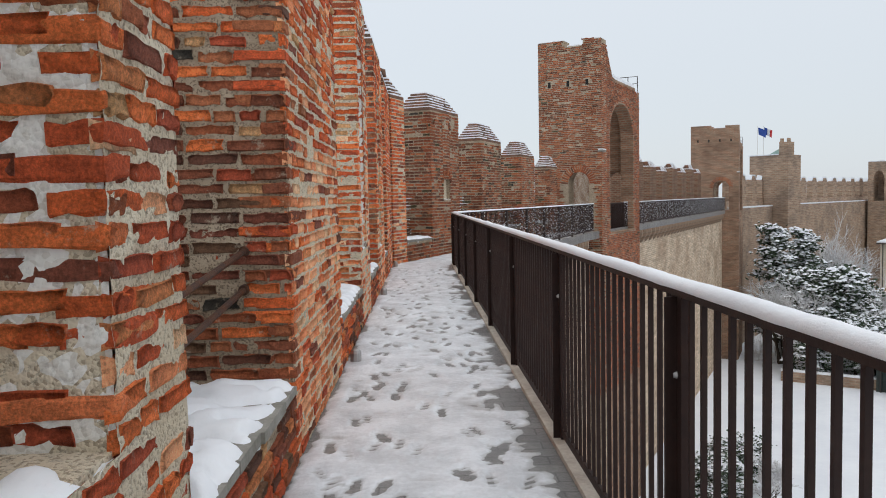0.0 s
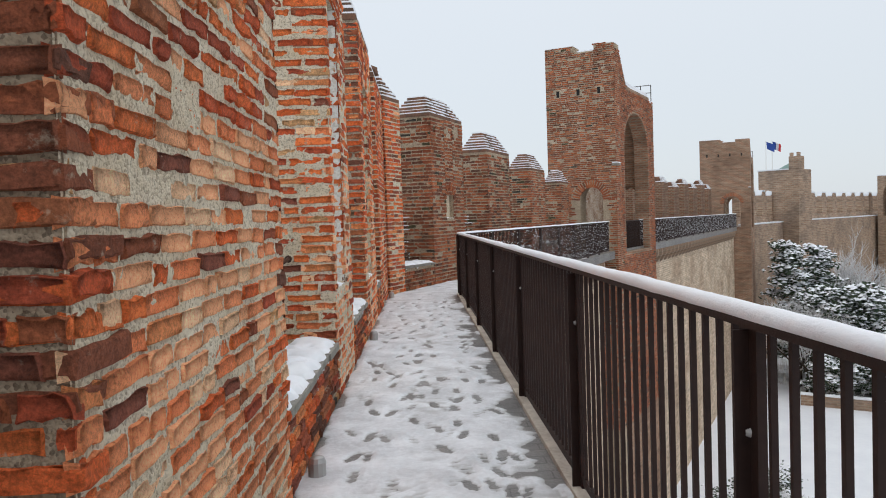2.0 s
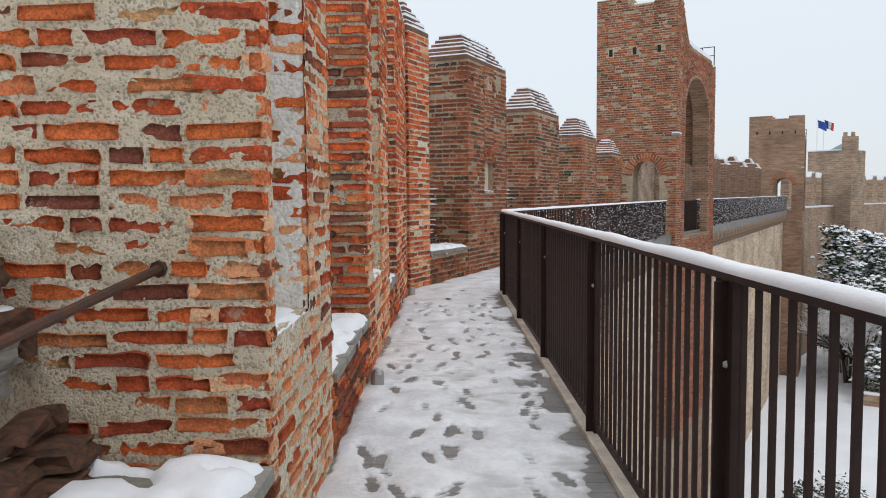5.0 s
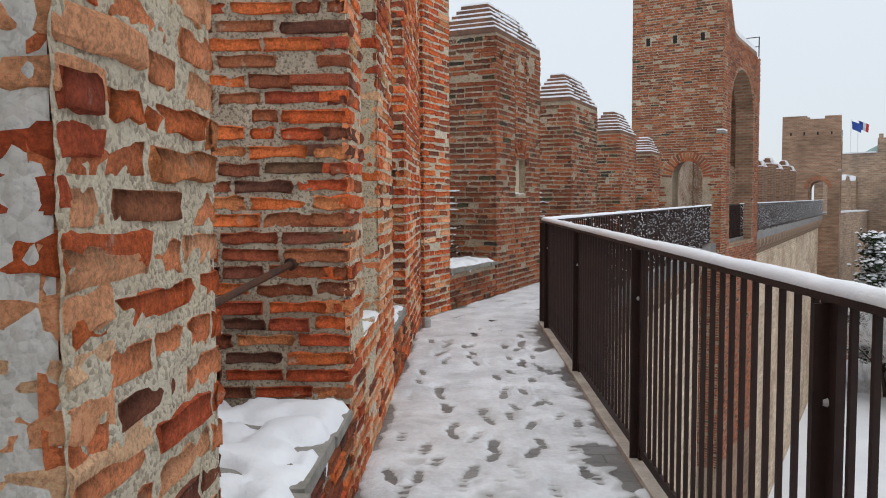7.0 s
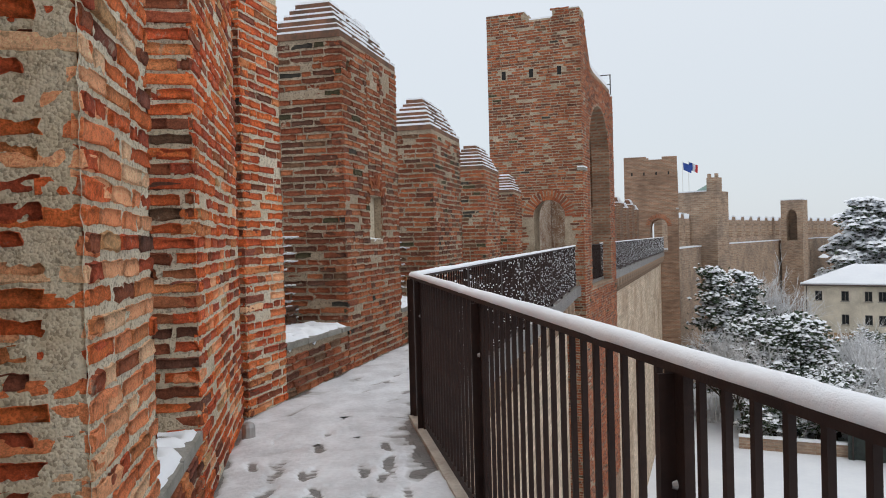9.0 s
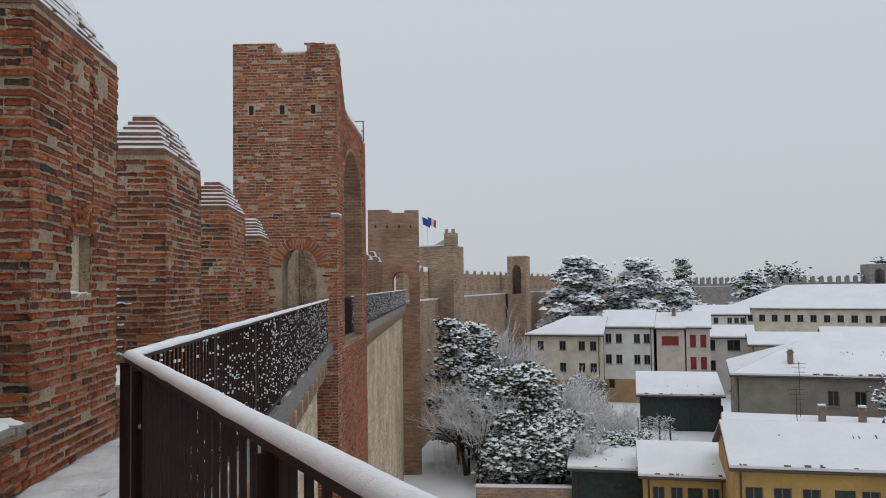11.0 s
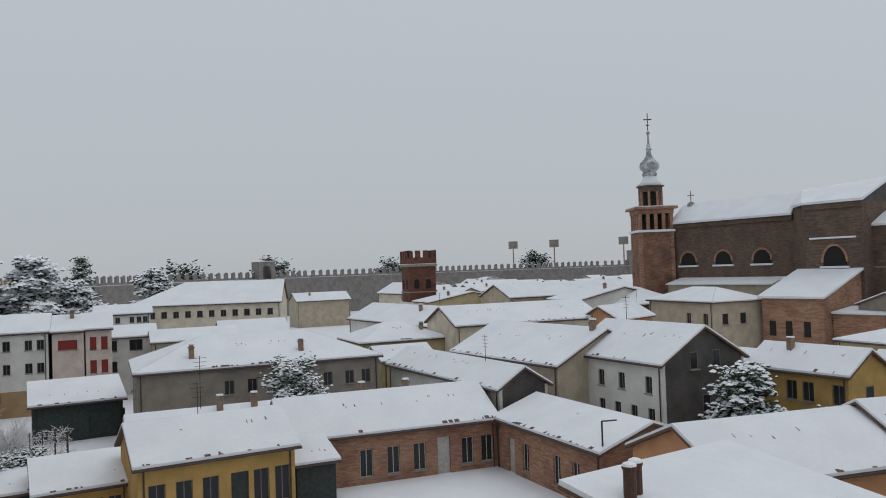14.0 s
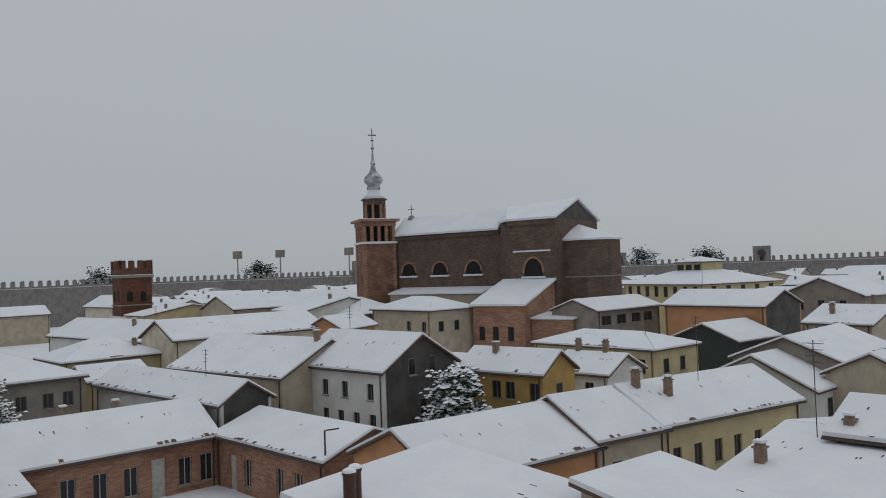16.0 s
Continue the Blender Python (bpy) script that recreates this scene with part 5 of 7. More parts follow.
def house(x, y, ang, length, depth, eave, rise, wallm, label, kind="along", rows=(), end_rows=(), side="right", chimneys=(), win=(0.95, 1.45), over=0.35,
          endm=None, doors=(), antenna=(), panes="white", snow=0.16, hip=(0, 0), left_rows=(), name="house", band=None):
    """A house with its near eave corner at x, y. Local x runs along the near eave, y away from the wall walk.
    kind: along (ridge along x), end (gable to the front), shed (rises to the back). rows: (sill height above eave, [x of each window])."""
    base = GROUND - eave
    th = empty(name, pose(x, y, eave, 0, 0, ang), label, "house", "snow-roofed houses of the town")
    w, h = win
    endm = endm or wallm
    holes = [(c - w / 2, c + w / 2, zz, zz + h) for zz, cs in rows for c in cs] + [(c - dw / 2, c + dw / 2, base, base + dh) for c, dw, dh in doors]
    g = Geo()
    panel(0, length, base, 0, holes, 0, 0.28, g)
    if kind == "end":
        g.prism([(0, 0.002), (length, 0.002), (length / 2, rise)], 0, 0.28)
    part("front_wall", g.weld().mesh("front_wall", wallm), th)
    if band:
        g = Geo()
        panel(0.004, length - 0.004, base, base + band[1], [h2 for h2 in holes if h2[2] < base + band[1]], -0.04, -0.003, g)
        part("ground_floor_band", g.weld().mesh("ground_floor_band", band[0]), th, label="ochre painted ground floor")
    part("back_wall", Geo().box(0, depth - 0.28, base, length, depth, 0 if kind != "shed" else rise).mesh("back_wall", wallm), th)
    ends = {}
    for nm, ax in (("left", 0.0), ("right", length - 0.28)):
        if kind == "along" and not hip[0 if nm == "left" else 1]:
            poly = [(0.283, base), (depth - 0.283, base), (depth - 0.283, 0.28 * 2 * rise / depth), (depth / 2, rise), (0.283, 0.28 * 2 * rise / depth)]
        elif kind == "shed":
            poly = [(0.283, base), (depth - 0.283, base), (depth - 0.283, rise), (0.283, 0)]
        else:
            poly = [(0.283, base), (depth - 0.283, base), (depth - 0.283, 0), (0.283, 0)]
        ends[nm] = part("gable_wall", Geo().prism(poly, ax, ax + 0.28, "x").mesh("gable_wall", endm if nm == side else wallm), th)
    for k, (zz, cs) in enumerate(rows):
        for c in cs:
            fr, pane, sill = window_meshes(w, h, panes)
            o = part("window", fr, th, pose(c, 0.12, zz))
            part("pane", pane, o)
            part("sill", sill, o)
    for which, some in (("right", end_rows), ("left", left_rows)):
        for zz, cs in some:
            for c in cs:
                fr, pane, sill = window_meshes(w, h, panes)
                o = part("window", fr, th, pose(length + 0.03, c, zz, 0, 0, 90) if which == "right" else pose(-0.03, c, zz, 0, 0, -90))
                part("pane", pane, o, pose(0, -0.035, 0))
                part("sill", sill, o)
    for c, dw, dh in doors:
        part("door", Geo().box(c - dw / 2, 0.14, base, c + dw / 2, 0.2, base + dh).mesh("door", SHUTTER if panes == "brown" else FRAME_PALE if panes == "pale" else GREEN_WOOD), th)
    # roof: tile slab, snow sheet over it, gutter
    o, t = over, 0.16
    sl = rise / (depth / 2) if kind == "along" else rise / depth
    rg, sg, ns = Geo(), Geo(), [0]

    def slab(corners):
        k = len(rg.v)
        rg.v.extend(corners)
        rg.v.extend([(a, b, c + t) for a, b, c in corners])
        n = len(corners)
        rg.f.extend([tuple(k + i for i in reversed(range(n))), tuple(k + n + i for i in range(n))])
        rg.f.extend([(k + i, k + (i + 1) % n, k + n + (i + 1) % n, k + n + i) for i in range(n)])
        # snow as a soft sheet
        k = len(sg.v)
        mid = (sum(c[0] for c in corners) / n, sum(c[1] for c in corners) / n)
        low = [(a + (mid[0] - a) * 0.004, b + (mid[1] - b) * 0.004, c + t + 0.003) for a, b, c in corners]
        up = [(a + (mid[0] - a) * 0.008, b + (mid[1] - b) * 0.008, c + t + snow) for a, b, c in corners]
        sg.v.extend(low)
        sg.v.extend(up)
        sg.f.extend([tuple(k + n + i for i in range(n))])
        sg.f.extend([(k + i, k + (i + 1) % n, k + n + (i + 1) % n, k + n + i) for i in range(n)])

    if kind == "along":
        a, b = -o + (0 if not hip[0] else 0), length + o
        ra = a + (depth / 2 + o if hip[0] else 0)
        rb = b - (depth / 2 + o if hip[1] else 0)
        e, top = -o * sl, rise
        slab([(a, -o, e), (b, -o, e), (rb, depth / 2, top), (ra, depth / 2, top)])
        slab([(b, depth + o, e), (a, depth + o, e), (ra, depth / 2, top), (rb, depth / 2, top)])
        if hip[0]:
            slab([(a, depth + o, e), (a, -o, e), (ra, depth / 2, top)])
        if hip[1]:
            slab([(b, -o, e), (b, depth + o, e), (rb, depth / 2, top)])
    elif kind == "end":
        sl = rise / (length / 2)
        slab([(-o, -o, -o * sl), (length / 2, -o, rise), (length / 2, depth + o, rise), (-o, depth + o, -o * sl)])
        slab([(length / 2, -o, rise), (length + o, -o, -o * sl), (length + o, depth + o, -o * sl), (length / 2, depth + o, rise)])
    else:
        slab([(-o, -o, -o * sl), (length + o, -o, -o * sl), (length + o, depth + o, rise + o * sl), (-o, depth + o, rise + o * sl)])
    rr = random.Random(int(abs(x) * 13 + abs(y) * 7))
    bare = Geo()
    if kind != "end" and math.hypot(x, y) < 105:
        up = lambda yy: -o * sl + (yy + o) * sl + t + snow
        for _ in range(int(length * 1.5)):
            px = rr.uniform(0.2 + (depth / 2 if hip[0] else 0), max(0.6, length - 0.4 - (depth / 2 if hip[1] else 0)))
            py = -o + 0.02 if rr.random() < 0.6 else rr.choice((0.28, 0.31)) * depth + rr.uniform(-.1, .1)
            n = rr.uniform(0.05, 0.3) if py < 0 else rr.uniform(0.1, 0.35)
            wd = rr.uniform(0.06, 0.4) if py < 0 else rr.uniform(0.04, 0.09)
            bare.prism([(py, up(py) - 0.05), (py + n, up(py + n) - 0.05), (py + n, up(py + n) + 0.006), (py, up(py) + 0.012)], px, px + wd, "x")
    if bare.v:
        part("bare_tiles", bare.mesh("bare_tiles", TILE), th, label="dark tile edges showing through the snow")["kind"] = "stuff"
    part("roof", rg.mesh("roof", TILE), th)
    part("roof_snow", sg.mesh("roof_snow", SNOW_FAR), th, label="smooth fresh snow on the roof")
    if kind != "end":
        zg = -o * (rise / (depth / 2) if kind == "along" else rise / depth)
        part("gutter", Geo().tube((-o, -o - 0.05, zg + 0.05), (length + o, -o - 0.05, zg + 0.05), 0.07, n=6).mesh("gutter", GUTTER), th)
        if length > 4:
            part("downpipe", Geo().tube((length - 0.3, -0.07, base), (length - 0.3, -0.07, zg), 0.05, n=6).mesh("downpipe", GUTTER), th)
            part("downpipe", Geo().tube((0.3, -0.07, base), (0.3, -0.07, zg), 0.05, n=6).mesh("downpipe", GUTTER), th)
    roof_z = lambda cx, cy: (rise - abs(cy - depth / 2) * rise / (depth / 2) if kind == "along" else rise - abs(cx - length / 2) * rise / (length / 2) if kind == "end" else rise * cy / depth)
    for cx, cy, ch in chimneys:
        z = roof_z(cx, cy)
        c = part("chimney", Geo().box(cx - 0.22, cy - 0.22, z - 0.2, cx + 0.22, cy + 0.22, z + ch).box(cx - 0.29, cy - 0.29, z + ch, cx + 0.29, cy + 0.29, z + ch + 0.08).box(cx - 0.18, cy - 0.18, z + ch + 0.08, cx + 0.18, cy + 0.18, z + ch + 0.25).mesh("chimney", CHIMNEY), th)
        part("chimney_snow", Geo().box(cx - 0.24, cy - 0.24, z + ch + 0.252, cx + 0.24, cy + 0.24, z + ch + 0.36).mesh("chimney_snow", SNOW_FAR), c)
    for cx, cy, ah in antenna:
        z = roof_z(cx, cy)
        g = Geo().tube((cx, cy, z), (cx, cy, z + ah), 0.025, n=5)
        for q in range(4):
            g.tube((cx - 0.5 + q * 0.05, cy, z + ah - 0.15 - q * 0.3), (cx + 0.5 - q * 0.05, cy, z + ah - 0.15 - q * 0.3), 0.015, n=4)
        part("antenna", g.mesh("antenna", GUTTER), th, label="thin metal television antenna")
    return th


# row of houses by the wall
house(48.2, 99.4, -42, 9.2, 9, -5.0, 1.9, CREAM, "cream three-storey row house under snow", rows=[(-1.9, [1.6, 4.4, 6.8, 8.2]), (-4.6, [4.4, 6.8, 8.2]), (-7.4, [1.5, 4.4, 7.2])], hip=(1, 0), antenna=[(8.9, 4, 2.0)], band=(OCHRE_BAND, 2.9), win=(0.8, 1.15))
house(56.4, 95.2, -42, 6.4, 9, -4.2, 1.8, WHITE_ST, "white three-storey row house under snow", rows=[(-1.9, [0.9, 2.2, 4.4, 5.6]), (-4.5, [0.9, 2.2, 4.4, 5.6]), (-7.6, [1.2, 4.6])], endm=WHITE_ST, over=0.2, band=(OCHRE_BAND, 2.9), win=(0.75, 1.15))
house(61.4, 90.6, -42, 3.3, 8, -4.3, 1.6, PINK_ST, "pale pink row house with red shutters", rows=[(-2.0, [1.6]), (-7.6, [1.2])], win=(2.0, 1.1), over=0.2, chimneys=[(2.0, 3, 1.0)], panes="red")
house(64.0, 88.3, -42, 2.8, 8, -4.2, 1.6, PINK_ST, "narrow row house with red brown shutters", rows=[(-2.3, [0.8, 2.0]), (-5.0, [0.8, 2.0]), (-7.8, [0.9])], win=(0.7, 1.5), over=0.2, panes="red")
house(71.4, 94.8, -42, 7.0, 7, -6.0, 1.2, WHITE_ST, "white house with balconies under snow", rows=[(-1.7, [1.5, 4.6]), (-4.4, [1.5, 4.8])], win=(1.6, 1.4))
house(75.0, 99.2, -42, 7.0, 5, -3.2, 1.0, WHITE_ST, "white top storey with a row of small windows", rows=[(-1.2, [0.8, 1.8, 2.8, 4.6, 5.5, 6.3])], win=(0.6, 0.8))
house(103.0, 122.8, -58, 27, 17, -3.5, 3.8, CREAM, "long public building with broad snowy hip roof", rows=[(-2.3, [2 + i * 2.1 for i in range(12)]), (-5.5, [2 + i * 2.1 for i in range(12)])], hip=(1, 0), win=(1.0, 1.2), panes="brown")
house(73.0, 87.0, -42, 10.5, 7, -6.6, 1.2, BEIGE, "low beige house under snow", rows=[(-2.2, [2, 7, 9])])
house(82.5, 84.0, -44, 9.0, 9, -7.0, 2.0, WHITE_ST, "low white house under deep snow")
# garden sheds below the wall
house(48.9, 77.8, -37, 7.8, 6.5, -10.0, 1.3, GREEN_WOOD, "dark green open wooden shed under snow", kind="shed", doors=[(6.4, 3.2, 2.6)], over=0.4, name="shed")
house(28.6, 58.9, -36, 5.4, 4, -11.3, 0.5, GREEN_WOOD, "low lean-to shelter with snowy roof", kind="shed", doors=[(2.7, 4.6, 1.9)], over=0.3, name="shed")
house(30.5, 53.5, -36, 5.0, 4.8, -10.8, 0.9, YELLOW, "small ochre annex under snow", kind="shed", rows=[(-1.9, [0.9, 2.0, 4.2])], doors=[(3.1, 0.9, 2.1)], win=(0.75, 1.3))
house(31.9, 47.1, -36, 9.1, 7.2, -9.0, 1.7, YELLOW, "ochre workshop with tall grey windows under snow", rows=[(-3.2, [1.0, 2.5, 4.0, 7.0, 8.3])], win=(0.95, 2.1), doors=[(5.7, 1.05, 3.4)], antenna=[(4.5, 5.5, 3.0)])
house(37.9, 54.0, -42, 25, 8.5, -10.0, 1.6, BEIGE, "long low range under snow behind the workshop", chimneys=[(6.3, 3.4, 1.2), (8.8, 3.4, 1.2), (21.0, 3.4, 1.1)], antenna=[(5.0, 4.0, 4.2)])
house(40.6, 42.6, -40, 2.6, 3.4, -10.7, 0.8, GREEN_WOOD, "small dark lean-to under snow", kind="shed", over=0.3, name="shed")
# brick range round the court
house(43.2, 45.2, -44, 15.8, 8.0, -9.9, 2.1, COURT_BRICK, "single-storey brick range with tall windows", rows=[(-3.1, [5.6, 7.6, 9.6, 13.4, 15.0])], win=(0.95, 1.95), doors=[(11.5, 1.0, 2.7)], chimneys=[(6.6, 4.4, 0.8)], panes="pale")
house(54.6, 34.2, -131, 13.2, 7.6, -9.9, 1.3, COURT_BRICK, "brick side range of the court with tall windows", rows=[(-3.1, [4.2, 8.2, 10.4])], win=(0.85, 1.95), doors=[(2.2, 0.9, 2.5)], panes="pale")
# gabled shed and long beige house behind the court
house(69.4, 51.3, -128, 21.3, 4.6, -8.0, 1.4, WHITE_ST, "long white outbuilding with grey gable end", endm=DARK_GREY, antenna=[(16.0, 2.0, 2.6)])
house(72.5, 45.4, -125, 16.8, 11, -7.0, 2.6, BEIGE, "long beige house with broad snowy roof")
house(67.1, 31.6, -129, 11.6, 8.6, -6.3, 2.5, WHITE_ST, "tall white house with dark grey gable end", rows=[(-2.4, [4.2, 6.8, 10.0]), (-4.85, [4.2, 6.2, 8.2, 10.2])], end_rows=[(-0.6, [3.2, 5.6]), (-4.0, [4.4])], endm=DARK_GREY, chimneys=[(1.2, 1.6, 1.7)], win=(0.8, 1.35), antenna=[(2.6, 4.3, 2.4)])
# grey long house
house(48.2, 64.0, -42, 21.5, 11.5, -6.5, 2.2, GREY_ST, "long grey-brown two-storey house under snow", rows=[(-2.4, [7.6, 9.6, 11.4, 16.5, 18.6, 20.2]), (-5.0, [3.0, 5.4, 7.6, 9.6, 12, 16.5, 18.6])], left_rows=[(-2.4, [3, 8])], hip=(1, 1), win=(0.85, 1.25), chimneys=[(4.6, 1.6, 1.2), (14.4, 1.6, 1.1)])
house(79.0, 60.2, -42, 11, 9, -7.0, 1.8, PALE_YELLOW, "pale yellow house with air conditioners on its wall", rows=[(-2.0, [2, 4.5, 6.5])], chimneys=[(8.5, 2.0, 0.9)], hip=(1, 1))
house(72.0, 53.5, -42, 6, 6, -8.2, 1.2, PALE_YELLOW, "small yellow house under snow", rows=[(-2.4, [2])])
house(111.1, 81.3, -126, 28, 9, -6.3, 2.2, WHITE_ST, "long white house with pale gable under snow", rows=[(-2.2, [14, 17, 20, 23, 26])], end_rows=[(-3.0, [6])], chimneys=[(20, 3, 1.0)], antenna=[(24, 4, 2.5)])
# south part of the town
house(38.4, 16.2, -48.9, 11.4, 9.2, -9.2, 1.9, ORANGE, "orange stucco house under snow", rows=[(-2.0, [6.3])], left_rows=[(-1.8, [5.0])], chimneys=[], win=(0.6, 0.8), panes="brown")
house(45.8, 7.6, -54, 5.6, 8.5, -8.9, 2.0, BEIGE, "beige row house with closed shutters", rows=[(-3.0, [1.5])], win=(0.85, 1.6), panes="brown")
house(49.15, 3.1, -54, 14.2, 8.0, -8.8, 2.0, PALE_YELLOW, "long yellow beige row house with brown shutters", rows=[(-3.0, [1.2, 3.2, 5.2, 7.2, 9.4, 11.6])], win=(0.8, 1.5), panes="brown", chimneys=[(1.2, 3.4, 1.3), (3.0, 2.2, 1.3)], antenna=[(7.0, 3.0, 5.0)])
house(23.5, 13.6, -32, 9.5, 9.1, -8.3, 1.3, BEIGE, "near house with broad white snow roof", kind="shed", chimneys=[], snow=0.2)
house(26.0, 6.1, -47, 5.4, 6.0, -8.1, 0.9, BEIGE, "near low house with white snow roof", kind="shed", snow=0.2)
house(33.6, 4.4, -132, 12, 18, -8.3, 1.2, BEIGE, "near broad house with smooth white roof", snow=0.2, antenna=[(2, 7, 5.0)], chimneys=[(1.0, 3.0, 1.0)])
house(36.8, -2.2, -132, 7, 7, -6.8, 1.2, GREY_ST, "grey upper storey under snow", snow=0.2, chimneys=[(0.6, 0.6, 0.5), (5.5, 0.8, 0.5)])
house(66.0, 16.8, -126, 8.4, 5.0, -7.0, 1.5, YELLOW, "ochre house with ochre gable", rows=[(-2.2, [1.6, 3.8, 5.2, 7.6])], end_rows=[(-2.4, [2.5])], chimneys=[(2.6, 1.8, 0.9)])
house(70.5, 22.6, -126, 6.5, 7, -8.0, 1.6, PALE_YELLOW, "yellow house under snow", rows=[(-2.2, [1.6, 3.8])])
house(88.8, 9.3, -135, 16, 8, -7.2, 1.2, PALE_YELLOW, "long pale yellow house with grey shutters", rows=[(-2.4, [2, 4.5, 7, 9.5, 12, 14.4])], end_rows=[(-2.4, [2, 5])], hip=(1, 1), antenna=[(13, 3, 3)])
house(66.4, -3.4, -134, 9.8, 13, -8.6, 2.3, WHITE_ST, "pale house with wide stained gable", kind="end", end_rows=[(-2.2, [2.5, 5, 7.5]), (-4.8, [2.5, 5, 7.5])])
house(72.0, 8.5, -130, 6, 6, -8.2, 1.4, WHITE_ST, "low white house under snow", rows=[(-2.2, [2, 4])], chimneys=[(1, 3, 1.2), (4, 3, 1.2)])
house(176.0, -15.0, -150, 24, 22, -3.2, 3.4, PALE_YELLOW, "large yellow public palace with hip roof", rows=[(-2.6, [2 + 2.85 * i for i in range(8)]), (-6.5, [2 + 2.85 * i for i in range(8)])], end_rows=[(-2.6, [3, 7, 11, 15, 19]), (-6.5, [3, 7, 11, 15, 19])], hip=(1, 1), win=(1.2, 2.2), panes="brown")
house(172.5, -26, -150, 7.5, 6, 1.3, 0.9, PALE_YELLOW, "low lookout storey on the palace roof", rows=[(-2.0, [1.3, 3.7, 6.1])], hip=(1, 1), win=(1.8, 1.5), name="lookout")
house(105.0, 0.0, -44, 15, 8, -4.8, 1.4, GREY_ST, "grey house with loggia under snow", rows=[(-2.0, [2, 5.5, 9, 12])], win=(2.2, 1.3))
house(110.0, -10.0, -138, 15, 9, -4.5, 1.8, ORANGE, "orange house with dark gable end", endm=DARK_GREY)
house(97.0, -8.0, -138, 9, 9, -7.9, 1.8, GREEN_WOOD, "dark timber gabled house under snow", kind="end")
house(86.0, -20.0, -140, 7, 9, -5.6, 1.6, BEIGE, "beige house with small windows", rows=[(-1.8, [1.5, 5])], chimneys=[(2, 2, 1.2), (5, 5, 1.2)])
house(116.0, -28.0, -138, 12, 10, -4.0, 2.4, GREY_ST, "grey gabled house with balconies", kind="end", rows=[(-2.0, [3, 6, 9])])
house(63.0, -14.0, -40, 14, 9, -7.0, 1.8, GREY_ST, "grey brown house under snow", rows=[(-2.4, [2, 5, 9])])
house(57.0, -17.0, -48, 8, 7, -7.6, 1.6, BEIGE, "beige house with grey gable", rows=[(-2.4, [2, 5])])
# houses round the church
house(98.0, 38.5, -108, 5.5, 9, -5.6, 1.5, ORANGE, "small brick-red gabled house", kind="end", endm=ORANGE)
house(84.0, 50.0, -44, 20, 10, -5.4, 2.0, CREAM, "cream house with shaded loggia", rows=[(-2.4, [6, 8, 10, 12, 14])])
house(132.0, 60.0, -42, 30, 12, -4.2, 2.2, BEIGE, "long beige house near the church", rows=[(-2.4, [3, 7, 11, 15, 19, 23, 27])])
house(118.0, 33.0, -135, 14, 9, -4.2, 1.6, BEIGE, "beige house beside the bell tower", rows=[(-3.0, [9, 12.5]), (-6.0, [9, 12.5])], end_rows=[(-3.0, [2, 5])], hip=(1, 1))

# roofs of the inner town
rt = random.Random(21)
walls = (CREAM, WHITE_ST, BEIGE, GREY_ST, PINK_ST, PALE_YELLOW)
names = {CREAM: "cream", WHITE_ST: "white", BEIGE: "beige", GREY_ST: "grey", PINK_ST: "pale pink", PALE_YELLOW: "pale yellow"}
taken = [(176, -28, 34), (130, 14, 30), (115, 108, 24), (150, 87, 12), (100, 70, 24), (62, 92, 23), (78, 98, 20)]
for q in range(230):
    a, d = radians(rt.uniform(-27, 56)), 108 + 235 * rt.random() ** 0.9
    x, y = d * math.cos(a), 13 + d * math.sin(a)
    if any((x - p) ** 2 + (y - r) ** 2 < s * s for p, r, s in taken):
        continue
    ln, dp = rt.uniform(10, 20), rt.uniform(8, 11)
    cx, cy = x + 6, y
    ringd = min(((cx - (p[0] + q2[0]) / 2) ** 2 + (cy - (p[1] + q2[1]) / 2) ** 2) ** 0.5 for p, q2 in zip(RING, RING[1:]))
    if ringd < 26 or x > 325 or math.hypot(x - 150, y + 10) > 205 or (y > 150 - 0.05 * x and x > 60):
        continue
    taken.append((x, y, 13.5))
    c = rt.choice(walls)
    ev = rt.uniform(-6.4, -4.2)
    n = int(ln / 3)
    house(x, y, rt.choice((-43, -129)) + rt.uniform(-4, 4), ln, dp, ev, rt.uniform(1.5, 2.4), c, f"{names[c]} town house with snowy roof", kind=rt.choice(("along", "along", "along", "end")),
          rows=[(-2.3, [1.5 + 3 * i for i in range(n)])] if d < 190 else (), chimneys=[(rt.uniform(2, ln - 2), dp * 0.3, 0.9)], hip=(rt.random() < .4, rt.random() < .4))

# ---- brick water tower ----
th = empty("brick_tower", pose(150.5, 87.5, -14.0, 0, 0, -48), "brick square tower with snow on its battlements", "tower")
part("base", Geo().box(-3.3, -3.3, 0, 3.3, 3.3, 8.6).mesh("base", WHITE_ST), th)
part("shaft", Geo().box(-3.0, -3.0, 8.6, 3.0, 3.0, 16.2).mesh("shaft", WATER_BRICK), th)
part("cornice", Geo().box(-3.35, -3.35, 16.2, 3.35, 3.35, 16.7).box(-3.2, -3.2, 10.6, 3.2, 3.2, 10.85).mesh("cornice", STONE), th)
g = Geo().box(-3.2, -3.2, 16.7, 3.2, 3.2, 18.0)
sg = Geo().box(-3.38, -3.38, 16.703, 3.38, -3.2, 16.8).box(-3.38, -3.2, 16.703, -3.203, 3.38, 16.8)
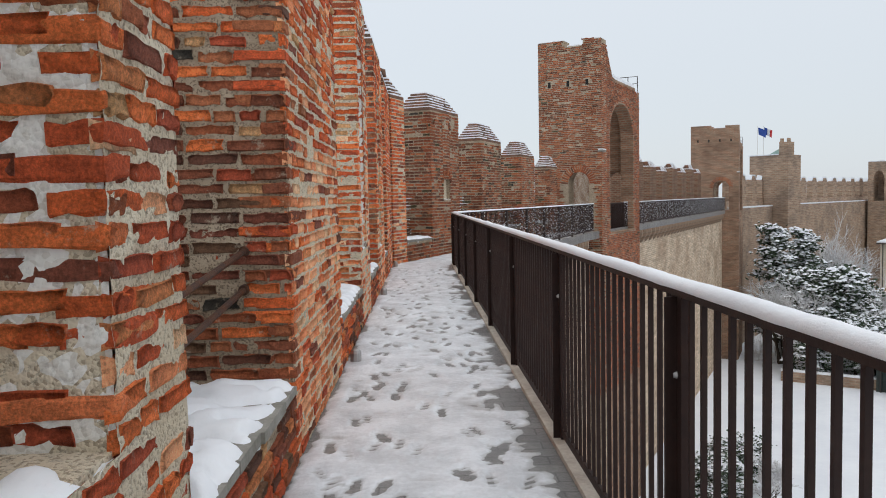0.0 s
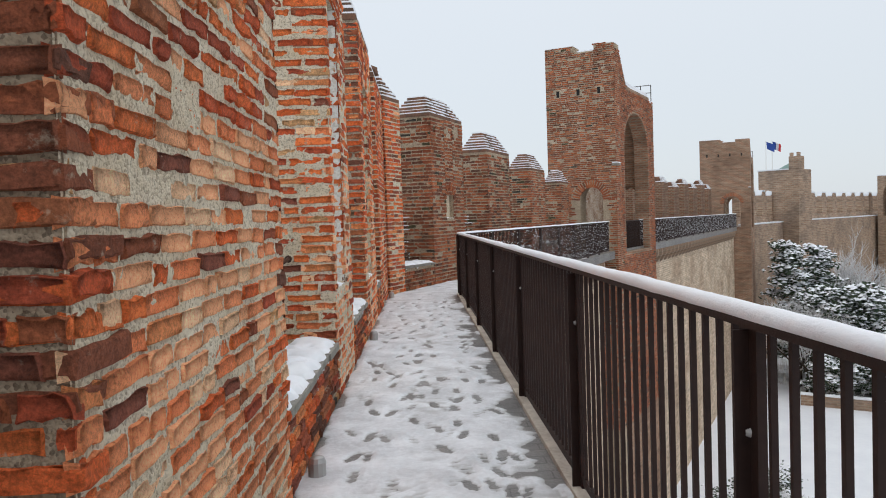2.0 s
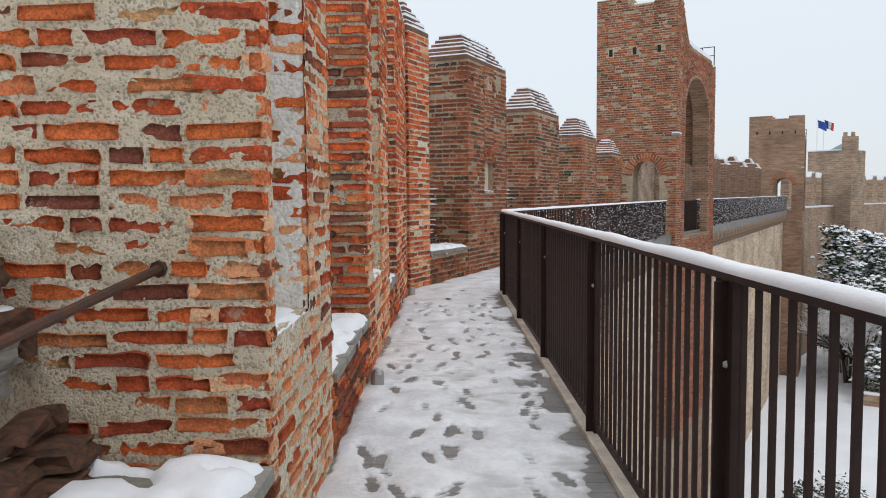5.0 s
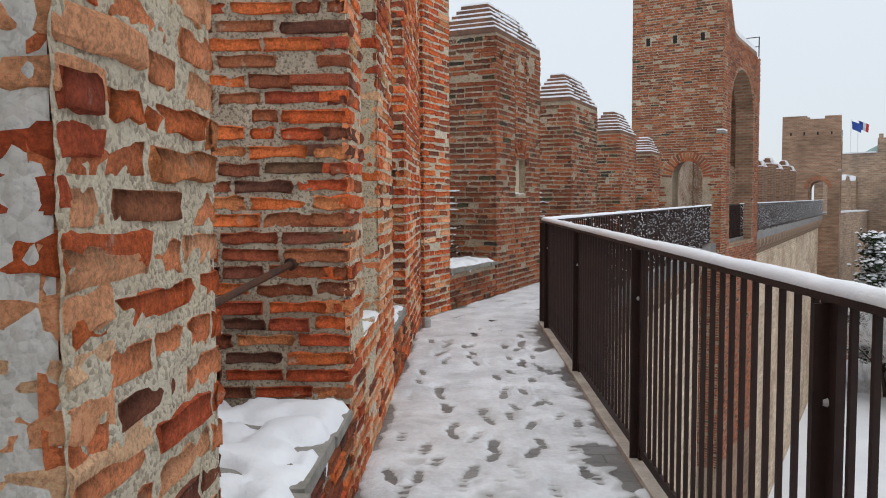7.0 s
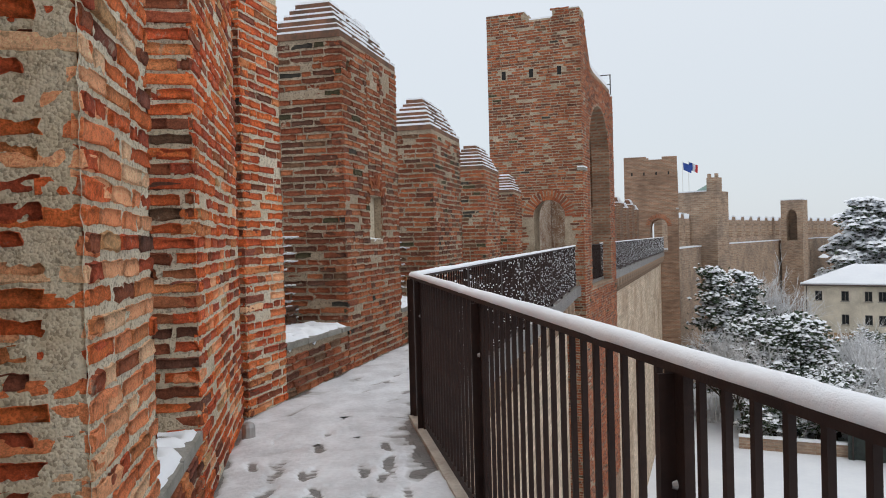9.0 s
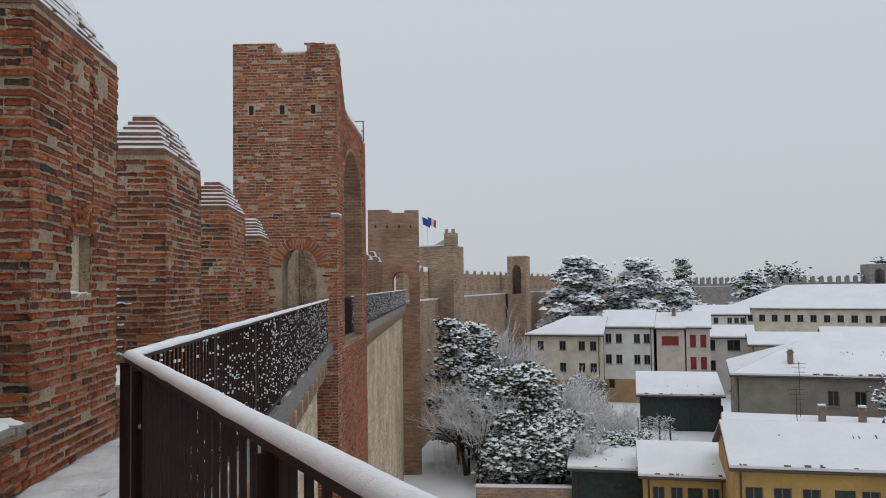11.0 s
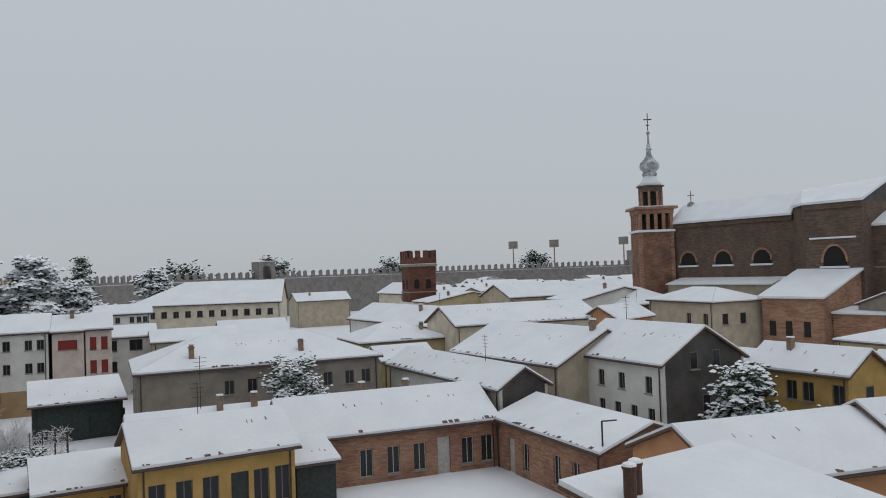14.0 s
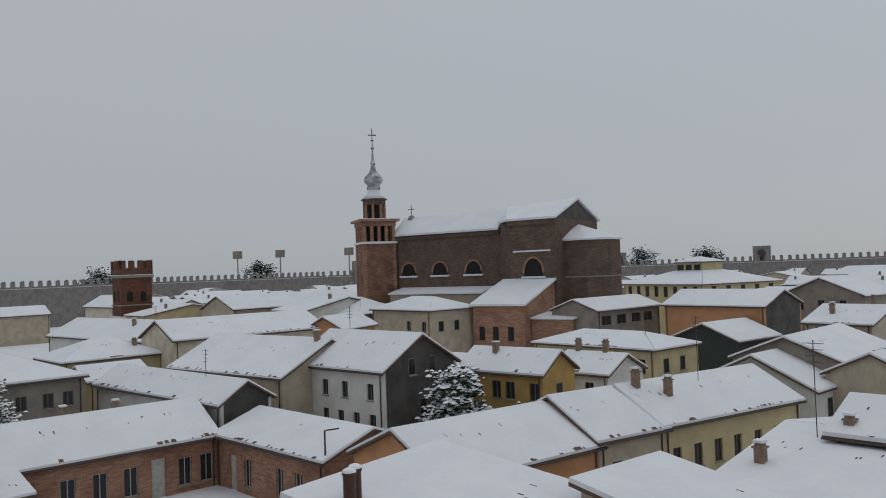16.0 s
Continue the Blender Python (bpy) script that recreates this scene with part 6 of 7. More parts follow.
for i in range(4):
    for (x0, y0, x1, y1) in ((-3.2 + i * 1.75, -3.2, -2.1 + i * 1.75, -2.8), (-3.2 + i * 1.75, 2.8, -2.1 + i * 1.75, 3.2), (-3.2, -3.2 + i * 1.75, -2.8, -2.1 + i * 1.75), (2.8, -3.2 + i * 1.75, 3.2, -2.1 + i * 1.75)):
        part("battlement", Geo().box(x0, y0, 18.003, x1, y1, 19.6).mesh("battlement", WATER_BRICK), th)
        sg.box(x0, y0, 19.603, x1, y1, 19.75)
part("crown_wall", g.mesh("crown_wall", WATER_BRICK), th)
part("snow_cap", sg.mesh("snow_cap", SNOW_FAR), th)
for k, (fx, fy, rz) in enumerate(((-1.3, -3.03, 0), (1.3, -3.03, 0), (-3.03, -1.3, -90), (-3.03, 1.3, -90))):
    part("arched_window", Geo().prism([(-0.55, 0), (0.55, 0)] + arch_pts(-0.55, 0.55, 1.4, 2.0), -0.03, 0.05).mesh("arched_window", DARK), th, pose(fx, fy, 11.5, 0, 0, rz))

# ---- church ----
CH = pose(138.0, 30.9, GROUND, 0, 0, -120)
th = empty("church", CH, "large dark brick church with snowy roofs", "church")
EV = 21.5


def flat_prism(poly, z0, z1):
    g = Geo()
    n = len(poly)
    g.v = [(x, y, z0) for x, y in poly] + [(x, y, z1) for x, y in poly]
    g.f = [tuple(reversed(range(n))), tuple(range(n, 2 * n))] + [(i, (i + 1) % n, n + (i + 1) % n, n + i) for i in range(n)]
    return g


def snow_roof(name, corners, t=0.35):
    g = Geo()
    n = len(corners)
    g.v = [(a, b, c + 0.003) for a, b, c in corners] + [(a, b, c + t) for a, b, c in corners]
    g.f = [tuple(reversed(range(n))), tuple(range(n, 2 * n))] + [(i, (i + 1) % n, n + (i + 1) % n, n + i) for i in range(n)]
    return part(name, g.mesh(name, SNOW_FAR), th)


RIDGE = 24.9
part("nave_wall", flat_prism([(-1, 0), (21, 0), (21, 8), (-1, 8)], 0, EV).mesh("nave_wall", CHURCH), th)
part("choir_wall", flat_prism([(21.003, 0), (25.5, -5.0), (33.5, -5.0), (33.5, 11.2), (21.003, 11.2)], 0, EV + 0.9).mesh("choir_wall", CHURCH), th)
part("gable", Geo().prism([(-5.0, EV + 0.903), (11.2, EV + 0.903), (3.1, RIDGE + 0.7)], 32.9, 33.5, "x").mesh("gable", DARK_GREY), th)
snow_roof("nave_roof", [(-1.4, -0.6, EV - 0.1), (21.0, -0.6, EV - 0.1), (21.0, 3.6, RIDGE), (-1.4, 3.6, RIDGE - 0.3)])
snow_roof("nave_roof_back", [(21.0, 8.6, EV - 0.1), (-1.4, 8.6, EV - 0.1), (-1.4, 3.6, RIDGE - 0.3), (21.0, 3.6, RIDGE)])
snow_roof("choir_roof", [(20.8, -0.4, EV + 0.85), (25.3, -5.5, EV + 0.85), (33.9, -5.5, EV + 0.85), (33.9, 3.1, RIDGE + 0.75), (20.8, 3.1, RIDGE + 0.1)])
snow_roof("choir_roof_back", [(33.9, 11.7, EV + 0.85), (20.8, 11.7, EV + 0.85), (20.8, 3.1, RIDGE + 0.1), (33.9, 3.1, RIDGE + 0.75)])
part("nave_cornice", Geo().box(-1.2, -0.3, EV - 0.8, 20.9, -0.003, EV - 0.25).mesh("nave_cornice", CHURCH), th)
part("choir_cornice", Geo().box(25.4, -5.3, EV + 0.1, 33.7, -5.003, EV + 0.8).mesh("choir_cornice", CHURCH), th)
for cx, y, zz, r, hh in ((1.9, 0, 14.2, 1.5, 2.2), (8.7, 0, 14.2, 1.5, 2.2), (15.6, 0, 14.2, 1.5, 2.2), (29.6, -5, 13.6, 1.6, 2.8)):
    w_ = part("lunette", Geo().prism([(-r, 0)] + [(r, 0)] + arch_pts(-r, r, 0.5, hh), -0.08, 0.1).mesh("lunette", DARK), th, pose(cx, y, zz))
    part("lunette_sill", Geo().box(-r - 0.4, -0.4, -0.3, r + 0.4, 0, -0.003).mesh("lunette_sill", SNOW_FAR), w_)
    g = Geo()
    pts, po = arch_pts(-r, r, 0.5, hh), arch_pts(-r - 0.3, r + 0.3, 0.5, hh + 0.32)
    k = 0
    g.v = [(a, -0.18, b) for a, b in pts] + [(a, -0.18, b) for a, b in po] + [(a, 0.02, b) for a, b in pts] + [(a, 0.02, b) for a, b in po]
    n = len(pts)
    for i in range(n - 1):
        g.f += [(i, i + 1, n + i + 1, n + i), (2 * n + i, 3 * n + i, 3 * n + i + 1, 2 * n + i + 1), (i, 2 * n + i, 2 * n + i + 1, i + 1), (n + i, n + i + 1, 3 * n + i + 1, 3 * n + i)]
    part("lunette_arch", g.mesh("lunette_arch", COURT_BRICK), w_)
part("string_course", Geo().box(26.2, -5.3, 17.4, 32.6, -5.003, 17.65).mesh("string_course", SNOW_FAR), th)
cx, cy, ra = 35.2, 2.6, 5.2
prof = [(cx + ra * math.cos(radians(22.5 + 45 * k)), cy + ra * math.sin(radians(22.5 + 45 * k))) for k in range(8)]
part("apse_wall", flat_prism(prof, 0, 18.9).mesh("apse_wall", CHURCH), th)
g = Geo()
wide = [(cx + (x - cx) * 1.08, cy + (y - cy) * 1.08) for x, y in prof]
g.v = [(x, y, 18.91) for x, y in wide] + [(x, y, 19.2) for x, y in wide] + [(cx - 1.2, cy, 21.6)]
g.f = [(i, (i + 1) % 8, 8 + (i + 1) % 8, 8 + i) for i in range(8)] + [(8 + i, 8 + (i + 1) % 8, 16) for i in range(8)] + [tuple(reversed(range(8)))]
part("apse_roof", g.mesh("apse_roof", SNOW_FAR), th)
part("apse_band", flat_prism([(cx + (x - cx) * 1.02, cy + (y - cy) * 1.02) for x, y in prof], 13.2, 13.4).mesh("apse_band", STONE), th)
part("aisle_wall", Geo().box(0.5, -4.0, 0, 19.5, -0.003, 11.0).mesh("aisle_wall", BEIGE), th)
snow_roof("aisle_roof", [(0.3, -4.4, 11.0), (19.8, -4.4, 11.0), (19.8, -0.01, 11.9), (0.3, -0.01, 11.9)], 0.22)
part("sacristy_wall", Geo().box(24.5, -15.0, 0, 33.0, -5.006, 9.6).mesh("sacristy_wall", COURT_BRICK), th)
snow_roof("sacristy_roof", [(24.1, -15.4, 9.6), (33.4, -15.4, 9.6), (33.4, -5.01, 13.0), (24.1, -5.01, 13.0)], 0.3)
part("sacristy_side", Geo().prism([(-15.0, 9.603), (-5.01, 9.603), (-5.01, 12.95)], 32.7, 33.0, "x").mesh("sacristy_side", COURT_BRICK), th)
part("vestry_wall", Geo().box(33.1, -13.0, 0, 39.5, -5.0, 7.6).mesh("vestry_wall", COURT_BRICK), th)
snow_roof("vestry_roof", [(33.1, -13.4, 7.6), (39.9, -13.4, 7.6), (39.9, -5, 8.4), (33.1, -5, 8.4)], 0.25)
for x in (26.0, 28.3, 30.8):
    part("window", Geo().box(x - 0.45, -15.05, 4.6, x + 0.45, -14.96, 6.6).mesh("window", GLASS), th)
for y in (-11.5, -8.5):
    part("window", Geo().box(39.46, y - 0.4, 3.6, 39.55, y + 0.4, 5.2).mesh("window", GLASS), th)
g = Geo().box(-0.06, -0.06, RIDGE, 0.06, 0.06, RIDGE + 2.4).box(-0.7, -0.05, RIDGE + 1.5, 0.7, 0.05, RIDGE + 1.65).lathe([(0.8, RIDGE - 0.3), (0.5, RIDGE + 0.3), (0.15, RIDGE + 0.5)], 8)
part("gable_cross", g.mesh("gable_cross", STONE), th, pose(0.2, 3.6, 0))

# bell tower
th = empty("bell_tower", pose(139.4, 35.6, GROUND, 0, 0, -66), "brick bell tower with onion spire dusted with snow", "tower")
part("shaft", Geo().box(-3.0, -3.0, 0, 3.0, 3.0, 20.2).mesh("shaft", masonry_mat("bell_tower_brickwork", (0.26, 0.12, 0.075), (0.32, 0.16, 0.10), (0.26, 0.19, 0.14), 0.12, 0.3, 0.015, (0.14, 0.09, 0.07))), th)
g = Geo()
for x, y in ((-3.04, -3.04), (2.44, -3.04), (-3.04, 2.44), (2.44, 2.44)):
    g.box(x, y, 0, x + 0.6, y + 0.6, 20.2)
part("corner_pilasters", g.mesh("corner_pilasters", COURT_BRICK), th)
part("belfry_floor", Geo().box(-3.25, -3.25, 20.2, 3.25, 3.25, 20.6).mesh("belfry_floor", SNOW_FAR), th)
post = Geo().box(-0.28, -0.28, 20.6, 0.28, 0.28, 23.4).mesh("pier", COURT_BRICK)
for a in range(5):
    for b in range(5):
        if a in (0, 4) or b in (0, 4):
            part("pier", post, th, pose(-2.7 + a * 1.35, -2.7 + b * 1.35, 0))
part("belfry_core", Geo().box(-1.6, -1.6, 20.6, 1.6, 1.6, 23.4).mesh("belfry_core", DARK), th)
part("belfry_cornice", Geo().box(-3.1, -3.1, 23.4, 3.1, 3.1, 24.2).box(-3.7, -3.7, 24.2, 3.7, 3.7, 24.6).mesh("belfry_cornice", COURT_BRICK), th)
part("cornice_snow", Geo().box(-3.65, -3.65, 24.603, 3.65, 3.65, 24.75).mesh("cornice_snow", SNOW_FAR), th)
post = Geo().lathe([(0.22, 24.75), (0.22, 27.4)], 8).mesh("lantern_pier", COURT_BRICK)
for k in range(8):
    part("lantern_pier", post, th, pose(1.9 * math.cos(radians(22.5 + 45 * k)), 1.9 * math.sin(radians(22.5 + 45 * k)), 0))
part("lantern_core", Geo().lathe([(1.3, 24.75), (1.3, 27.4)], 8).mesh("lantern_core", DARK), th)
part("lantern_cornice", Geo().lathe([(2.1, 27.4), (2.1, 28.2), (2.45, 28.3), (2.45, 28.5)], 8).mesh("lantern_cornice", CHURCH), th)
LEAD = mat("snow_dusted_lead", (0.16, 0.19, 0.19), 0.5, var=(0.6, 0.62, 0.64), scale=0.9)
part("spire_skirt", Geo().lathe([(2.4, 28.5), (1.5, 29.3), (1.15, 30.2)], 12).mesh("spire_skirt", SNOW_FAR, True), th)
part("onion", Geo().lathe([(1.15, 30.2), (1.3, 30.6), (1.1, 31.0), (1.6, 31.5), (1.75, 32.0), (1.6, 32.6), (1.0, 33.2), (0.55, 33.9), (0.34, 35.0)], 16).mesh("onion", LEAD, True), th)
part("finial", Geo().lathe([(0.55, 35.0), (0.42, 35.3), (0.22, 36.2), (0.12, 37.6), (0.35, 37.9), (0.35, 38.1), (0.06, 38.4)], 10).mesh("finial", LEAD, True), th)
part("cross", Geo().box(-0.06, -0.06, 38.3, 0.06, 0.06, 41.6).box(-0.75, -0.06, 40.3, 0.75, 0.06, 40.48).box(-0.3, -0.06, 39.3, 0.3, 0.06, 39.45).mesh("cross", GUTTER), th)

# ---- trees ----


def limb_tree(x, y, z, h, spread, seed, label, leafy=1.0, snowy=0.6, conifer=False, clump=0.55, category="tree", name="tree", pad=1.0):
    """A tapered trunk with limbs; the crown is many small clumps with snow pads on top of them."""
    r = random.Random(seed)
    nr = np.random.default_rng(seed)
    th = empty(name, pose(x, y, z), label, category, "snowy trees")
    g = Geo()
    tips = []
    lean = Vector((r.uniform(-.05, .05), r.uniform(-.05, .05), 1))
    g.tube((0, 0, -0.3), lean * h * 0.45, h * 0.028 + 0.05, h * 0.018 + 0.02)
    g.tube(lean * h * 0.45, lean * h * 0.93, h * 0.018 + 0.02, 0.02)
    n = int(26 if conifer else 20)
    for i in range(n):
        t = 0.14 + 0.82 * i / n
        a = i * 2.4 + r.uniform(-.3, .3)
        reach = spread * ((1.04 - t ** 2.2) if conifer == 2 else (1.05 - t) ** 0.75 if conifer else math.sin(math.pi * (0.15 + 0.8 * t)) ** 0.7) * r.uniform(0.75, 1.15)
        p0 = lean * h * t
        p1 = p0 + Vector((math.cos(a) * reach, math.sin(a) * reach, reach * (r.uniform(-0.22, 0.05) if conifer else r.uniform(0.15, 0.6))))
        g.tube(p0, p1, 0.02 + 0.012 * h * (1 - t) * 0.5, 0.015, 5)
        for k in range(7):
            s = 0.3 + 0.75 * k / 6
            q = p0.lerp(p1, s) + Vector((r.uniform(-.3, .3), r.uniform(-.3, .3), r.uniform(-.15, .15))) * reach * 0.32
            tips.append(q)
    part("trunk", g.mesh("trunk", BARK), th)
    lv, lf, sv, sf = [], [], [], []
    per = int(34 * leafy)
    for q in tips:
        c = clump * r.uniform(0.6, 1.3)
        pts = nr.normal(0, 1, (per, 3)) * (c * 0.55, c * 0.55, c * (0.22 if conifer else 0.42)) + np.array(q)
        for p in pts:
            d = nr.normal(0, 1, 3)
            d[2] *= 0.5
            d /= np.linalg.norm(d)
            e = np.cross(d, nr.normal(0, 1, 3))
            e /= np.linalg.norm(e)
            s = clump * r.uniform(0.16, 0.34)
            k = len(lv)
            lv += [tuple(p - d * s), tuple(p + e * s * 0.42), tuple(p + d * s), tuple(p - e * s * 0.42 - np.array((0, 0, s * .2)))]
            lf.append((k, k + 1, k + 2, k + 3))
            if r.random() < snowy:
                p2 = p + np.array((0, 0, s * 0.45))
                k = len(sv)
                w = s * pad * (r.uniform(0.9, 1.7) if conifer == 2 else r.uniform(0.5, 1.15))
                for ang in range(5):
                    b = ang * 1.2566 + r.uniform(-.3, .3)
                    sv.append((p2[0] + w * math.cos(b), p2[1] + w * math.sin(b), p2[2] - 0.35 * w * r.random()))
                sv.append((p2[0], p2[1], p2[2] + w * 0.45))
                sf += [(k + j, k + (j + 1) % 5, k + 5) for j in range(5)]
    if leafy:
        part("crown", mesh_of("crown", lv, lf, LEAF), th)
    if sv:
        part("crown_snow", mesh_of("crown_snow", sv, sf, SNOW), th, label="white snow lying on the branches")
    return th


def bare_shrub(x, y, z, h, spread, seed, label, name="bare_tree"):
    """Leafless, frosted branches, forking to fine twigs."""
    r = random.Random(seed)
    th = empty(name, pose(x, y, z), label, "tree", "snowy trees")
    g, tw = Geo(), Geo()

    def grow(p, d, ln, rad, level):
        q = p + d * ln
        (g if level < 2 else tw).tube(p, q, rad, rad * 0.6, 5 if level < 2 else 3)
        if level == 4:
            return
        for _ in range(4 if level else 7):
            nd = (d + Vector((r.gauss(0, .5), r.gauss(0, .5), r.gauss(0.12, .3))) * (1.0 if level else 0.8)).normalized()
            grow(p.lerp(q, r.uniform(0.45, 1)), nd, ln * r.uniform(0.5, 0.8), max(0.014, rad * 0.55), level + 1)

    for _ in range(3):
        d = Vector((r.gauss(0, .25) * spread / h * 2, r.gauss(0, .25) * spread / h * 2, 1)).normalized()
        grow(Vector((r.uniform(-.3, .3), r.uniform(-.3, .3), -0.1)), d, h * 0.38, h * 0.012 + 0.012, 0)
    part("trunk", g.mesh("trunk", BARK), th)
    me = mesh_of("twigs", tw.v, tw.f, TWIG)
    part("brushwood", me, th, label="fine brushwood white with frost and snow")["kind"] = "stuff"
    return th


G = GROUND
limb_tree(26.4, 72.4, G, 12.6, 2.6, 1, "tall dark evergreen heavy with snow by the wall", 1.0, 0.5, 1, clump=0.8, pad=1.1)
limb_tree(29.2, 75.0, G, 12.0, 2.6, 2, "drooping dark conifer with snow on its boughs", 1.0, 0.5, 1, clump=0.8, pad=1.1)
limb_tree(27.4, 67.2, G, 8.4, 2.3, 3, "dark evergreen with snow-laden leaves", 1.0, 0.34, clump=0.75, pad=1.2)
limb_tree(30.4, 67.6, G, 8.2, 2.3, 4, "dark green magnolia with snow on its leaves", 1.0, 0.34, clump=0.75, pad=1.2)
for k, (x, y, h, sp) in enumerate(((25.0, 66.0, 8.2, 3.0), (25.2, 69.0, 9.0, 3.0), (31.8, 63.0, 7.4, 3.6), (33.6, 66.4, 8.8, 3.6), (35.4, 69.5, 8.0, 3.6), (34.6, 63.6, 6.4, 3.4), (29.4, 62.0, 5.2, 3.0), (36.8, 66.6, 6.0, 3.0))):
    bare_shrub(x, y, G, h, sp, 11 + k, "bare garden tree white with snow and frost")
bare_shrub(33.0, 77.0, G, 13.0, 1.2, 25, "slender bare poplar white with frost")
bare_shrub(33.6, 77.8, G, 12.0, 1.2, 26, "slender bare poplar white with frost")
limb_tree(37.5, 74.5, G, 4.6, 1.8, 5, "rounded evergreen shrub under snow", 1.0, 0.5, clump=0.55, category="shrub", name="shrub")
limb_tree(35.0, 60.5, G, 3.6, 1.4, 6, "evergreen shrub under snow", 1.0, 0.5, clump=0.5, category="shrub", name="shrub")
limb_tree(45.5, 83.0, G, 4.0, 2.2, 7, "dark hedge shrub with snow", 1.0, 0.35, clump=0.5, category="shrub", name="shrub")
limb_tree(48.0, 86.0, G, 4.2, 2.2, 8, "dark hedge shrub with snow", 1.0, 0.35, clump=0.5, category="shrub", name="shrub")
limb_tree(10.5, 36.0, G, 2.6, 1.5, 17, "evergreen shrub with snow at the wall foot", 1.0, 0.4, clump=0.4, category="shrub", name="shrub")
limb_tree(12.6, 39.6, G, 2.2, 1.5, 18, "low evergreen shrub with snow", 1.0, 0.4, clump=0.4, category="shrub", name="shrub")
bare_shrub(13.2, 36.5, G, 3.2, 1.8, 19, "small bare shrub with frosted twigs")
for k, (x, y, h, sp) in enumerate(((26.2, 63.8, 3.4, 2.2), (28.8, 62.6, 4.4, 2.3), (31.2, 64.2, 4.8, 2.3), (33.4, 62.2, 3.2, 2.0))):
    limb_tree(x, y, G, h, sp, 70 + k, "dark garden shrub with lumps of snow on its leaves", 1.1, 0.3, clump=0.6, category="shrub", name="shrub", pad=1.4)
bare_shrub(30.6, 60.8, G, 5.4, 3.4, 78, "bare garden tree white with snow and frost")
bare_shrub(35.8, 63.0, G, 6.8, 3.6, 79, "bare garden tree white with snow and frost")
# cedars against the far wall
limb_tree(75.0, 127.0, G, 20.2, 8.0, 31, "great cedar with snow on its flat branches", 1.5, 0.95, 2, 1.7)
limb_tree(83.0, 121.0, G, 19.4, 6.5, 32, "tall cedar with drooping snowy branches", 1.5, 0.95, 2, 1.5)
limb_tree(88.5, 118.5, G, 15.5, 4.5, 33, "smaller cedar with snow", 1.2, 0.7, 2, 1.2)
limb_tree(125.0, 160.0, G, 21.5, 4.5, 34, "distant pointed conifer with snow", 1.0, 0.5, True, 1.2)
limb_tree(128.0, 141.0, G, 17.5, 5.0, 35, "distant cedar with snow", 1.2, 0.5, 2, 1.6)
limb_tree(53.2, 51.4, G, 7.6, 2.2, 36, "rounded evergreen heavy with snow before the grey house", 1.2, 0.7, False, 0.7)
limb_tree(59.0, 17.0, G, 7.6, 2.9, 37, "drooping conifer heavy with snow", 1.2, 0.6, True, 0.9)
limb_tree(57.5, 11.2, G, 5.0, 0.5, 38, "slim dark garden cypress with snow", 1.0, 0.25, True, 0.5)
limb_tree(57.0, 9.6, G, 4.4, 0.45, 39, "slim dark garden cypress with snow", 1.0, 0.25, True, 0.5)
limb_tree(60.0, 13.5, G, 3.6, 1.8, 40, "round shrub under snow", 1.0, 0.8, False, 0.6, "shrub", "shrub")
for k, (x, y, h) in enumerate(((330, 190, 19), (372, 130, 21), (255, 205, 20), (372, 60, 20), (420, 20, 20), (395, -60, 21), (392, -92, 20), (205, 205, 18))):
    limb_tree(x, y, G, h, 8, 50 + k, "hazy far tree beyond the town wall", 0.7, 0.35, False, 2.6)

# hedge, garden walls and steps between the trees and the yard
th = empty("garden_wall", frame_of(23.0, 62.5, G, 9.0, -5.0), "low dark garden wall under snow", "wall")
part("masonry", Geo().box(0, 0, 0, 11, 0.35, 0.8).mesh("masonry", TOWN_WALL), th)
part("wall_snow", Geo().box(-0.02, -0.03, 0.803, 11.02, 0.38, 0.95).mesh("wall_snow", SNOW), th)
for k in range(3):
    ob = empty("garden_step", frame_of(38.5 + 0.6 * k, 70.5 + 1.4 * k, G, 0.8, -0.6), "broad garden step under snow", "step", "garden steps")
    part("riser", Geo().box(0, 0, 0, 4.2, 1.8, 0.5 + 0.45 * k).mesh("riser", DARK_GREY), ob)
    part("step_snow", Geo().box(-0.05, -0.05, 0.503 + 0.45 * k, 4.25, 1.85, 0.64 + 0.45 * k).mesh("step_snow", SNOW), ob)
# arched tunnel hood of reeds at the wall foot
th = empty("reed_fence", frame_of(23.2, 70.2, G, 0.9, -0.42), "upright reed screen dusted with snow at the wall foot", "fence")
g = Geo()
rr = random.Random(9)
for i in range(46):
    x = i * 0.06
    g.tube((x, rr.uniform(-.05, .05), 0), (x - rr.uniform(0.0, 0.5), rr.uniform(-.1, .1), rr.uniform(1.8, 3.0)), 0.022, 0.008, 4)
part("reeds", g.mesh("reeds", TWIG), th)["kind"] = "stuff"
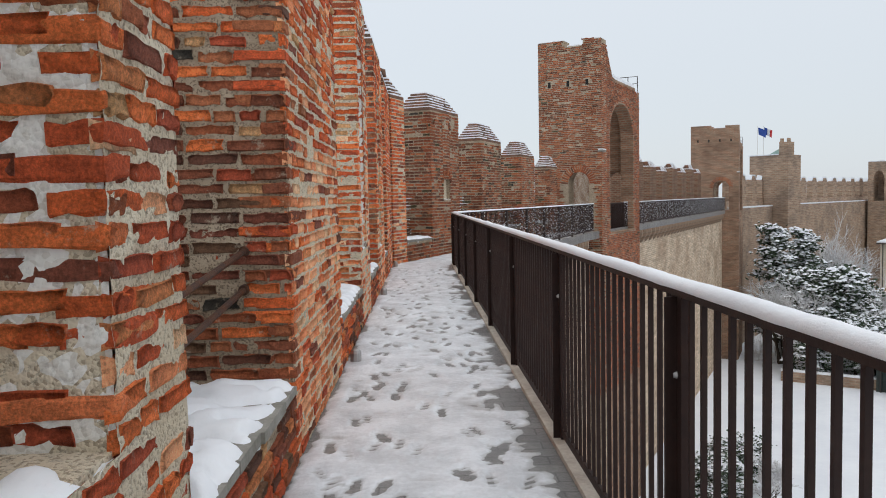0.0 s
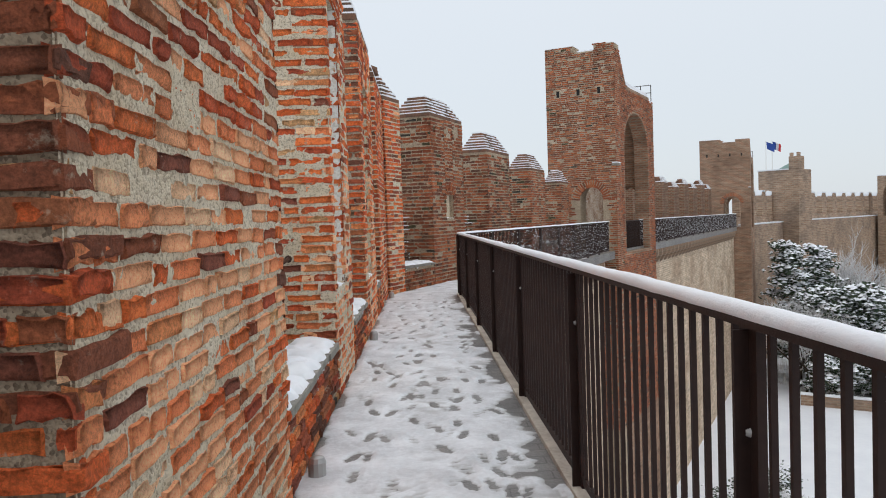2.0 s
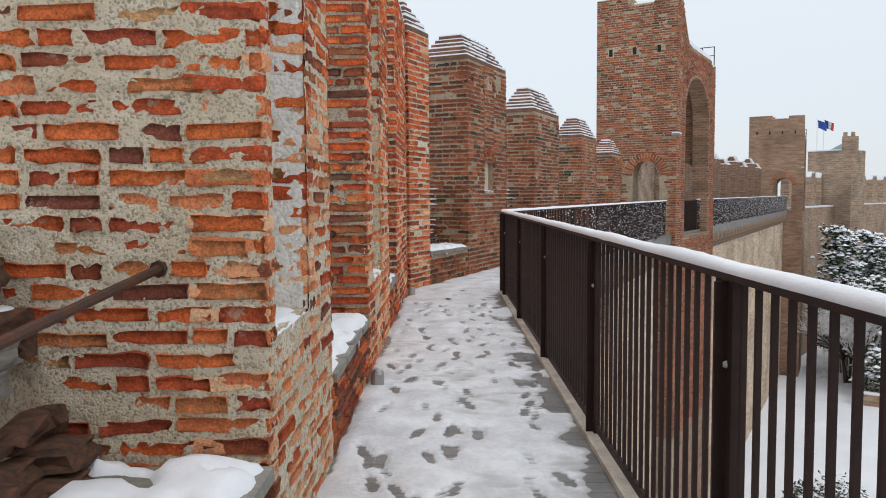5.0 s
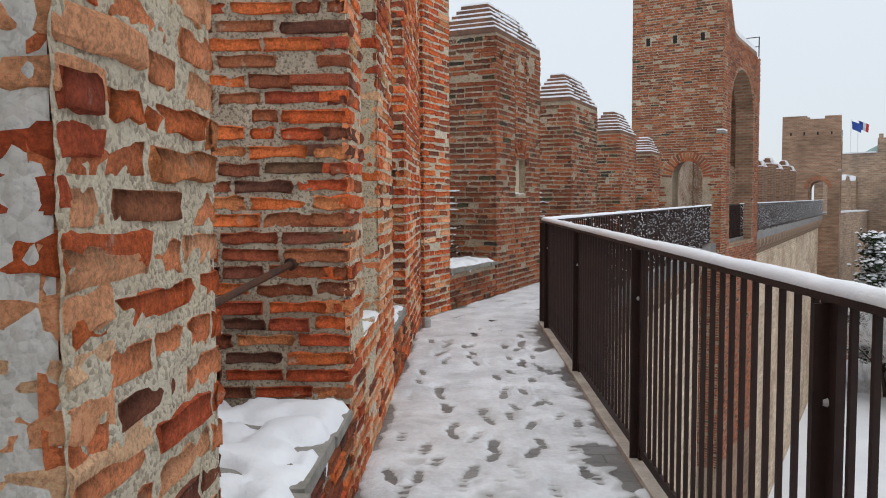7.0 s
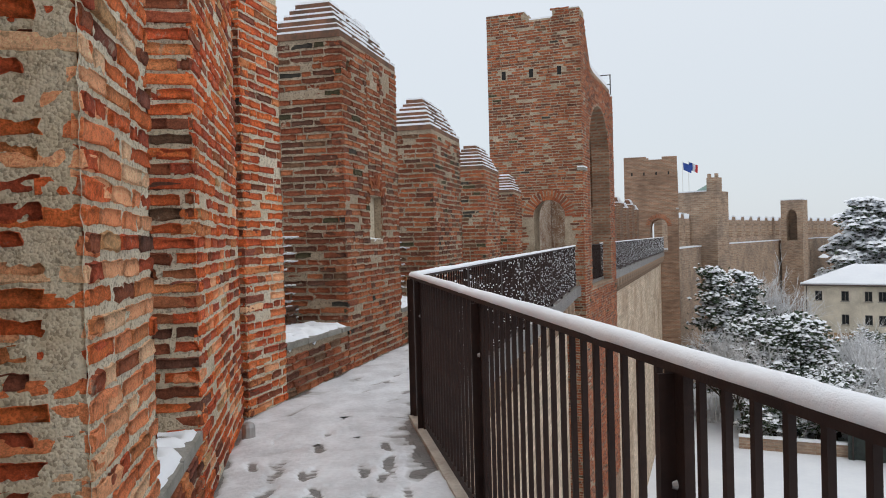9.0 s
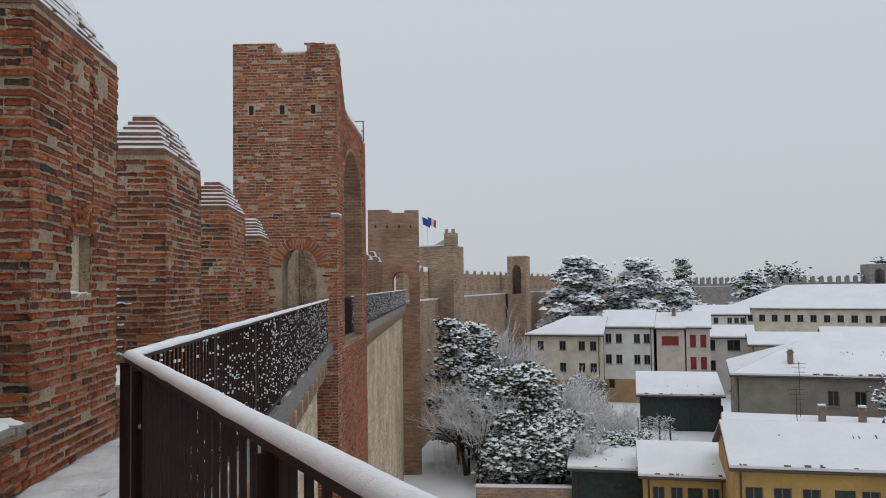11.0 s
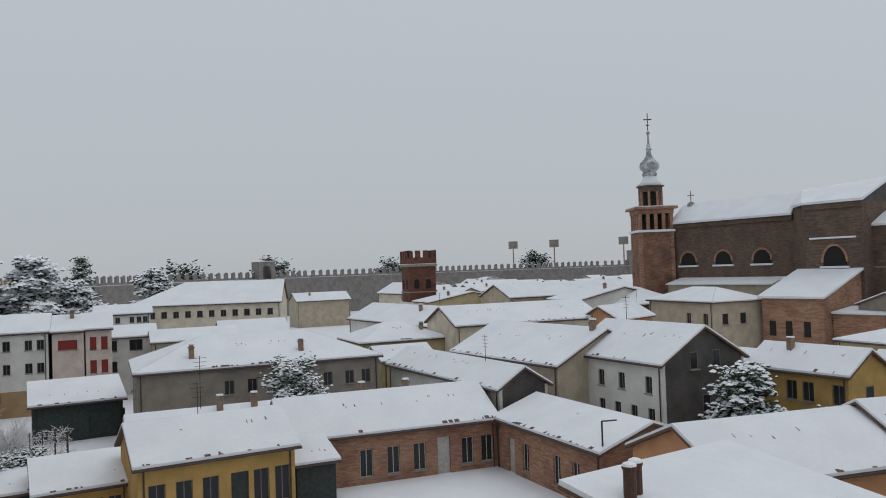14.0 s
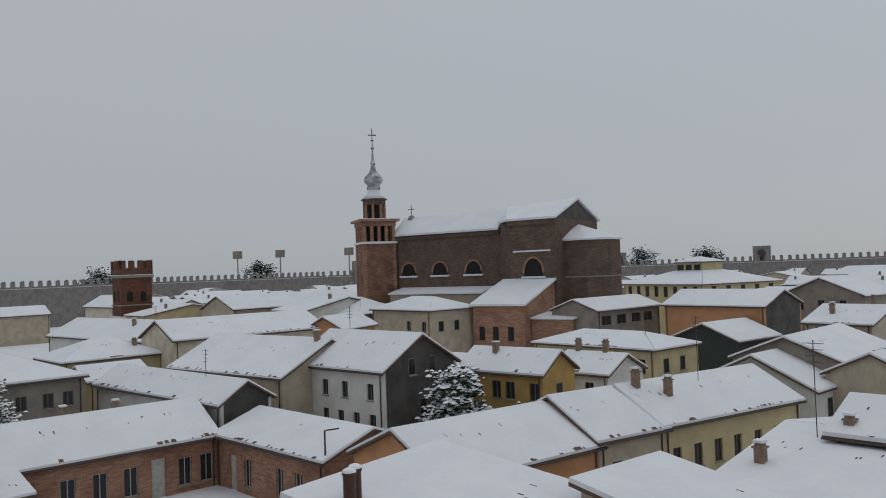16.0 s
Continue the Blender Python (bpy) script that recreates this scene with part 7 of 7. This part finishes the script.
# pair of flues and lamp bracket on the near roof
for (x, y, h) in ((27.9, 19.0, 1.9), (28.5, 18.9, 1.9), (26.4, 20.2, 0.7)):
    th = empty("flue", pose(x, y, -8.15 + 0.35), "rusty brown metal flue pipe with snowy cap", "flue", "flues")
    g = Geo().lathe([(0.24, -0.3), (0.24, h), (0.28, h), (0.28, h + 0.1), (0.1, h + 0.14)], 12)
    part("pipe", g.mesh("pipe", IRON), th)
    part("flue_snow", Geo().lathe([(0.27, h + 0.11), (0.24, h + 0.2), (0.1, h + 0.26)], 12).mesh("flue_snow", SNOW), th)
# stadium light masts and scoreboard far beyond the wall
for x, y in ((395, 150), (398, 128), (402, 92)):
    th = empty("light_mast", pose(x, y, G), "thin far stadium light mast", "mast", "light masts")
    part("pole", Geo().tube((0, 0, 0), (0, 0, 26), 0.5, 0.3, 6).mesh("pole", GREY_ST), th)
    part("lamp_head", Geo().box(-0.6, -2.4, 24.5, 0.6, 2.4, 28.5).mesh("lamp_head", GREY_ST), th)

th = empty("roof_bracket", pose(46.2, 24.2, -10.6), "thin black metal bracket frame at the roof edge", "bracket")
part("post", Geo().tube((0, 0, -2.9), (0, 0, 2.6), 0.06, n=6).mesh("post", GUTTER), th)
part("arm", Geo().tube((0, 0, 2.6), (0.5, -0.8, 2.62), 0.05, n=6).mesh("arm", GUTTER), th)

# vine trellis and a low fence in the yard
th = empty("trellis", frame_of(40.8, 69.0, G, 0.8, -0.6), "vine trellis white with snow", "trellis")
g = Geo()
for i in range(5):
    g.tube((i * 0.9, 0, 0), (i * 0.9, 0, 3.0), 0.05, n=5)
    g.tube((i * 0.9, 1.6, 0), (i * 0.9, 1.6, 3.0), 0.05, n=5)
    g.tube((i * 0.9, 0, 3.0), (i * 0.9, 1.6, 3.0), 0.04, n=5)
part("frame", g.mesh("frame", BARK), th)
tv = Geo()
rv = random.Random(77)
for _ in range(420):
    p = Vector((rv.uniform(-0.2, 3.8), rv.choice((0.0, 1.6, rv.uniform(0, 1.6))), rv.uniform(0.8, 3.15)))
    tv.tube(p, p + Vector((rv.gauss(0, .35), rv.gauss(0, .15), rv.gauss(0, .25))), 0.03, 0.015, 3)
part("vine", tv.mesh("vine", TWIG), th)["kind"] = "stuff"
